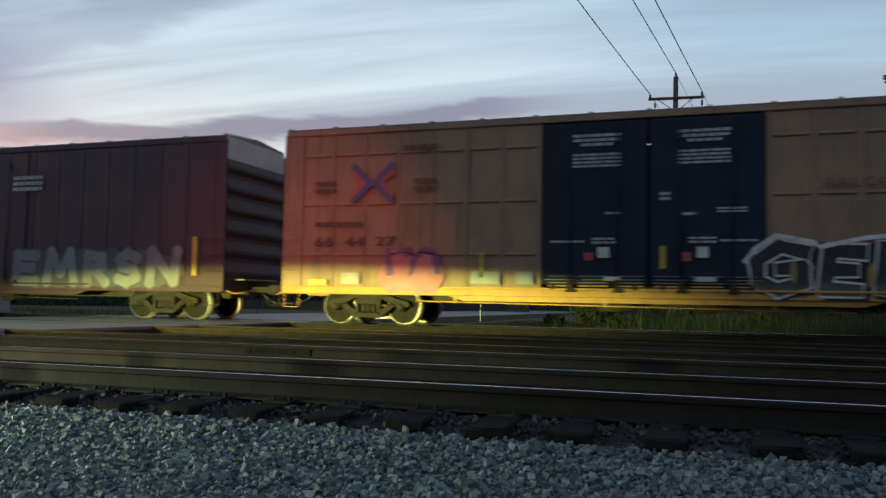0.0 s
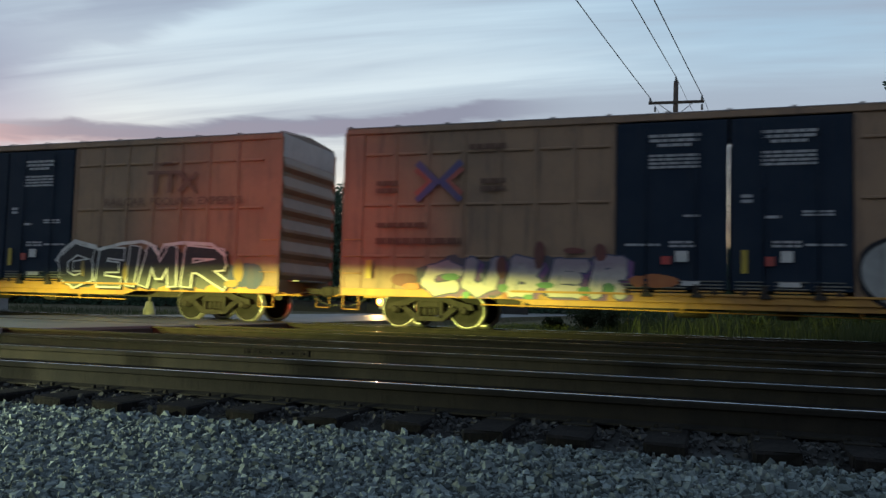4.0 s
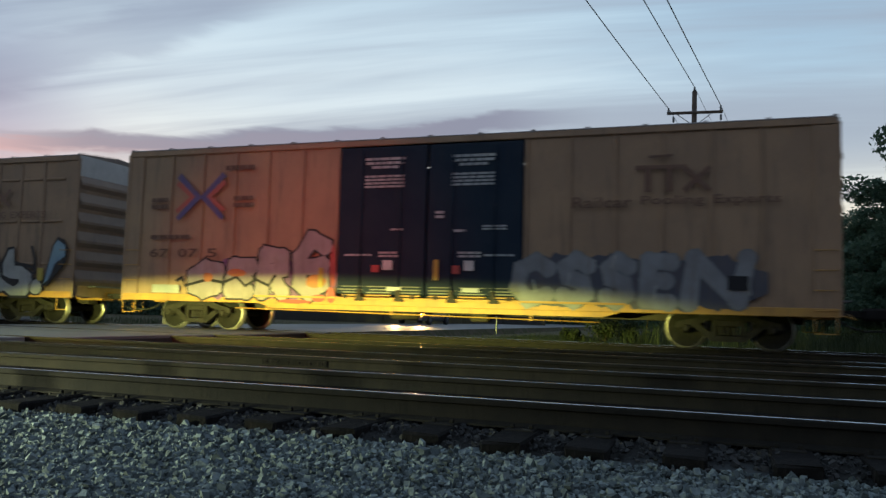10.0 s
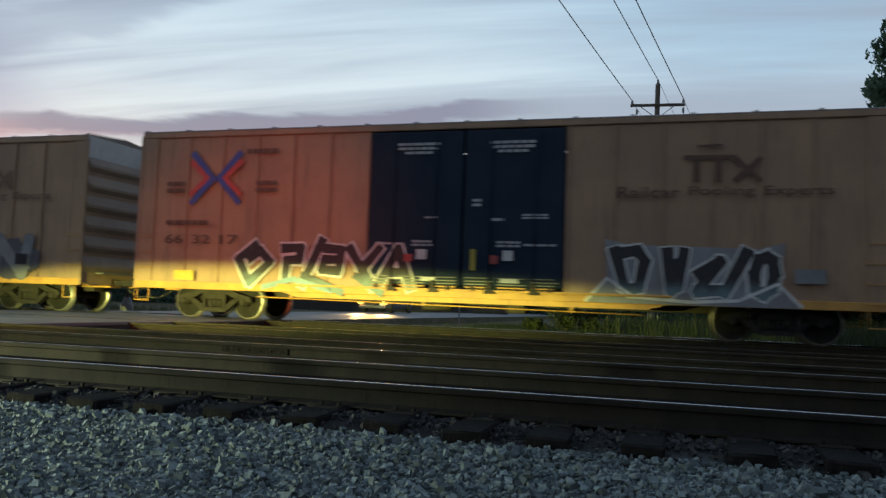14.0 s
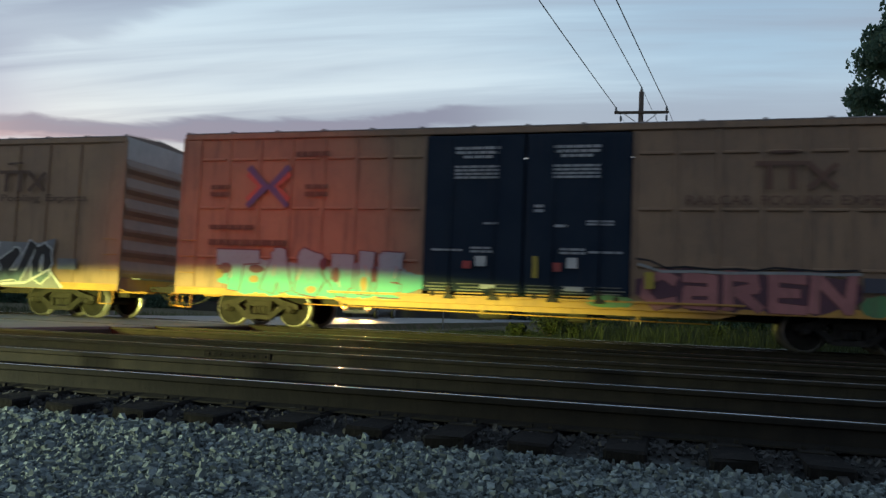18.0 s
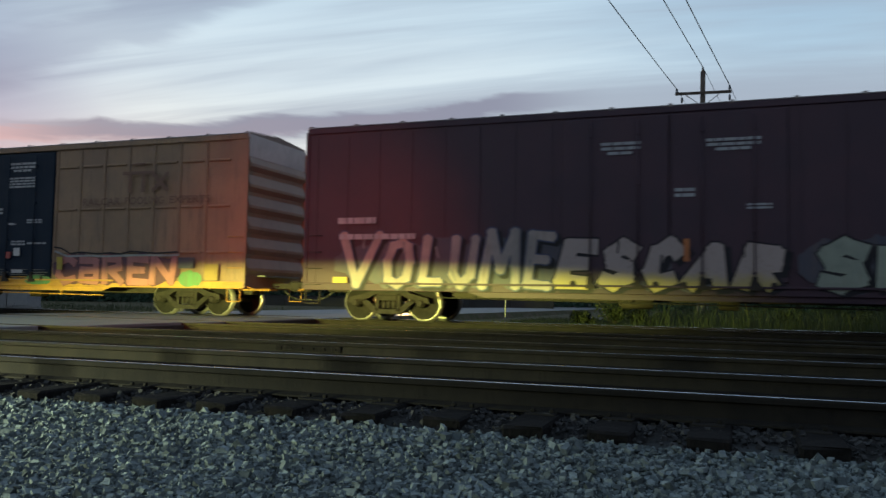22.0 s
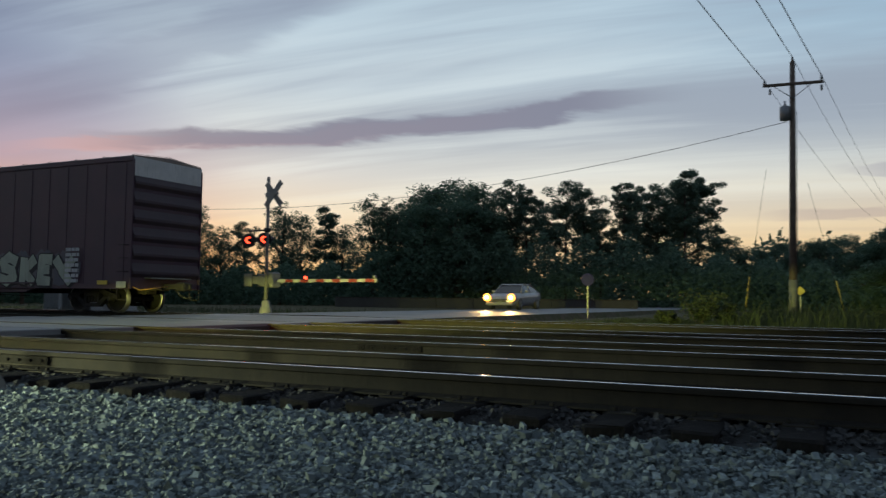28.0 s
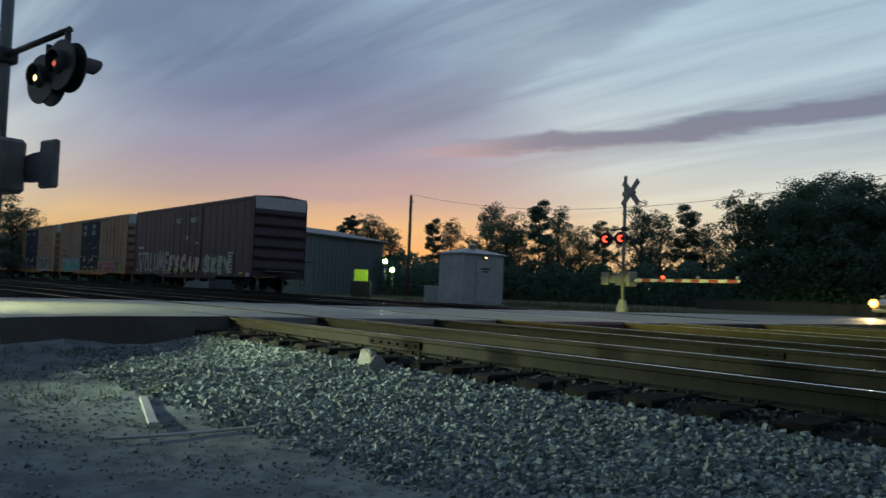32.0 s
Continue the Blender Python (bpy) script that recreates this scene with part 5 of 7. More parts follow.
def clutter():
    bm = boxed(-0.68, 0.68, -0.034, 0.034, 0, 0.025, 0.005)
    ob = new("board", mesh_from("board", bm, M["alu"]))
    ob.matrix_world = pose(-6.28, 2.34, -0.532, 0, 0, -16.4)
    tagged(ob, "short pale weathered board lying on the gravel", "board")
    bm = bmesh.new()
    rings = []
    for i in range(12):
        c = Vector((-5.37 + 0.2 * math.sin(1.5708 * min(1, 1.3 * i / 11)), 1.77 + 0.1055 * i, -0.542 + 0.004 * i))
        rings.append([bm.verts.new(c + Vector((0.011 * math.cos(q), -0.008 * math.cos(q), 0.012 * math.sin(q)))) for q in (0, 1.05, 2.09, 3.14, 4.19, 5.24)])
    for p, q in zip(rings, rings[1:]):
        for i in range(6):
            bm.faces.new((p[i], p[(i + 1) % 6], q[(i + 1) % 6], q[i]))
    bmesh.ops.recalc_face_normals(bm, faces=bm.faces[:])
    ob = new("stick", mesh_from("stick", bm, M["alu"]))
    tagged(ob, "long thin pale stick lying on the dirt", "stick")
    for x, y, s, rz in ((-6.35, 4.42, 0.13, 20), (-6.02, 4.30, 0.10, 60)):
        rr = random.Random(int(x * 100))
        bm = bmesh.new()
        plate(bm, [(-0.75, -1.2), (0.85, -1.2), (0.95, 0.3), (0.45, 1.0), (-0.3, 1.15), (-0.85, 0.45)], -0.6, 0.6)
        bmesh.ops.recalc_face_normals(bm, faces=bm.faces[:])
        bmesh.ops.bevel(bm, geom=bm.edges[:], offset=0.12, segments=2, affect="EDGES")
        for v in bm.verts:
            v.co += Vector((rr.uniform(-0.07, 0.07), rr.uniform(-0.1, 0.1), rr.uniform(-0.07, 0.07)))
        ob = new("rock", mesh_from("rock", bm, M["panel"]))
        ob.matrix_world = pose(x, y, -0.24, 0, 0, rz) @ Matrix.Diagonal((s * 0.8, s * 0.5, s * 1.05, 1))
        tagged(ob, "large pale block of stone among the ballast", "rock", "large rocks")


clutter()


def far_wall():
    ob = thing("low_wall", "long low dark grey wall before the trees", "wall", pose(-17.25, 62.0, -0.45, 0, 0, 0))
    for i in range(8):
        x = 2.2 - 3.4 * i
        part("wall_panel", boxed(x - 1.69, x + 1.69, -0.08, 0.08, -0.3, 0.88, 0.02), M["edge"], ob)
        part("wall_cap", boxed(x - 1.69, x + 1.69, -0.11, 0.11, 0.883, 0.95, 0.015), M["under"], ob)


far_wall()


# ---- lettering, markings and graffiti on the train ----
def spray(name, a, b):
    return material(name, worn(a, b, (0.12, 0.085, 0.06), scale=1.3, dirtiness=0.5, fine=9.0), 0.6)


M["g_white"] = spray("white_spray", (0.33, 0.34, 0.33), (0.23, 0.245, 0.245))
M["g_sand"] = spray("pinkish_white_spray", (0.36, 0.30, 0.27), (0.25, 0.22, 0.21))
M["g_pale"] = spray("pale_grey_spray", (0.215, 0.225, 0.245), (0.165, 0.165, 0.18))
M["g_dim"] = spray("dim_blue_spray", (0.050, 0.056, 0.080), (0.070, 0.066, 0.085))
M["g_navy"] = spray("navy_spray", (0.035, 0.055, 0.13), (0.05, 0.06, 0.11))
M["g_coral"] = spray("coral_spray", (0.46, 0.14, 0.085), (0.38, 0.11, 0.075))
M["g_maroon"] = spray("maroon_spray", (0.10, 0.028, 0.026), (0.14, 0.04, 0.035))
M["g_rust"] = spray("rusty_pink_spray", (0.27, 0.135, 0.095), (0.20, 0.11, 0.085))
M["g_ochre"] = spray("ochre_spray", (0.30, 0.21, 0.06), (0.22, 0.17, 0.06))
M["g_grey"] = spray("grey_spray", (0.19, 0.20, 0.21), (0.13, 0.14, 0.16))
M["g_black"] = material("black_spray", worn((0.010, 0.010, 0.014), (0.016, 0.016, 0.021), (0.05, 0.045, 0.045), 1.3, 0.3), 0.6, spec=0.3)
M["g_teal"] = spray("teal_spray", (0.03, 0.33, 0.36), (0.02, 0.26, 0.34))
M["g_cyan"] = spray("pale_blue_spray", (0.19, 0.31, 0.38), (0.14, 0.24, 0.33))
M["g_pink"] = spray("pink_spray", (0.48, 0.17, 0.20), (0.40, 0.13, 0.17))
M["g_purple"] = spray("purple_spray", (0.16, 0.07, 0.20), (0.12, 0.06, 0.16))
M["g_blue"] = spray("blue_paint", (0.035, 0.07, 0.30), (0.03, 0.055, 0.24))
M["g_red"] = spray("red_paint", (0.42, 0.055, 0.05), (0.34, 0.05, 0.045))
M["g_green"] = spray("green_spray", (0.10, 0.25, 0.10), (0.08, 0.19, 0.08))
M["g_orange"] = spray("orange_spray", (0.44, 0.16, 0.05), (0.36, 0.12, 0.04))
M["faded_blue"] = spray("faded_blue_paint", (0.068, 0.064, 0.20), (0.09, 0.075, 0.17))
M["faded_red"] = spray("faded_red_paint", (0.36, 0.085, 0.065), (0.31, 0.09, 0.07))
M["mark_faint"] = spray("faint_stencil_paint", (0.115, 0.056, 0.038), (0.15, 0.078, 0.05))
M["mark_dark"] = spray("dark_stencil_paint", (0.075, 0.036, 0.022), (0.10, 0.05, 0.03))
M["mark_white"] = spray("white_stencil_paint", (0.38, 0.40, 0.42), (0.28, 0.30, 0.32))
SKIN = -HALF - 0.048


def flat_mesh(name, polys, mat, y):
    """Thin painted shapes: polygons (x, z); each lies a hair in front of the one before."""
    bm = bmesh.new()
    for i, pts in enumerate(polys):
        vs = [bm.verts.new((x, y - 0.0006 * i, z)) for x, z in pts]
        f = bm.faces.new(vs)
    for f in bm.faces:
        f.normal_update()
        if f.normal.y > 0:
            f.normal_flip()
    return mesh_from(name, bm, mat)


def letters(name, text, x0, x1, z0, z1, mat, y, bold=0.0, slant=0.0, wobble=0.0, grow=0.0):
    """A word from the built-in font, fitted to a box on the side of a car."""
    cu = bpy.data.curves.new(name, "FONT")
    cu.body, cu.offset, cu.resolution_u = text, bold, 3
    tmp = new("lettering", cu)
    dg = bpy.context.evaluated_depsgraph_get()
    me = bpy.data.meshes.new_from_object(tmp.evaluated_get(dg))
    bpy.data.objects.remove(tmp)
    n = len(me.vertices)
    co = np.empty(n * 3)
    me.vertices.foreach_get("co", co)
    co = co.reshape(-1, 3)
    lo, hi = co.min(0), co.max(0)
    u = (co[:, 0] - lo[0]) / (hi[0] - lo[0])
    v = (co[:, 1] - lo[1]) / (hi[1] - lo[1])
    x = x0 - grow + u * (x1 - x0 + 2 * grow) + slant * (v - 0.5) * (z1 - z0)
    z = z0 - grow + v * (z1 - z0 + 2 * grow)
    if wobble:
        z = z + wobble * (np.sin(u * 17.0 + 1.0) + 0.6 * np.sin(u * 31.0)) * (v - 0.35)
        x = x + 0.5 * wobble * np.sin(v * 5.0 + u * 9.0)
    co = np.stack([x, np.full(n, y), z], -1)
    me.vertices.foreach_set("co", co.ravel())
    me.materials.clear()
    me.materials.append(mat)
    me.update()
    return me


def lettering(car, name, label, text, x0, x1, z0, z1, mat, y=SKIN, **kw):
    return part(name, letters(name, text, x0, x1, z0, z1, M[mat], y, **kw), None, car, label)


def phrase(car, name, label, text, x0, x1, z0, z1, mat, **kw):
    """A line of words, each a part of its own."""
    x = x0
    for word in text.split():
        w = (x1 - x0) * len(word) / len(text)
        lettering(car, name, label, word, x, x + w, z0, z1, mat, SKIN - 0.002, **kw)
        x += w + (x1 - x0) / len(text)


def blob(cx, cz, a, b, seed, power=2.6, n=30):
    """A rounded shape with an uneven edge."""
    rng = random.Random(seed)
    p1, p2 = rng.uniform(0, 6), rng.uniform(0, 6)
    pts = []
    for i in range(n):
        t = 6.28318 * i / n
        c, s = math.cos(t), math.sin(t)
        r = (abs(c) ** power + abs(s) ** power) ** (-1 / power) * (1 + 0.05 * math.sin(2 * t + p1) + 0.04 * math.sin(3 * t + p2))
        pts.append((cx + a * r * c, cz + b * r * s))
    return pts


def bar(p, q, w):
    (x0, z0), (x1, z1) = p, q
    l = math.hypot(x1 - x0, z1 - z0) or 1
    ux, uz = (x1 - x0) / l, (z1 - z0) / l
    nx, nz = -uz * w, ux * w
    e = w * 0.55
    x0, z0, x1, z1 = x0 - ux * e, z0 - uz * e, x1 + ux * e, z1 + uz * e
    return [(x0 - nx, z0 - nz), (x1 - nx * 0.8, z1 - nz * 0.8), (x1 + nx * 0.8, z1 + nz * 0.8), (x0 + nx, z0 + nz)]


PAINT = -HALF - 0.026


def fading(name, low, high, z0, z1):
    """Spray that changes colour up the letter, with a cloudy border; part of the change paints the low beam's cutoff.
    """
    def paint(k, p):
        x, y, z = k.xyz(p)
        zz = k.math("ADD", z, k.math("MULTIPLY", k.math("SUBTRACT", k.noise(p, 2.4, 4.0), 0.5), 0.5))
        c = k.mix(k.step(zz, z0, z1), low, high)
        return k.mix(k.math("MULTIPLY", k.step(k.noise(p, 11.0, 5.0, 0.7), 0.50, 0.78), 0.40), c, (0.12, 0.085, 0.06))
    return material(name, paint, 0.6)


# g_night: the pale foot paints the low beam's light on black letters
M["g_night"] = fading("black_spray_lit_below", (0.105, 0.115, 0.10), (0.011, 0.013, 0.020), 0.80, 1.30)
M["g_slate"] = fading("black_over_slate_spray", (0.115, 0.175, 0.19), (0.012, 0.012, 0.016), 0.95, 1.35)
M["g_lilac"] = fading("pale_blue_over_teal_spray", (0.06, 0.33, 0.29), (0.20, 0.335, 0.385), 1.15, 1.60)
M["g_cream"] = fading("cream_over_lilac_spray", (0.47, 0.43, 0.38), (0.26, 0.21, 0.245), 1.20, 1.62)
M["g_blush"] = spray("blush_white_spray", (0.29, 0.25, 0.25), (0.22, 0.195, 0.20))
M["g_bright"] = spray("clean_white_spray", (0.62, 0.63, 0.62), (0.48, 0.49, 0.49))
M["g_bone"] = fading("gold_under_white_spray", (0.42, 0.34, 0.12), (0.36, 0.30, 0.28), 0.95, 1.35)
M["g_mint"] = spray("pale_green_grey_spray", (0.27, 0.31, 0.25), (0.20, 0.235, 0.20))
M["g_rose"] = spray("dull_rose_spray", (0.40, 0.16, 0.155), (0.31, 0.125, 0.125))
M["g_plum"] = spray("dark_plum_spray", (0.105, 0.040, 0.060), (0.08, 0.034, 0.052))

RING = [(0.62, 1.0), (0.22, 0.92), (0.04, 0.55), (0.16, 0.12), (0.55, 0.0), (0.90, 0.16), (0.98, 0.55), (0.84, 0.90), (0.58, 1.0)]
STROKES = {
    "A": [[(0.0, 0.0), (0.48, 1.0), (1.0, 0.0)], [(0.22, 0.40), (0.78, 0.40)]],
    "a": [[(0.05, 0.95), (0.92, 0.90), (0.95, 0.05), (0.08, 0.08), (0.12, 0.50), (0.90, 0.50)]],
    "B": [[(0.12, 0.0), (0.10, 1.0), (0.85, 0.88), (0.72, 0.55), (0.15, 0.52)], [(0.60, 0.52), (0.95, 0.28), (0.72, 0.0), (0.12, 0.02)]],
    "C": [[(1.0, 0.80), (0.62, 1.0), (0.14, 0.80), (0.05, 0.32), (0.42, 0.0), (1.0, 0.14)]],
    "D": [[(0.0, 1.0), (0.42, 0.10), (0.62, 0.0)], [(0.20, 0.92), (0.72, 1.0), (0.98, 0.74), (0.86, 0.10), (0.55, 0.02)]],
    "E": [[(1.0, 0.94), (0.12, 0.98), (0.08, 0.04), (1.0, 0.0)], [(0.10, 0.52), (0.82, 0.50)]],
    "G": [[(0.95, 0.86), (0.45, 1.0), (0.06, 0.66), (0.14, 0.18), (0.52, 0.0), (0.95, 0.16), (0.92, 0.52), (0.50, 0.48)]],
    "H": [[(0.52, 1.0), (0.0, 0.64), (0.42, 0.04), (1.0, 0.56), (0.66, 0.86), (0.36, 0.62)]],
    "I": [[(0.55, 1.0), (0.45, 0.0)]],
    "/": [[(1.0, 1.0), (0.0, 0.0)]],
    "K": [[(0.08, 1.0), (0.10, 0.0)], [(0.95, 1.0), (0.15, 0.48), (1.0, 0.0)]],
    "L": [[(0.20, 1.0), (0.15, 0.06), (1.0, 0.06)]],
    "M": [[(0.0, 0.0), (0.14, 1.0), (0.50, 0.30), (0.84, 1.0), (1.0, 0.0)]],
    "N": [[(0.0, 0.0), (0.06, 1.0), (0.86, 0.05), (0.98, 1.0)]],
    "n": [[(0.05, 1.0), (0.42, 0.0), (0.70, 0.10), (0.92, 1.0)], [(0.30, 0.58), (0.80, 0.72)]],
    "O": [RING],
    "R": [[(0.10, 0.0), (0.08, 1.0), (0.80, 0.94), (0.88, 0.62), (0.14, 0.48)], [(0.42, 0.48), (1.0, 0.0)]],
    "S": [[(0.95, 0.84), (0.50, 1.0), (0.08, 0.80), (0.22, 0.56), (0.78, 0.44), (0.94, 0.18), (0.48, 0.0), (0.04, 0.12)]],
    "T": [[(0.0, 0.92), (1.0, 0.95)], [(0.50, 0.92), (0.46, 0.0)]],
    "U": [[(0.08, 1.0), (0.10, 0.24), (0.48, 0.0), (0.88, 0.22), (0.94, 1.0)]],
    "V": [[(0.0, 1.0), (0.48, 0.0), (1.0, 1.0)]],
    "Y": [[(0.0, 1.0), (0.50, 0.45), (1.0, 1.0)], [(0.50, 0.45), (0.95, 0.0)]],
    "Z": [[(0.0, 0.96), (0.92, 1.0), (0.92, 0.60), (0.30, 0.58), (0.32, 0.0)]],
    "z": [[(0.0, 0.55), (0.95, 0.98), (0.05, 0.05), (1.0, 0.10)]],
}


def disc(x, z, r, n=10):
    return [(x + r * math.cos(6.28318 * i / n), z + r * math.sin(6.28318 * i / n)) for i in range(n)]


def stroke_shapes(ch, x0, x1, z0, z1, w, slant, soft):
    """The strokes of one letter as bars, with round or square joints, inside the box."""
    out = []
    for line in STROKES[ch]:
        pts = [(x0 + w + u * (x1 - x0 - 2 * w) + slant * (v - 0.5), z0 + w + v * (z1 - z0 - 2 * w)) for u, v in line]
        out += [bar(p, q, w) for p, q in zip(pts, pts[1:])]
        if soft:
            out += [disc(x, z, w) for x, z in pts]
        else:
            out += [disc(x, z, w, 6) for x, z in pts[1:-1]]
    return out


def stroke_mesh(name, polys, mat, y):
    """Thin painted shapes, each a fraction of a millimetre before the last."""
    verts, faces = [], []
    for i, pts in enumerate(polys):
        area = sum(a[0] * b[1] - b[0] * a[1] for a, b in zip(pts, pts[1:] + pts[:1]))
        pts = pts if area > 0 else pts[::-1]
        faces.append(list(range(len(verts), len(verts) + len(pts))))
        verts += [(x, y - 0.0002 * i, z) for x, z in pts]
    return raw_mesh(name, verts, faces, M[mat])


def piece(car, label, word, fill, line, w=0.15, edge=0.045, slant=0.0, soft=True, shade=None, shine=None, seed=1):
    """A sprayed word: (letter, x0, x1, z0, z1) each, with outline, fill, cast shade and shine strokes."""
    rng = random.Random(seed)
    y = PAINT
    for ch, x0, x1, z0, z1 in word:
        wide = stroke_shapes(ch, x0, x1, z0, z1, w + edge, slant, soft)
        fat = stroke_shapes(ch, x0 + edge, x1 - edge, z0 + edge, z1 - edge, w, slant, soft)
        ob = part("graffiti_letter", stroke_mesh("graffiti_letter", wide, line, y - 0.004), None, car, label)
        if shade:
            part("drop_shadow", stroke_mesh("drop_shadow", [[(x + 0.10, max(0.77, z - 0.08)) for x, z in pts] for pts in wide], shade, y), None, ob)
        part("fill", stroke_mesh("fill", fat, fill, y - 0.009), None, ob)
        if shine:
            x, z = rng.uniform(x0 + w, x1 - w), rng.uniform(z0 + 0.1, z1 - 0.35)
            marks = [bar((x, z + 0.26), (x + rng.uniform(-0.1, 0.1), z), 0.024)]
            part("shine", stroke_mesh("shine", marks, shine, y - 0.013), None, ob)
        y -= 0.0012


def daubs(car, name, label, mat, spots, seed):
    """Loose sprayed blots: (x, z, half-width, half-height) each."""
    for i, (x, z, a, b) in enumerate(spots):
        part(name, stroke_mesh(name, [blob(x, z, a, b, seed + i, 2.0, 14)], mat, PAINT - 0.022 - 0.001 * (i % 3)), None, car, label)


def drawn_line(car, label, mat, pts, w):
    verts, faces = [], []
    for i, (x, z) in enumerate(pts):
        (xa, za), (xb, zb) = pts[max(0, i - 1)], pts[min(len(pts) - 1, i + 1)]
        l = math.hypot(xb - xa, zb - za)
        nx, nz = (za - zb) / l * w, (xb - xa) / l * w
        verts += [(x - nx, PAINT - 0.020, z - nz), (x + nx, PAINT - 0.020, z + nz)]
        if i:
            k = 2 * i
            faces.append((k - 2, k, k + 1, k - 1))
    part("sprayed_line", raw_mesh("sprayed_line", verts, faces, M[mat]), None, car, label)


def cloud_patch(car, label, x0, x1, z0, z1, mat, seed, y=PAINT + 0.002):
    """A sprayed ground with a ragged edge."""
    rng = random.Random(seed)
    bm = bmesh.new()
    n = int((x1 - x0) * 9) + 6
    h = z1 - z0
    rows = []
    for j in range(n + 1):
        x = x0 + (x1 - x0) * j / n
        end = min(1.0, 0.35 + 5.0 * min(j, n - j) / n)
        top = z0 + 0.5 * h + 0.5 * h * end * (0.80 + 0.13 * math.sin(j * 0.55 + seed) + 0.10 * rng.uniform(-1, 1))
        low = z0 + 0.5 * h - 0.5 * h * end * (0.88 + 0.06 * math.sin(j * 0.8 + 2 * seed) + 0.08 * rng.uniform(-1, 1))
        rows.append((bm.verts.new((x, y, low)), bm.verts.new((x, y, top))))
    for p, q in zip(rows, rows[1:]):
        bm.faces.new((p[0], q[0], q[1], p[1]))
    return part("sprayed_ground", bm, M[mat], car, label)


def text_block(car, x0, x1, z0, z1, rows, taper=0.0, mat="mark_white"):
    """Lines of small lettering too fine to read, as bars broken into words."""
    rng = random.Random(int((x0 + z0) * 100))
    h = (z1 - z0) / rows
    ps = []
    for i in range(rows):
        a = x0 + taper * i * (x1 - x0) * 0.5 / max(1, rows - 1) * (1 if i == rows - 1 else 0.15)
        b = x1 - (a - x0)
        zt = z1 - i * h
        x = a
        while x < b - 0.02:
            w = min(rng.uniform(0.12, 0.3), b - x)
            ps.append([(x, zt - h * 0.62), (x + w, zt - h * 0.62), (x + w, zt), (x, zt)])
            x += w + 0.03
    ob = part("stencilling", flat_mesh("stencilling", ps, M[mat], SKIN - 0.002), None, car, "lines of small stencilling")
    ob["kind"] = "stuff"


def cross_logo(car, x0, x1, z0, z1, fade):
    cx, cz, a, b = 0.5 * (x0 + x1), 0.5 * (z0 + z1), 0.5 * (x1 - x0), 0.5 * (z1 - z0)

    def line(pts, w):
        return [bar((cx + p[0] * a, cz + p[1] * b), (cx + q[0] * a, cz + q[1] * b), w) for p, q in zip(pts, pts[1:])]
    blue_paint, red_paint = (M["faded_blue"], M["faded_red"]) if fade else (M["g_blue"], M["g_red"])
    red = line([(-1, 0.62), (-0.35, 0), (-1, -0.62)], 0.075)
    label = "faded blue and red crossed-chevron emblem" if fade else "blue and red crossed-chevron emblem"
    ob = part("emblem", flat_mesh("emblem", red, red_paint, SKIN - 0.002), None, car, label)
    part("chevron", flat_mesh("chevron", line([(1, 0.62), (0.35, 0), (1, -0.62)], 0.075), red_paint, SKIN - 0.002), None, ob)
    part("chevron", flat_mesh("chevron", line([(-0.95, 0.95), (-0.1, 0.0), (-0.95, -0.95)], 0.085), blue_paint, SKIN - 0.006), None, ob)
    part("chevron", flat_mesh("chevron", line([(0.95, 0.95), (0.12, 0.0), (0.95, -0.95)], 0.085), blue_paint, SKIN - 0.009), None, ob)


def company_mark(car, x0, x1, z0, z1, mat):
    """Owner's mark as plain shapes: a long bar, two stems, a saltire."""
    w, h = x1 - x0, z1 - z0
    t = 0.10 * w
    ps = [bar((x0, z1), (x0 + 0.68 * w, z1), 0.05), bar((x0 + 0.16 * w, z0), (x0 + 0.16 * w, z1), 0.07), bar((x0 + 0.46 * w, z0), (x0 + 0.46 * w, z1), 0.07),
          bar((x0 + 0.68 * w, z0), (x1, z1 - 0.05), 0.06), bar((x0 + 0.68 * w, z1 - 0.05), (x1, z0), 0.06), bar((x0 + 0.18 * w, z1 + 0.24), (x0 + 0.5 * w, z1 + 0.26), 0.03)]
    part("owner_mark", flat_mesh("owner_mark", ps, M[mat], SKIN - 0.002), None, car, "dark painted owner's mark")


def patches(car, spots):
    for x0, x1, z0, z1, mat, label in spots:
        part("small_plate", boxed(x0, x1, SKIN - 0.045, SKIN - 0.030, z0, z1), M[mat], car, label)


def standard_marks(car, number, caps, logo, slogan_rows=1, fade=True):
    cross_logo(car, *logo, fade)
    ink = "mark_faint" if fade else "mark_dark"
    company_mark(car, 5.05, 6.6, 3.5, 4.02, ink)
    text_block(car, -8.28, -6.98, 2.39, 2.58, 1, mat="mark_dark")
    if number:
        phrase(car, "car_number", "dark stencilled number", number, -8.28, -6.06, 1.96, 2.20, "mark_dark", bold=0.012)
    else:
        text_block(car, -8.28, -6.06, 1.96, 2.20, 1, mat="mark_dark")
    words = "RAILCAR POOLING EXPERTS" if caps else "Railcar Pooling Experts"
    phrase(car, "slogan_word", "dark painted slogan", words, 3.6, 8.06, 3.12, 3.33 if caps else 3.38, ink, bold=0.008)
    text_block(car, -8.3, -7.75, 3.25, 3.62, 2, mat="mark_dark")
    text_block(car, -5.6, -5.0, 3.25, 3.62, 2, mat="mark_dark")
    text_block(car, -5.9, -5.0, 4.26, 4.46, 1, mat="mark_dark")
    door_marks(car)


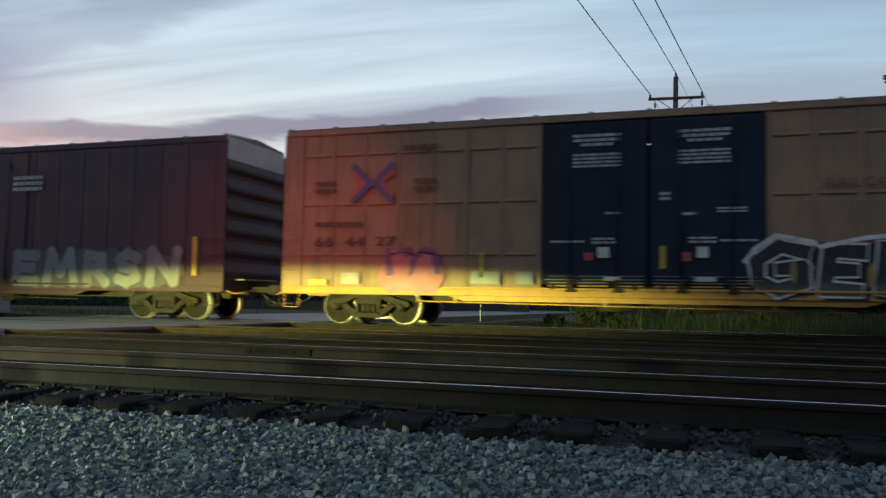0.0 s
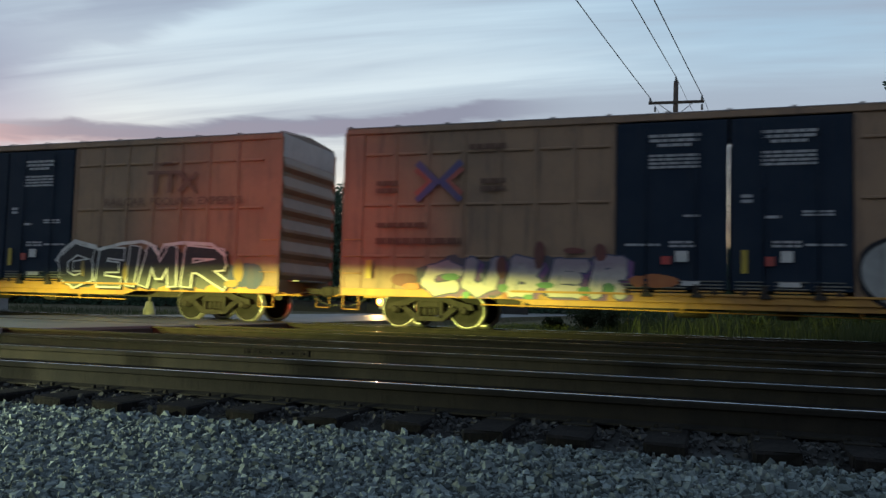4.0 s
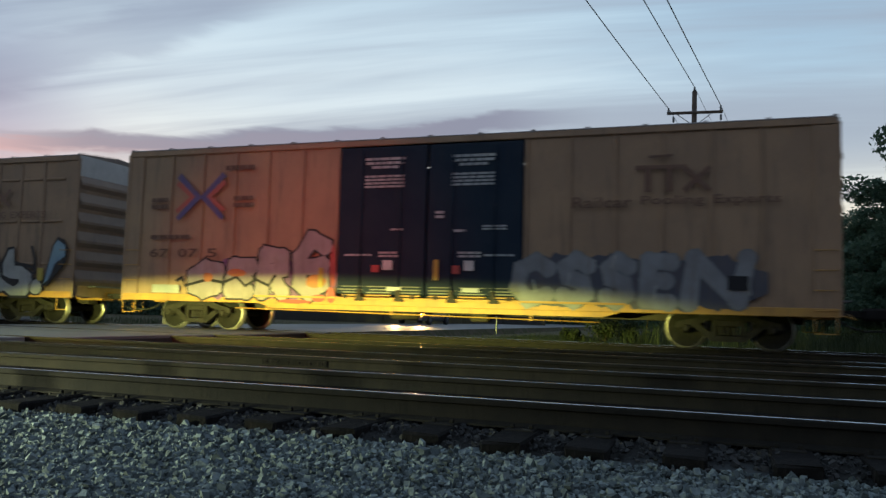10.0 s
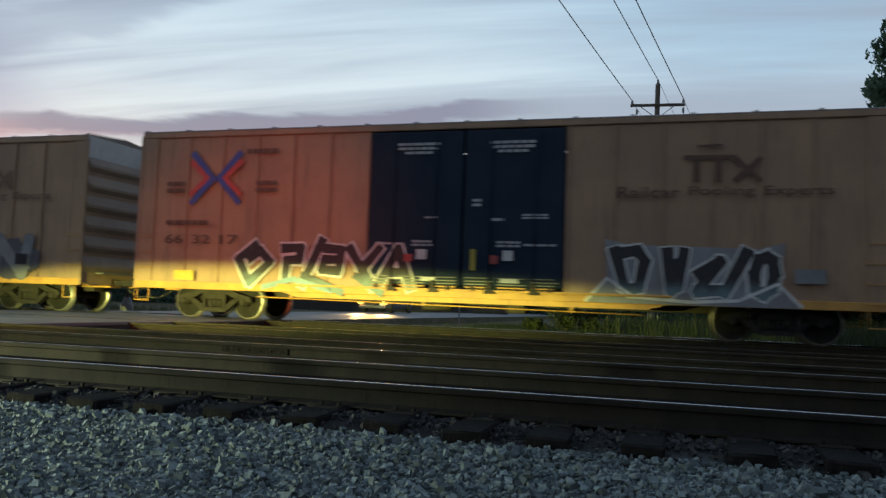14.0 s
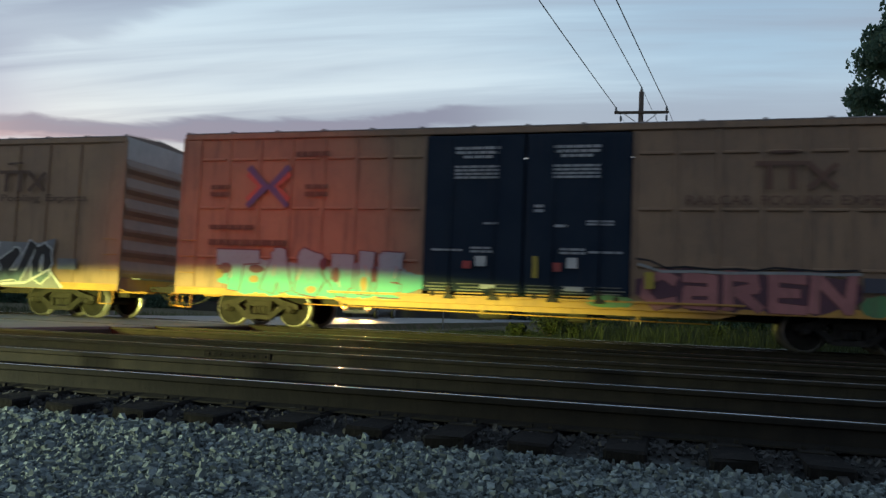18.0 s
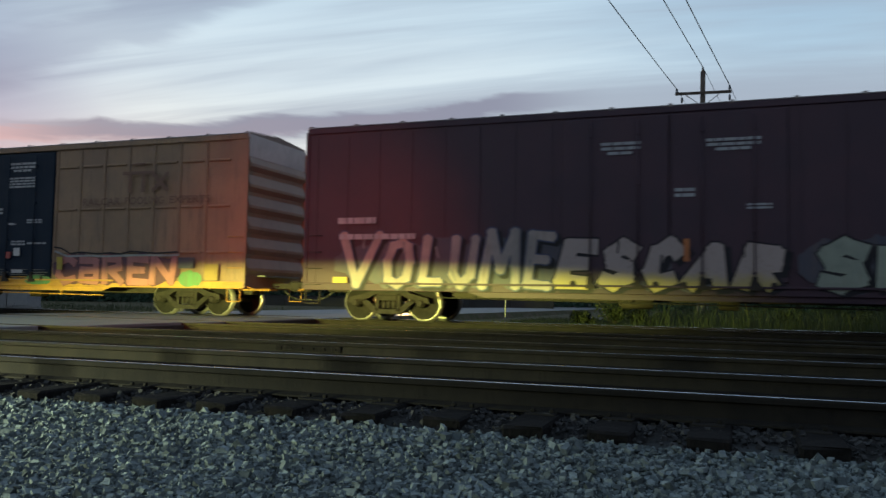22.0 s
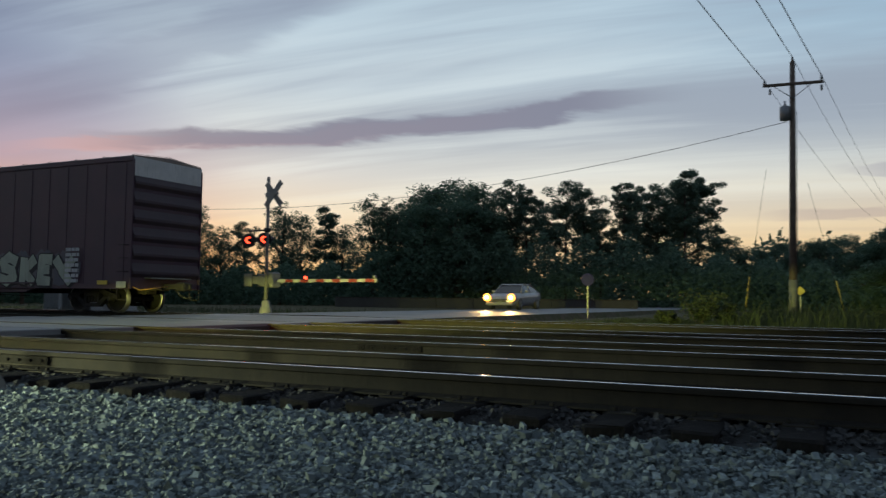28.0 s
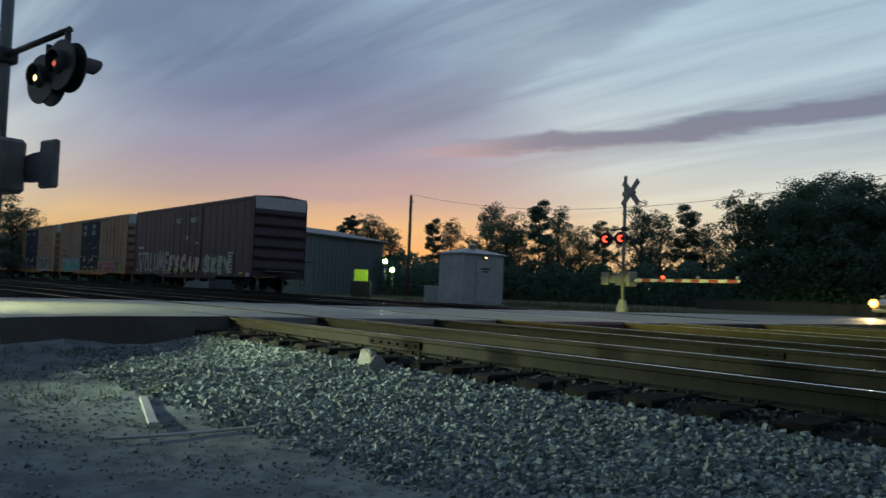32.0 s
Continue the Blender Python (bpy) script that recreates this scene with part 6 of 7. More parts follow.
def door_marks(car):
    two = car.name != CARS[4].name
    for x in (-1.70, 0.64):
        text_block(car, x, x + 1.10, 4.18, 4.50, 3, 0.35)
        if two:
            text_block(car, x, x + 1.08, 3.70, 4.05, 4)
    text_block(car, 0.24, 0.46, 2.90, 3.12, 2)
    text_block(car, 1.45, 2.05, 2.62, 2.76, 2)
    text_block(car, -0.95, -0.62, 2.62, 2.70, 1)
    text_block(car, 0.72, 1.02, 2.56, 2.66, 1)
    text_block(car, -2.2, -1.45, 1.98, 2.06, 1)
    text_block(car, 1.5, 2.25, 1.98, 2.06, 1)
    patches(car, [(-1.12, -0.86, 1.66, 1.90, "white", "small white placard"), (1.02, 1.26, 1.66, 1.90, "white", "small white placard"),
                  (-1.42, -1.22, 1.60, 1.78, "g_red", "small red placard"), (0.72, 0.90, 1.58, 1.78, "g_red", "small red placard"),
                  (-0.98, -0.62, 1.14, 1.24, "white", "pale handle plate"), (0.98, 1.40, 1.14, 1.24, "white", "pale handle plate"),
                  (0.24, 0.36, 1.42, 1.92, "yellow", "yellow reflector strip")])
    text_block(car, -1.25, -0.72, 1.95, 2.12, 2)
    text_block(car, 0.85, 1.42, 1.95, 2.12, 2)


def mark_train():
    c0, c1, c2, c3, c4, c5, c6 = CARS
    # dark red car at the head
    cloud_patch(c0, "thin grey sprayed ground", 1.6, 8.0, 0.80, 2.0, "g_dim", 30)
    piece(c0, "washed-out grey letters along the foot of the car", [("E", 1.9, 3.1, 0.80, 2.0), ("M", 3.1, 4.5, 0.80, 2.05), ("R", 4.5, 5.6, 0.80, 1.95), ("S", 5.6, 6.7, 0.80, 2.0), ("N", 6.7, 8.0, 0.80, 2.05)], "g_grey", "g_dim", 0.16, seed=31)
    patches(c0, [(8.3, 8.44, 1.2, 2.25, "yellow", "yellow reflector strip")])
    text_block(c0, 1.9, 3.0, 3.6, 4.1, 3)
    # first buff car
    standard_marks(c1, "66 44 27", True, (-7.27, -6.16, 3.08, 4.0))
    cloud_patch(c1, "pink sprayed tag", -6.5, -4.8, 0.75, 1.85, "g_pink", 5)
    lettering(c1, "tag", "purple sprayed scrawl", "m", -6.3, -4.9, 1.25, 1.9, "g_purple", SKIN - 0.004, bold=-0.01, wobble=0.1)
    cloud_patch(c1, "dark sprayed ground of a graffiti piece", 1.95, 7.7, 0.78, 2.0, "g_night", 6)
    piece(c1, "black graffiti letters with a white outline", [("G", 1.95, 3.42, 0.78, 2.10), ("E", 3.34, 4.42, 0.78, 2.02), ("I", 4.36, 4.95, 0.78, 2.10), ("M", 4.88, 6.22, 0.78, 2.06), ("R", 6.14, 7.85, 0.78, 2.03)],
          "g_night", "g_bright", 0.15, 0.05, 0.10, False, "g_black", seed=7)
    drawn_line(c1, "white sprayed upper contour", "g_bright", [(1.98, 1.55), (2.2, 1.85), (2.62, 2.14), (3.36, 1.98), (3.46, 1.88), (4.28, 2.06), (4.92, 2.12), (5.25, 2.04), (5.5, 1.74), (5.68, 2.02), (6.3, 2.08), (7.2, 2.04), (7.66, 1.72)], 0.045)
    daubs(c1, "orange_daub", "orange sprayed dash", "g_ochre", ((2.95, 1.36, 0.07, 0.24), (4.42, 1.28, 0.07, 0.28), (8.05, 1.35, 0.16, 0.30), (7.85, 1.0, 0.22, 0.10)), 17)
    cloud_patch(c1, "dark blue sprayed patch", 7.5, 8.8, 0.85, 1.6, "g_navy", 8)
    patches(c1, [(-7.5, -7.0, 1.02, 1.30, "g_white", "pale notice plate"), (-4.1, -3.4, 1.05, 1.34, "g_white", "pale notice plate"), (-3.0, -2.6, 1.05, 1.34, "g_white", "pale notice plate"),
                 (-8.4, -7.9, 0.98, 1.12, "yellow", "yellow label"), (-3.9, -3.78, 1.2, 1.8, "yellow", "yellow reflector strip")])
    # second buff car
    standard_marks(c2, "", True, (-7.22, -6.10, 3.12, 4.04))
    cloud_patch(c2, "dim blue sprayed ground", -7.2, -2.0, 0.77, 1.80, "g_dim", 15)
    piece(c2, "cream and lilac graffiti letters with green touches", [("C", -7.1, -6.0, 0.77, 1.70), ("U", -6.1, -5.0, 0.77, 1.78), ("B", -5.0, -4.0, 0.77, 1.82), ("E", -4.0, -3.0, 0.77, 1.78), ("R", -3.05, -2.05, 0.77, 1.86)],
          "g_cream", "g_navy", 0.155, 0.035, 0.14, True, "g_purple", "g_white", 19)
    daubs(c2, "green_daub", "green sprayed blot", "g_green", ((-6.3, 1.26, 0.22, 0.09), (-5.0, 1.02, 0.12, 0.10), (-5.9, 0.84, 0.10, 0.08), (-4.0, 1.10, 0.22, 0.07), (-3.1, 0.98, 0.15, 0.11), (-2.55, 1.05, 0.14, 0.12), (-4.4, 0.82, 0.12, 0.06)), 21)
    daubs(c2, "red_daub", "dark red sprayed blot", "g_maroon", ((-5.05, 1.50, 0.13, 0.26), (-4.15, 1.80, 0.12, 0.34), (-3.35, 1.90, 0.25, 0.07), (-2.75, 1.86, 0.14, 0.20), (-7.5, 1.18, 0.34, 0.16)), 27)
    daubs(c2, "orange_daub", "orange sprayed blot", "g_orange", ((-4.95, 0.84, 0.07, 0.08), (-3.1, 0.82, 0.10, 0.05), (-7.3, 1.02, 0.22, 0.08)), 33)
    cloud_patch(c2, "orange sprayed flash", -2.1, -1.05, 1.08, 1.40, "g_orange", 16, SKIN - 0.02)
    fat = "fat white bubble letter with a dark outline"
    fats = [(blob(3.38, 1.50, 0.84, 0.68, 2, 2.2), [[(3.30, 1.42), (3.42, 1.62), (3.80, 1.62), (4.02, 1.52), (3.96, 1.40), (3.72, 1.36), (3.50, 1.30)]]),
            ([(4.06, 2.14), (4.86, 2.16), (4.90, 1.70), (4.68, 1.62), (4.70, 1.28), (5.10, 1.22), (5.06, 0.82), (4.14, 0.82), (4.20, 1.25), (4.24, 1.62), (4.06, 1.66)], []),
            (blob(5.78, 1.44, 0.68, 0.62, 5, 2.1), [[(5.68, 1.34), (5.70, 1.58), (5.90, 1.62), (5.92, 1.38)]]),
            ([(6.32, 0.80), (6.32, 1.28), (6.55, 1.42), (6.52, 1.75), (6.72, 2.16), (6.92, 2.20), (6.97, 1.76), (7.30, 1.66), (7.66, 1.45), (7.74, 1.1), (7.5, 0.80), (6.9, 0.79), (6.62, 0.95)],
             [[(6.45, 1.44), (6.85, 1.30), (7.2, 1.28), (7.2, 1.17), (7.0, 1.06), (6.75, 1.15), (6.5, 1.3)]])]
    drawn_line(c2, "black sprayed edge", "g_black", [(7.62, 2.28), (7.76, 1.9), (7.78, 1.45)], 0.05)
    drawn_line(c2, "black sprayed edge", "g_black", [(7.0, 1.74), (7.35, 1.72), (7.7, 1.64)], 0.05)
    y = PAINT
    for shape, holes in fats:
        cx, cz = sum(p[0] for p in shape) / len(shape), sum(p[1] for p in shape) / len(shape)
        edge = [(x + 0.075 * (1 if x > cx else -1) * min(1, abs(x - cx) * 4), z + 0.075 * (1 if z > cz else -1) * min(1, abs(z - cz) * 4)) for x, z in shape]
        ob = part("graffiti_letter", flat_mesh("graffiti_letter", [edge], M["g_black"], y), None, c2, fat)
        part("fill", flat_mesh("fill", [shape], M["g_white"], y - 0.003), None, ob)
        for hole in holes:
            part("counter", flat_mesh("counter", [hole], M["g_black"], y - 0.006), None, ob)
        y -= 0.004
    ob = part("graffiti_dot", flat_mesh("graffiti_dot", [blob(7.88, 1.06, 0.26, 0.28, 3, 2.0)], M["g_black"], SKIN - 0.002), None, c2, "white painted dot with a dark edge")
    part("fill", flat_mesh("fill", [blob(7.88, 1.06, 0.21, 0.23, 3, 2.0)], M["g_white"], SKIN - 0.006), None, ob)
    leaf = [(8.12, 1.10), (8.30, 1.10), (8.95, 1.75), (9.02, 2.20), (8.88, 2.45), (8.62, 2.56), (8.42, 2.30)]
    ob = part("painted_leaf", flat_mesh("painted_leaf", [leaf], M["g_black"], SKIN - 0.006), None, c2, "pale painted leaf with a dark edge")
    part("fill", flat_mesh("fill", [[(8.18, 1.16), (8.36, 1.30), (8.55, 1.75), (8.92, 1.98), (8.90, 2.30), (8.62, 2.46), (8.46, 2.26)]], M["g_cyan"], SKIN - 0.010), None, ob)
    patches(c2, [(7.95, 8.15, 1.25, 1.62, "yellow", "yellow reflector strip"), (-8.5, -8.36, 1.2, 1.65, "yellow", "yellow reflector strip")])
    # third buff car
    standard_marks(c3, "67 07 5", False, (-7.41, -5.92, 3.02, 4.23))
    cloud_patch(c3, "plum sprayed ground", -7.0, -2.4, 0.80, 2.0, "g_purple", 25)
    piece(c3, "swollen blush-grey letters with black edges", [("G", -7.1, -5.72, 0.78, 1.96), ("E", -5.86, -4.74, 0.78, 2.04), ("R", -4.90, -3.66, 0.78, 2.32), ("G", -3.82, -2.50, 0.78, 2.72)],
          "g_blush", "g_black", 0.225, 0.05, 0.10, True, None, "g_white", 23)
    drawn_line(c3, "black sprayed scrawl across the letters", "g_black", [(-7.35, 1.30), (-7.15, 1.42), (-7.05, 1.18), (-6.3, 1.36), (-5.8, 1.28), (-5.4, 1.44), (-5.1, 1.20), (-4.8, 1.38), (-4.4, 1.22), (-4.2, 1.5)], 0.04)
    daubs(c3, "red_daub", "red sprayed blot", "g_red", ((-2.52, 1.75, 0.09, 0.55), (-2.9, 0.92, 0.2, 0.10), (-3.6, 0.82, 0.5, 0.05), (-2.55, 1.0, 0.12, 0.2)), 35)
    daubs(c3, "orange_daub", "orange sprayed blot", "g_orange", ((-6.3, 1.42, 0.16, 0.12), (-5.4, 1.55, 0.3, 0.10), (-3.0, 1.35, 0.28, 0.18)), 37)
    cloud_patch(c3, "dim blue-grey sprayed ground", 2.1, 7.8, 0.79, 2.15, "g_dim", 26)
    piece(c3, "washed-out grey and white letters with dark gaps", [("C", 2.1, 3.25, 0.79, 2.12), ("S", 3.2, 4.2, 0.79, 2.16), ("S", 4.2, 5.1, 0.79, 2.14), ("E", 5.05, 6.0, 0.79, 2.16), ("N", 6.0, 7.6, 0.79, 2.2)],
          "g_pale", "g_grey", 0.17, 0.04, 0.05, True, None, "g_white", 29)
    patches(c3, [(-8.1, -7.2, 0.98, 1.2, "g_white", "pale notice plate"), (7.0, 7.4, 1.3, 1.6, "g_black", "dark plate"), (-2.9, -2.78, 1.2, 1.7, "yellow", "yellow reflector strip")])
    # fourth buff car
    standard_marks(c4, "66 32 17", False, (-7.55, -6.06, 3.02, 4.39), fade=False)
    piece(c4, "angular black and slate graffiti letters edged in white", [("H", -6.2, -4.92, 0.77, 2.14), ("Z", -4.95, -4.05, 0.95, 2.08), ("/", -4.30, -3.50, 0.77, 2.28), ("a", -3.80, -2.92, 1.12, 2.10), ("Y", -3.12, -1.95, 0.77, 2.10), ("A", -2.25, -1.02, 0.77, 2.08)],
          "g_slate", "g_bright", 0.125, 0.055, 0.10, False, None, None, 43)
    drawn_line(c4, "pale sprayed foot stroke", "g_cyan", [(-5.3, 0.86), (-4.4, 1.10), (-3.3, 0.82)], 0.07)
    drawn_line(c4, "slate sprayed diagonal", "g_slate", [(-4.2, 1.22), (-3.0, 0.78)], 0.09)
    drawn_line(c4, "slate sprayed diagonal", "g_slate", [(-2.75, 1.25), (-1.95, 0.78)], 0.09)
    ob = part("sprayed_ground", stroke_mesh("sprayed_ground", [[(2.95, 0.77), (7.45, 0.77), (7.02, 1.30), (7.12, 2.16), (6.6, 2.02), (3.9, 2.08), (3.36, 2.20), (3.42, 1.34)]], "g_pale", PAINT), None, c4, "pale blue-grey sprayed ground")
    piece(c4, "angular black graffiti letters on a pale ground", [("D", 3.36, 4.42, 0.86, 2.14), ("n", 4.48, 5.26, 0.90, 2.14), ("z", 5.18, 6.0, 0.86, 1.94), ("/", 5.75, 6.52, 0.84, 2.14), ("O", 6.30, 7.10, 0.86, 2.04)],
          "g_slate", "g_bright", 0.14, 0.045, 0.06, False, None, None, 41)
    drawn_line(c4, "white sprayed contour of the ground", "g_bright", [(2.95, 0.79), (3.42, 1.32), (4.0, 0.92), (5.2, 0.84), (6.2, 0.90), (6.98, 1.28), (7.45, 0.80)], 0.035)
    patches(c4, [(7.3, 7.9, 1.3, 1.6, "g_grey", "pale notice plate"), (-7.9, -7.3, 1.0, 1.25, "yellow", "yellow label")])
    # fifth buff car
    standard_marks(c5, "", True, (-7.21, -6.07, 3.07, 4.07))
    cloud_patch(c5, "teal sprayed ground", -7.95, -2.4, 0.77, 1.75, "g_lilac", 45)
    piece(c5, "square pale blue and teal graffiti letters with dark tops", [("T", -8.15, -6.68, 0.78, 2.04), ("A", -6.72, -5.78, 0.78, 2.06), ("B", -5.82, -4.88, 0.78, 2.03), ("U", -4.86, -4.12, 0.78, 2.0), ("I", -4.20, -3.56, 0.78, 2.08), ("E", -3.64, -2.82, 0.78, 2.03)],
          "g_lilac", "g_plum", 0.20, 0.035, 0.04, False, None, "g_white", 47)
    daubs(c5, "orange_daub", "orange sprayed dot", "g_ochre", ((-6.9, 1.20, 0.13, 0.10), (-5.3, 0.98, 0.14, 0.09), (-3.9, 1.16, 0.10, 0.18), (-7.9, 1.32, 0.12, 0.12), (-3.0, 0.94, 0.12, 0.06)), 51)
    daubs(c5, "plum_daub", "dark plum sprayed blot", "g_plum", ((-7.75, 1.46, 0.20, 0.14), (-6.85, 1.46, 0.22, 0.10), (-5.0, 1.62, 0.10, 0.16), (-4.65, 1.36, 0.10, 0.2), (-3.65, 1.4, 0.08, 0.2)), 57)
    cloud_patch(c5, "green sprayed patch", 1.5, 2.5, 0.79, 1.10, "g_green", 48, SKIN - 0.02)
    cloud_patch(c5, "dark plum sprayed ground", 2.55, 7.1, 0.77, 1.78, "g_plum", 46)
    piece(c5, "dull rose graffiti letters on a plum ground", [("C", 2.6, 3.5, 0.77, 1.72), ("a", 3.45, 4.35, 0.77, 1.70), ("R", 4.3, 5.25, 0.77, 1.72), ("E", 5.2, 6.12, 0.77, 1.72), ("N", 6.05, 7.08, 0.77, 1.74)],
          "g_rose", "g_maroon", 0.115, 0.015, 0.0, False, None, None, 49)
    drawn_line(c5, "black wavy sprayed line over the letters", "g_black", [(2.55, 1.92), (2.85, 1.88), (3.2, 1.72), (3.6, 1.76), (4.2, 1.71), (4.7, 1.74), (5.05, 1.70), (5.4, 1.78), (5.9, 1.75), (6.3, 1.72), (7.05, 1.76)], 0.022)
    drawn_line(c5, "pale sprayed line over the letters", "g_white", [(2.6, 1.80), (3.1, 1.64), (3.9, 1.66), (4.5, 1.64), (5.2, 1.66), (5.9, 1.67), (6.7, 1.66), (7.1, 1.68)], 0.03)
    cloud_patch(c5, "pale green sprayed patch", 7.08, 7.85, 0.78, 1.26, "g_green", 49)
    patches(c5, [(2.75, 2.95, 1.25, 1.62, "yellow", "yellow reflector strip"), (7.12, 7.62, 1.30, 1.60, "g_dim", "dark notice plate"), (7.98, 8.42, 0.98, 1.42, "g_ochre", "ochre sheet pasted on the side")])
    # dark red car at the tail
    text_block(c6, -1.52, -0.63, 3.88, 4.21, 3, 0.35)
    text_block(c6, 0.77, 1.89, 3.88, 4.19, 3, 0.35)
    text_block(c6, 0.11, 0.53, 2.88, 3.12, 2)
    text_block(c6, 1.6, 2.1, 2.6, 2.75, 2)
    text_block(c6, -8.22, -7.15, 2.36, 2.61, 1)
    text_block(c6, -8.17, -6.07, 1.97, 2.19, 1)
    cloud_patch(c6, "blue-grey sprayed ground", -8.3, 2.4, 0.80, 2.15, "g_dim", 55)
    piece(c6, "tall slender bone-white letters with dark gaps", [("V", -8.25, -6.95, 0.78, 2.30), ("O", -7.0, -6.05, 0.78, 2.12), ("L", -6.05, -5.25, 0.78, 2.20), ("U", -5.25, -4.38, 0.78, 2.18), ("M", -4.42, -3.30, 0.78, 2.34), ("E", -3.36, -2.55, 0.78, 2.30)],
          "g_sand", "g_navy", 0.115, 0.035, 0.12, True, "g_black", "g_grey", 53)
    piece(c6, "bone-white and gold graffiti letters with dark outlines", [("E", -2.6, -1.55, 0.78, 2.12), ("S", -1.6, -0.6, 0.78, 2.08), ("C", -0.62, 0.35, 0.78, 2.10), ("A", 0.30, 1.40, 0.78, 1.98), ("R", 1.30, 2.42, 0.78, 1.95)],
          "g_bone", "g_black", 0.185, 0.045, 0.24, False, "g_black", "g_black", 54)
    cloud_patch(c6, "dark blue sprayed ground", 2.6, 7.0, 0.80, 2.1, "g_dim", 56)
    piece(c6, "pale green-grey graffiti letters with black edges", [("S", 2.85, 4.05, 0.78, 2.06), ("K", 3.95, 4.95, 0.78, 1.94), ("E", 4.85, 5.75, 0.78, 2.0), ("Y", 5.60, 6.80, 0.78, 1.92)],
          "g_mint", "g_black", 0.185, 0.045, 0.08, False, "g_black", None, 64)
    text_block(c6, 6.3, 6.95, 0.9, 2.1, 7)
    patches(c6, [(7.86, 8.31, 0.90, 1.03, "yellow", "yellow label"), (8.72, 9.14, 0.80, 1.0, "g_white", "white label"), (0.3, 0.42, 1.5, 2.0, "g_orange", "orange reflector strip"),
                 (-8.3, -7.9, 0.95, 1.1, "yellow", "yellow label")])


mark_train()


# ---- plants ----
def leaf_mesh(name, centres, per, spread, size, mat, seed, flat=0.7):
    """Many small leaf quads in clumps round the given centres."""
    rng = np.random.default_rng(seed)
    c = np.repeat(np.asarray(centres, float), per, 0)
    n = len(c)
    d = rng.normal(0, 1, (n, 3))
    d /= np.linalg.norm(d, axis=1)[:, None]
    p = c[:, :3] + d * (spread * c[:, 3] * rng.uniform(0.15, 1.0, n) ** 0.5)[:, None] * np.array([1, 1, flat])
    u = rng.normal(0, 1, (n, 3))
    u /= np.linalg.norm(u, axis=1)[:, None]
    w = np.cross(u, rng.normal(0, 1, (n, 3)))
    w /= np.linalg.norm(w, axis=1)[:, None]
    s = size * rng.uniform(0.5, 1.3, n)[:, None]
    q = np.stack([p - u * s, p + w * s * 0.55, p + u * s, p - w * s * 0.55], 1)
    me = raw_mesh(name, q.reshape(-1, 3), np.arange(4 * n).reshape(-1, 4), mat)
    return me


def broad_tree(seed, h, width, leaf, per=26, low=0.18):
    """Trunk, limbs and a crown of leaf clumps; returns meshes of trunk and crown."""
    rng = random.Random(seed)
    bm = bmesh.new()
    top = Vector((rng.uniform(-0.4, 0.4), rng.uniform(-0.4, 0.4), h * 0.8))
    tube(bm, (0, 0, -0.5), top * 0.5, 0.02 * h, 0.013 * h, n=8)
    tube(bm, top * 0.5, top, 0.013 * h, 0.004 * h, n=6)
    centres = []
    for i in range(26):
        f = low + (1 - low) * (i + rng.random()) / 26
        a = i * 2.4 + rng.uniform(-0.5, 0.5)
        r = width * (math.sin(math.pi * min(1, 0.12 + 0.86 * f)) ** 0.7) * rng.uniform(0.55, 1.05)
        tip = Vector((r * math.cos(a), r * math.sin(a), f * h * rng.uniform(0.94, 1.02)))
        root = top * min(0.95, max(0.15, (f - 0.16)))
        tube(bm, root, tip * 0.98, 0.006 * h, 0.0015 * h, n=5)
        for j in range(4):
            b = root.lerp(tip, rng.uniform(0.45, 1.0)) + Vector([rng.uniform(-1, 1) * 0.11 * width * 2 for _ in range(3)])
            centres.append((*b, 0.9 * rng.uniform(0.6, 1.25)))
    trunk = mesh_from("trunk", bm, M["bark"])
    return trunk, leaf_mesh("crown", centres, per, width * 0.30, leaf, M["leaf"], seed)


def pine_tree(seed, h, width, leaf, per=30, bare=0.5):
    rng = random.Random(seed)
    bm = bmesh.new()
    lean = Vector((rng.uniform(-0.3, 0.3), rng.uniform(-0.3, 0.3), h * 0.97))
    tube(bm, (0, 0, -0.5), lean, 0.014 * h, 0.003 * h, n=8)
    centres = []
    for i in range(30):
        f = bare + (0.99 - bare) * (i + rng.random()) / 30
        a = i * 2.4 + rng.uniform(-0.6, 0.6)
        r = width * (1.0 - 0.62 * ((f - bare) / (1 - bare)) ** 1.6) * rng.uniform(0.35, 1.1)
        root = lean * (f - 0.03)
        tip = root + Vector((r * math.cos(a), r * math.sin(a), 0.35 * r + rng.uniform(-0.3, 0.7)))
        tube(bm, root, tip, 0.0035 * h, 0.001 * h, n=4)
        for j in range(3):
            b = root.lerp(tip, rng.uniform(0.5, 1.05)) + Vector((rng.uniform(-0.3, 0.3), rng.uniform(-0.3, 0.3), rng.uniform(0.0, 0.35)))
            centres.append((*b, rng.uniform(0.6, 1.2)))
    trunk = mesh_from("trunk", bm, M["bark"])
    return trunk, leaf_mesh("crown", centres, per, width * 0.25, leaf, M["needle"], seed, 0.62)


KINDS = {}
for i in range(4):
    KINDS["broad", i] = broad_tree(20 + i, 10.0, 3.1 + 0.4 * (i % 2), 0.10, 165)
    KINDS["pine", i] = pine_tree(40 + i, 10.0, 2.0 + 0.3 * (i % 2), 0.085, 130, 0.42 + 0.06 * (i % 3))
for i in range(4):
    KINDS["thin", i] = broad_tree(80 + i, 10.0, 2.6 + 0.3 * (i % 2), 0.095, 85, 0.30)
for i in range(2):
    KINDS["near", i] = broad_tree(60 + i, 10.0, 2.9, 0.10, 300, 0.04)


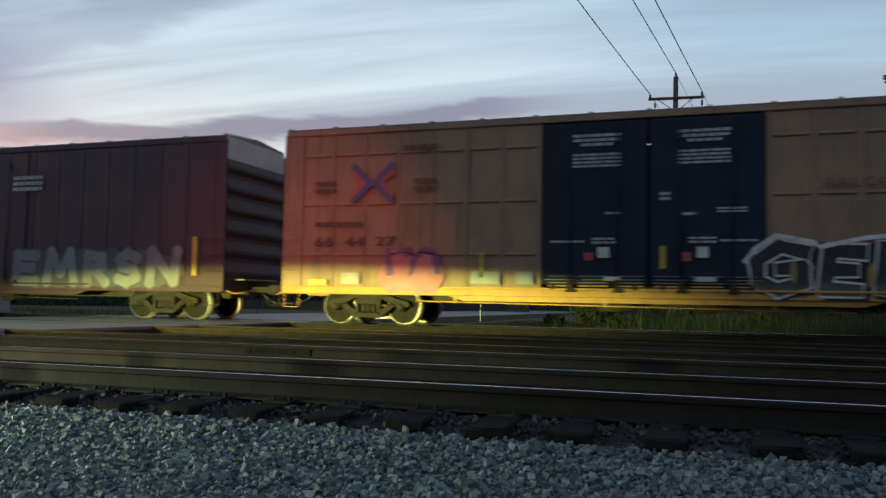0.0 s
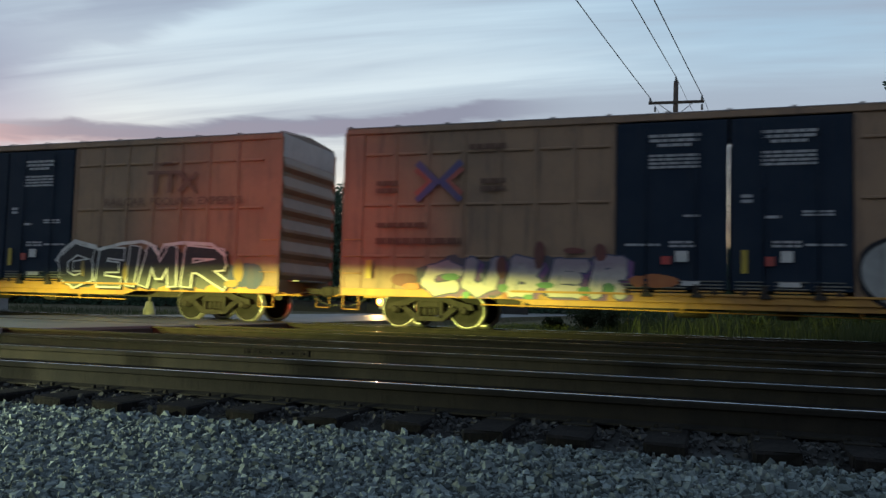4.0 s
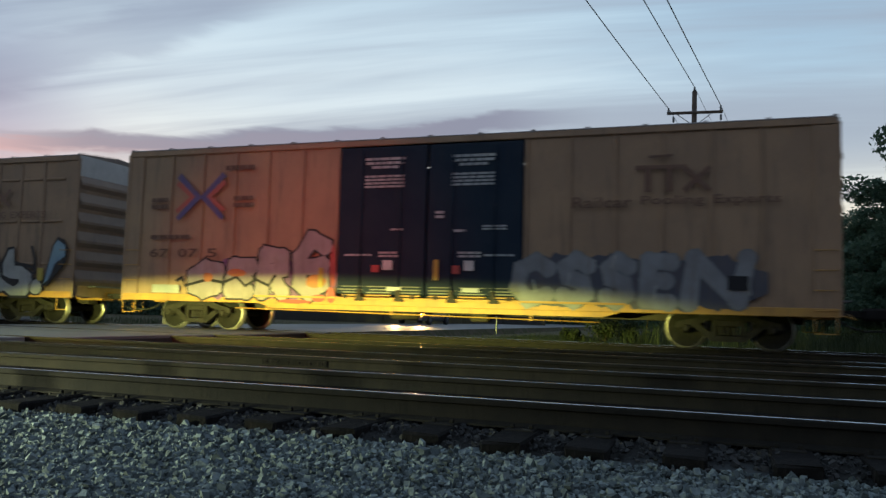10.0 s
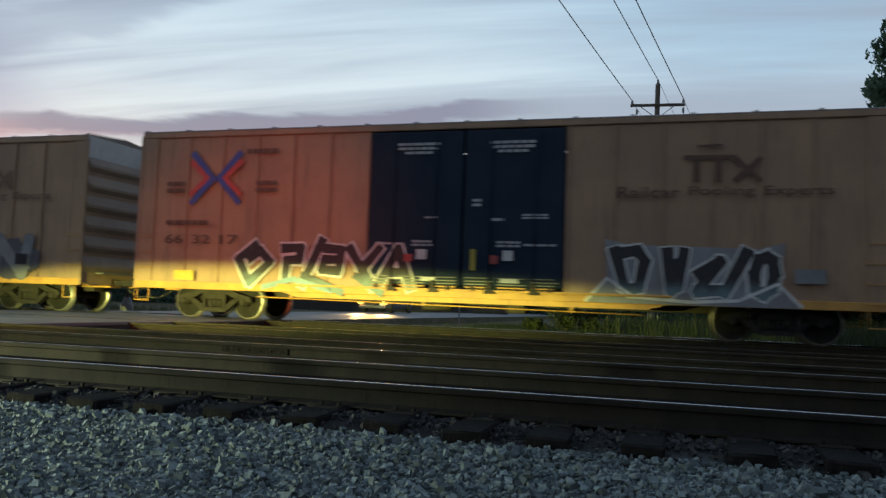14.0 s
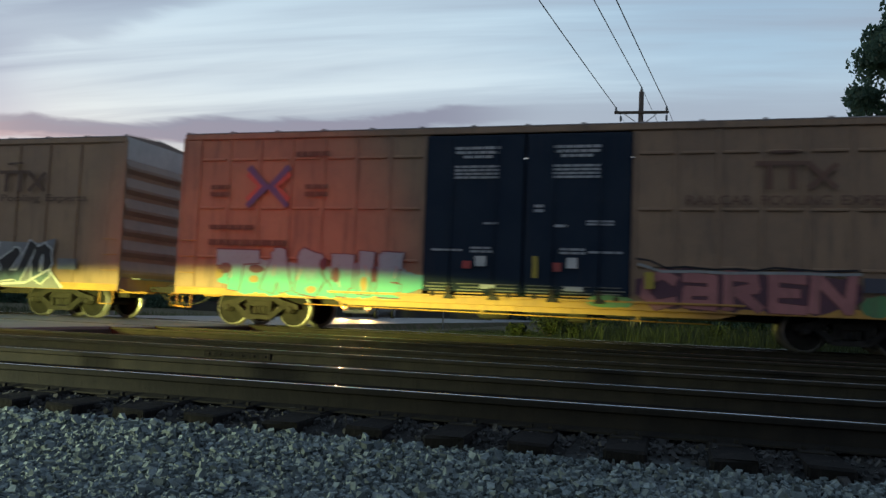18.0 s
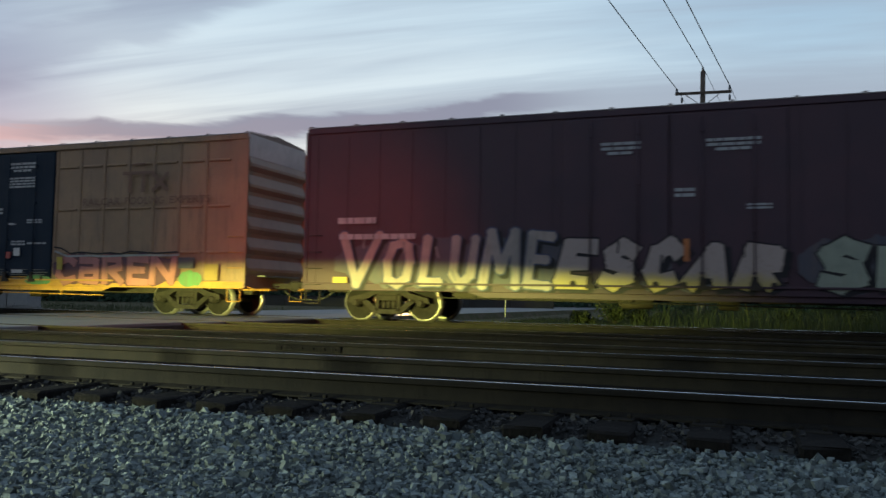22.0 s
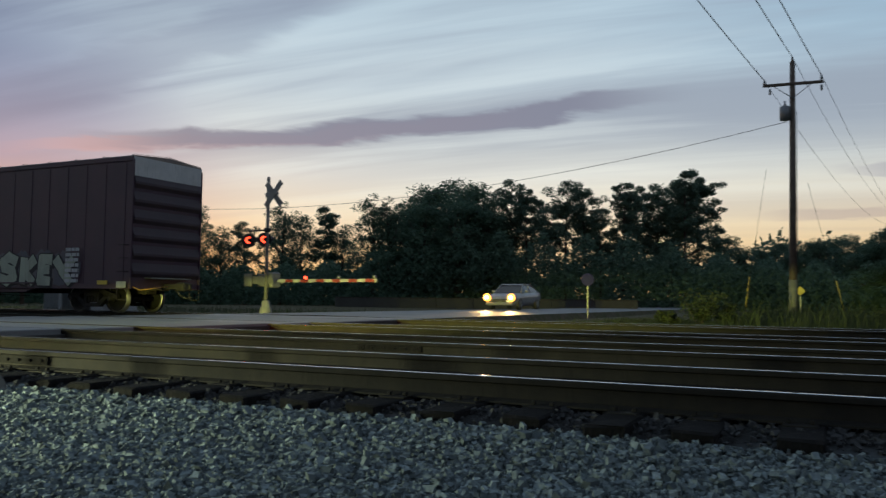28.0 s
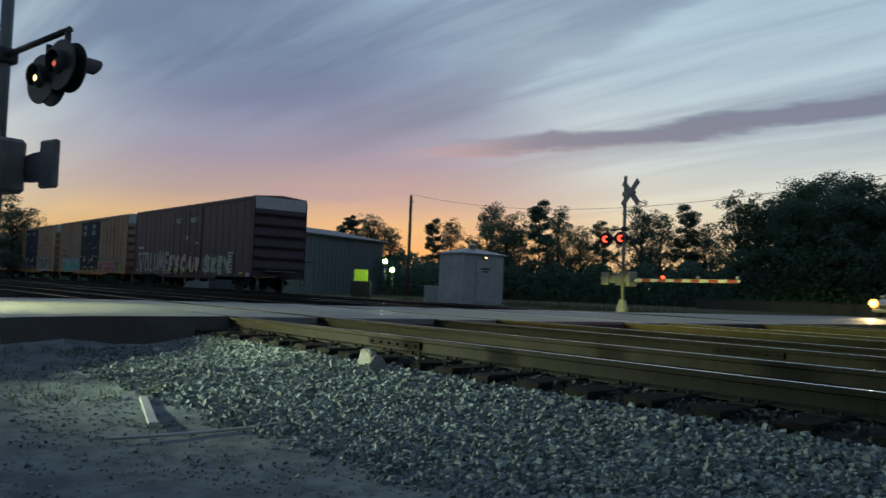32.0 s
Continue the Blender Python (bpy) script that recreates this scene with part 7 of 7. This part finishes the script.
def plant_tree(kind, i, bearing, reach, height, label, spin=0.0, wide=1.0):
    a = radians(bearing)
    x, y = -reach * math.sin(a), reach * math.cos(a)
    t = thing("tree", label, "tree", pose(x, y, -0.5, 0, 0, spin), "trees beyond the tracks")
    s = height / 10.0
    for name, me in zip(("trunk", "crown"), KINDS[kind, i]):
        ob = part(name, me, None, t, "", Matrix.Diagonal((s * wide, s * wide, s, 1)))
    return t


def plant_trees():
    rng = random.Random(8)
    dark = "tall broad-leaved tree, dark against the dusk sky"
    pine = "tall pine with a tufted crown, dark against the sky"
    tops = [(41.0, 4.7, "thin"), (39.4, 4.6, "pine"), (36.9, 6.3, "thin"), (35.6, 5.9, "thin"), (34.0, 6.0, "pine"), (32.8, 5.0, "thin"),
            (30.6, 7.0, "thin"), (29.4, 6.8, "thin"), (28.0, 7.4, "broad"), (26.8, 7.8, "broad"), (25.4, 8.2, "broad"), (23.8, 8.1, "broad"),
            (22.6, 7.3, "broad"), (21.0, 7.7, "pine"), (19.8, 7.5, "pine"), (18.6, 6.3, "pine"), (17.1, 7.7, "pine"), (15.6, 7.1, "pine"),
            (14.6, 6.1, "pine"), (13.2, 7.7, "pine"), (12.1, 7.2, "pine"), (10.9, 7.3, "pine"), (9.0, 8.5, "pine"), (8.3, 8.0, "pine"), (9.9, 7.2, "broad"),
            (78.5, 4.4, "broad"), (57.3, 4.7, "pine"), (55.7, 5.0, "thin"), (54.4, 4.3, "thin"), (51.3, 4.7, "pine"), (50.1, 4.9, "thin"),
            (47.3, 6.2, "thin"), (45.9, 5.3, "broad"), (43.8, 6.2, "pine"), (42.6, 5.9, "thin"), (24.6, 7.0, "broad"), (27.4, 6.6, "broad"), (22.0, 6.4, "broad"), (6.6, 4.4, "broad"), (5.4, 3.7, "broad"), (4.2, 3.6, "thin"), (3.2, 3.9, "broad"), (2.0, 3.7, "broad"), (0.9, 4.0, "broad"), (-0.3, 4.2, "broad"), (-1.4, 4.1, "broad"), (-2.4, 4.4, "broad")]
    for b, e, kind in tops:
        reach = rng.uniform(84, 98) if b < 50 else rng.uniform(96, 108)
        h = reach * math.tan(radians(e)) + 1.05
        plant_tree(kind, rng.randrange(4), b, reach, h * 1.02, pine if kind == "pine" else dark, rng.uniform(0, 360), rng.uniform(0.9, 1.15) * (1.1 if kind == "broad" else 1.0))
    side = "leafy green tree at the edge of the wood beside the track"
    for b, e, reach in ((-2.6, 4.0, 64), (-3.8, 4.8, 62), (-5.0, 6.0, 60), (-6.2, 6.5, 58), (-7.4, 7.0, 57), (-8.6, 7.4, 55), (-9.8, 8.2, 53), (-11.2, 9.4, 52), (-12.4, 11.5, 50), (-14.5, 21.6, 47),
                        (-16.4, 23.5, 46), (-18.5, 22.5, 45), (-20.5, 21.0, 46), (-23.0, 15.0, 45), (-22.0, 14.0, 46), (-25.0, 12.0, 48)):
        h = reach * math.tan(radians(e)) + 1.0
        plant_tree("near", rng.randrange(2), b, reach, h, side, rng.uniform(0, 360), rng.uniform(0.75, 0.95) if h > 14 else rng.uniform(1.2, 1.6))


plant_trees()


def woods():
    rng = np.random.default_rng(9)
    # understorey below the tall trees, and a far belt all round
    n = 150000
    b = np.radians(rng.uniform(-6, 74, n))
    r = rng.uniform(80, 100, n)
    lim = np.interp(np.degrees(b), [0, 8, 12, 20, 27, 30, 36, 48, 60, 76], [4.6, 6.0, 7.6, 7.8, 8.2, 5.0, 4.4, 3.8, 3.8, 4.0]) * (0.85 + 0.15 * np.sin(np.degrees(b) * 2.1))
    z = rng.uniform(0, 1, n) ** 0.9 * lim - 0.5
    me = leaf_mesh("understorey", np.stack([-r * np.sin(b), r * np.cos(b), z, np.ones(n)], -1), 1, 0.4, 0.19, M["leaf"], 91)
    ob = new("understorey", me)
    tagged(ob, "dense dark undergrowth below the trees", "undergrowth", kind="stuff")
    # behind the camera this belt is unseen, added to block the low sky
    n = 150000
    b = rng.uniform(0, 2 * np.pi, n)
    r = rng.uniform(118, 150, n)
    bd = np.degrees(b)
    lim = 8.6 + 1.3 * np.sin(bd * 0.61) + 1.0 * np.sin(bd * 1.9 + 1) + 0.7 * np.sin(bd * 4.7) + 0.5 * np.sin(bd * 11.3)
    low_west = np.interp(bd, [0, 10, 22, 75, 90, 100, 340, 360], [1.0, 0.95, 0.62, 0.62, 0.8, 1, 1, 1])
    lim = lim * low_west
    z = rng.uniform(0, 1, n) ** 0.8 * lim - 0.6
    me = leaf_mesh("far_woods", np.stack([-r * np.sin(b), r * np.cos(b), z, np.ones(n)], -1), 1, 0.5, 0.45, M["leaf"], 92)
    ob = new("far_woods", me)
    tagged(ob, "distant belt of dark woods along the horizon", "woods", kind="stuff")


woods()


def grass(name, label, count, area, height, seed, mat="grass"):
    rng = np.random.default_rng(seed)
    x, y = rng.uniform(area[0], area[1], count), rng.uniform(area[2], area[3], count)
    h = height * rng.lognormal(0, 0.35, count)
    z = ground_height(x, y) - 0.02
    a = rng.uniform(0, 6.283, count)
    w = 0.006 + 0.012 * h
    lean = rng.normal(0, 0.28, (count, 2)) * h[:, None]
    p = np.stack([x, y, z], -1)
    u = np.stack([np.cos(a) * w, np.sin(a) * w, 0 * a], -1)
    mid = p + np.stack([lean[:, 0] * 0.35, lean[:, 1] * 0.35, h * 0.6], -1)
    tip = p + np.stack([lean[:, 0], lean[:, 1], h], -1)
    v = np.stack([p - u, p + u, mid + u * 0.7, mid - u * 0.7, tip], 1).reshape(-1, 3)
    base = 5 * np.arange(count)
    faces = [(i, i + 1, i + 2, i + 3) for i in base.tolist()] + [(i + 3, i + 2, i + 4) for i in base.tolist()]
    ob = new(name, raw_mesh(name, v, faces, M[mat]))
    tagged(ob, label, "grass", kind="stuff")


grass("verge_grass", "rough tall grass on the verge beyond the tracks", 24000, (-3.2, 22, 26.0, 44), 0.46, 21)
grass("verge_grass", "low patchy grass between the road and the verge", 9000, (-8.2, -2.8, 24.2, 36), 0.13, 26)
grass("verge_grass", "short grass along the far edge of the track bed", 12000, (-8.6, 14, 22.5, 24.5), 0.10, 22)
grass("verge_grass", "grass beside the road beyond the signal", 6000, (-45, -19.2, 23.5, 40), 0.22, 23)
grass("dry_weeds", "dry weeds beside the crossing", 500, (-10.4, -7.0, 1.2, 3.6), 0.07, 24)


def bushes():
    rng = random.Random(4)
    for x, y, s in ((-4.0, 27.6, 1.05), (-3.1, 28.0, 0.72), (1.5, 30, 0.6), (4.0, 31, 0.7), (-4.9, 27.2, 0.45)):
        b = thing("bush", "low pale-green bush on the grassy verge", "bush", pose(x, y, -0.36), "bushes on the verge")
        bm = bmesh.new()
        cs = []
        for i in range(14):
            a, r = rng.uniform(0, 6.28), s * rng.uniform(0.1, 0.9)
            tip = Vector((r * math.cos(a), r * math.sin(a), s * rng.uniform(0.5, 1.15)))
            tube(bm, (0, 0, -0.05), tip, 0.014, 0.004, n=5)
            cs.append((*(tip * 0.9), 1.0))
            cs.append((*(tip * 0.55), 1.0))
        part("stems", bm, M["bark"], b)
        part("leaves", leaf_mesh("leaves", cs, 60, s * 0.33, 0.055, M["grass"], rng.randrange(999)), None, b)


bushes()


# ---- what moves ----
def train_x(t):
    return -30.694 - 4.6425 * t + 0.0063 * t * t / 2 - 0.0004 * t ** 3 / 6


def motions():
    y, k, z = RAIL7
    turn = math.degrees(math.atan(k))
    for i, car in enumerate(CARS):
        rows = []
        for t in np.linspace(0, 32, 17):
            x = train_x(t) + i * PITCH + CAR_LEN / 2
            rows.append((float(t), pose(x, y + GAUGE / 2 + k * (x + 8), z, 0, 0, turn)))
        walk(car, rows)
    for ws, x in WHEELSETS:
        rows = []
        for n in range(0, 241):
            t = n * 4 / 30
            a = math.degrees((train_x(t) - train_x(0)) / 0.462)
            rows.append((t, pose(x, 0, 0.462) @ pose(0, 0, 0, 0, a % 360, 0)))
        walk(ws, rows)


motions()
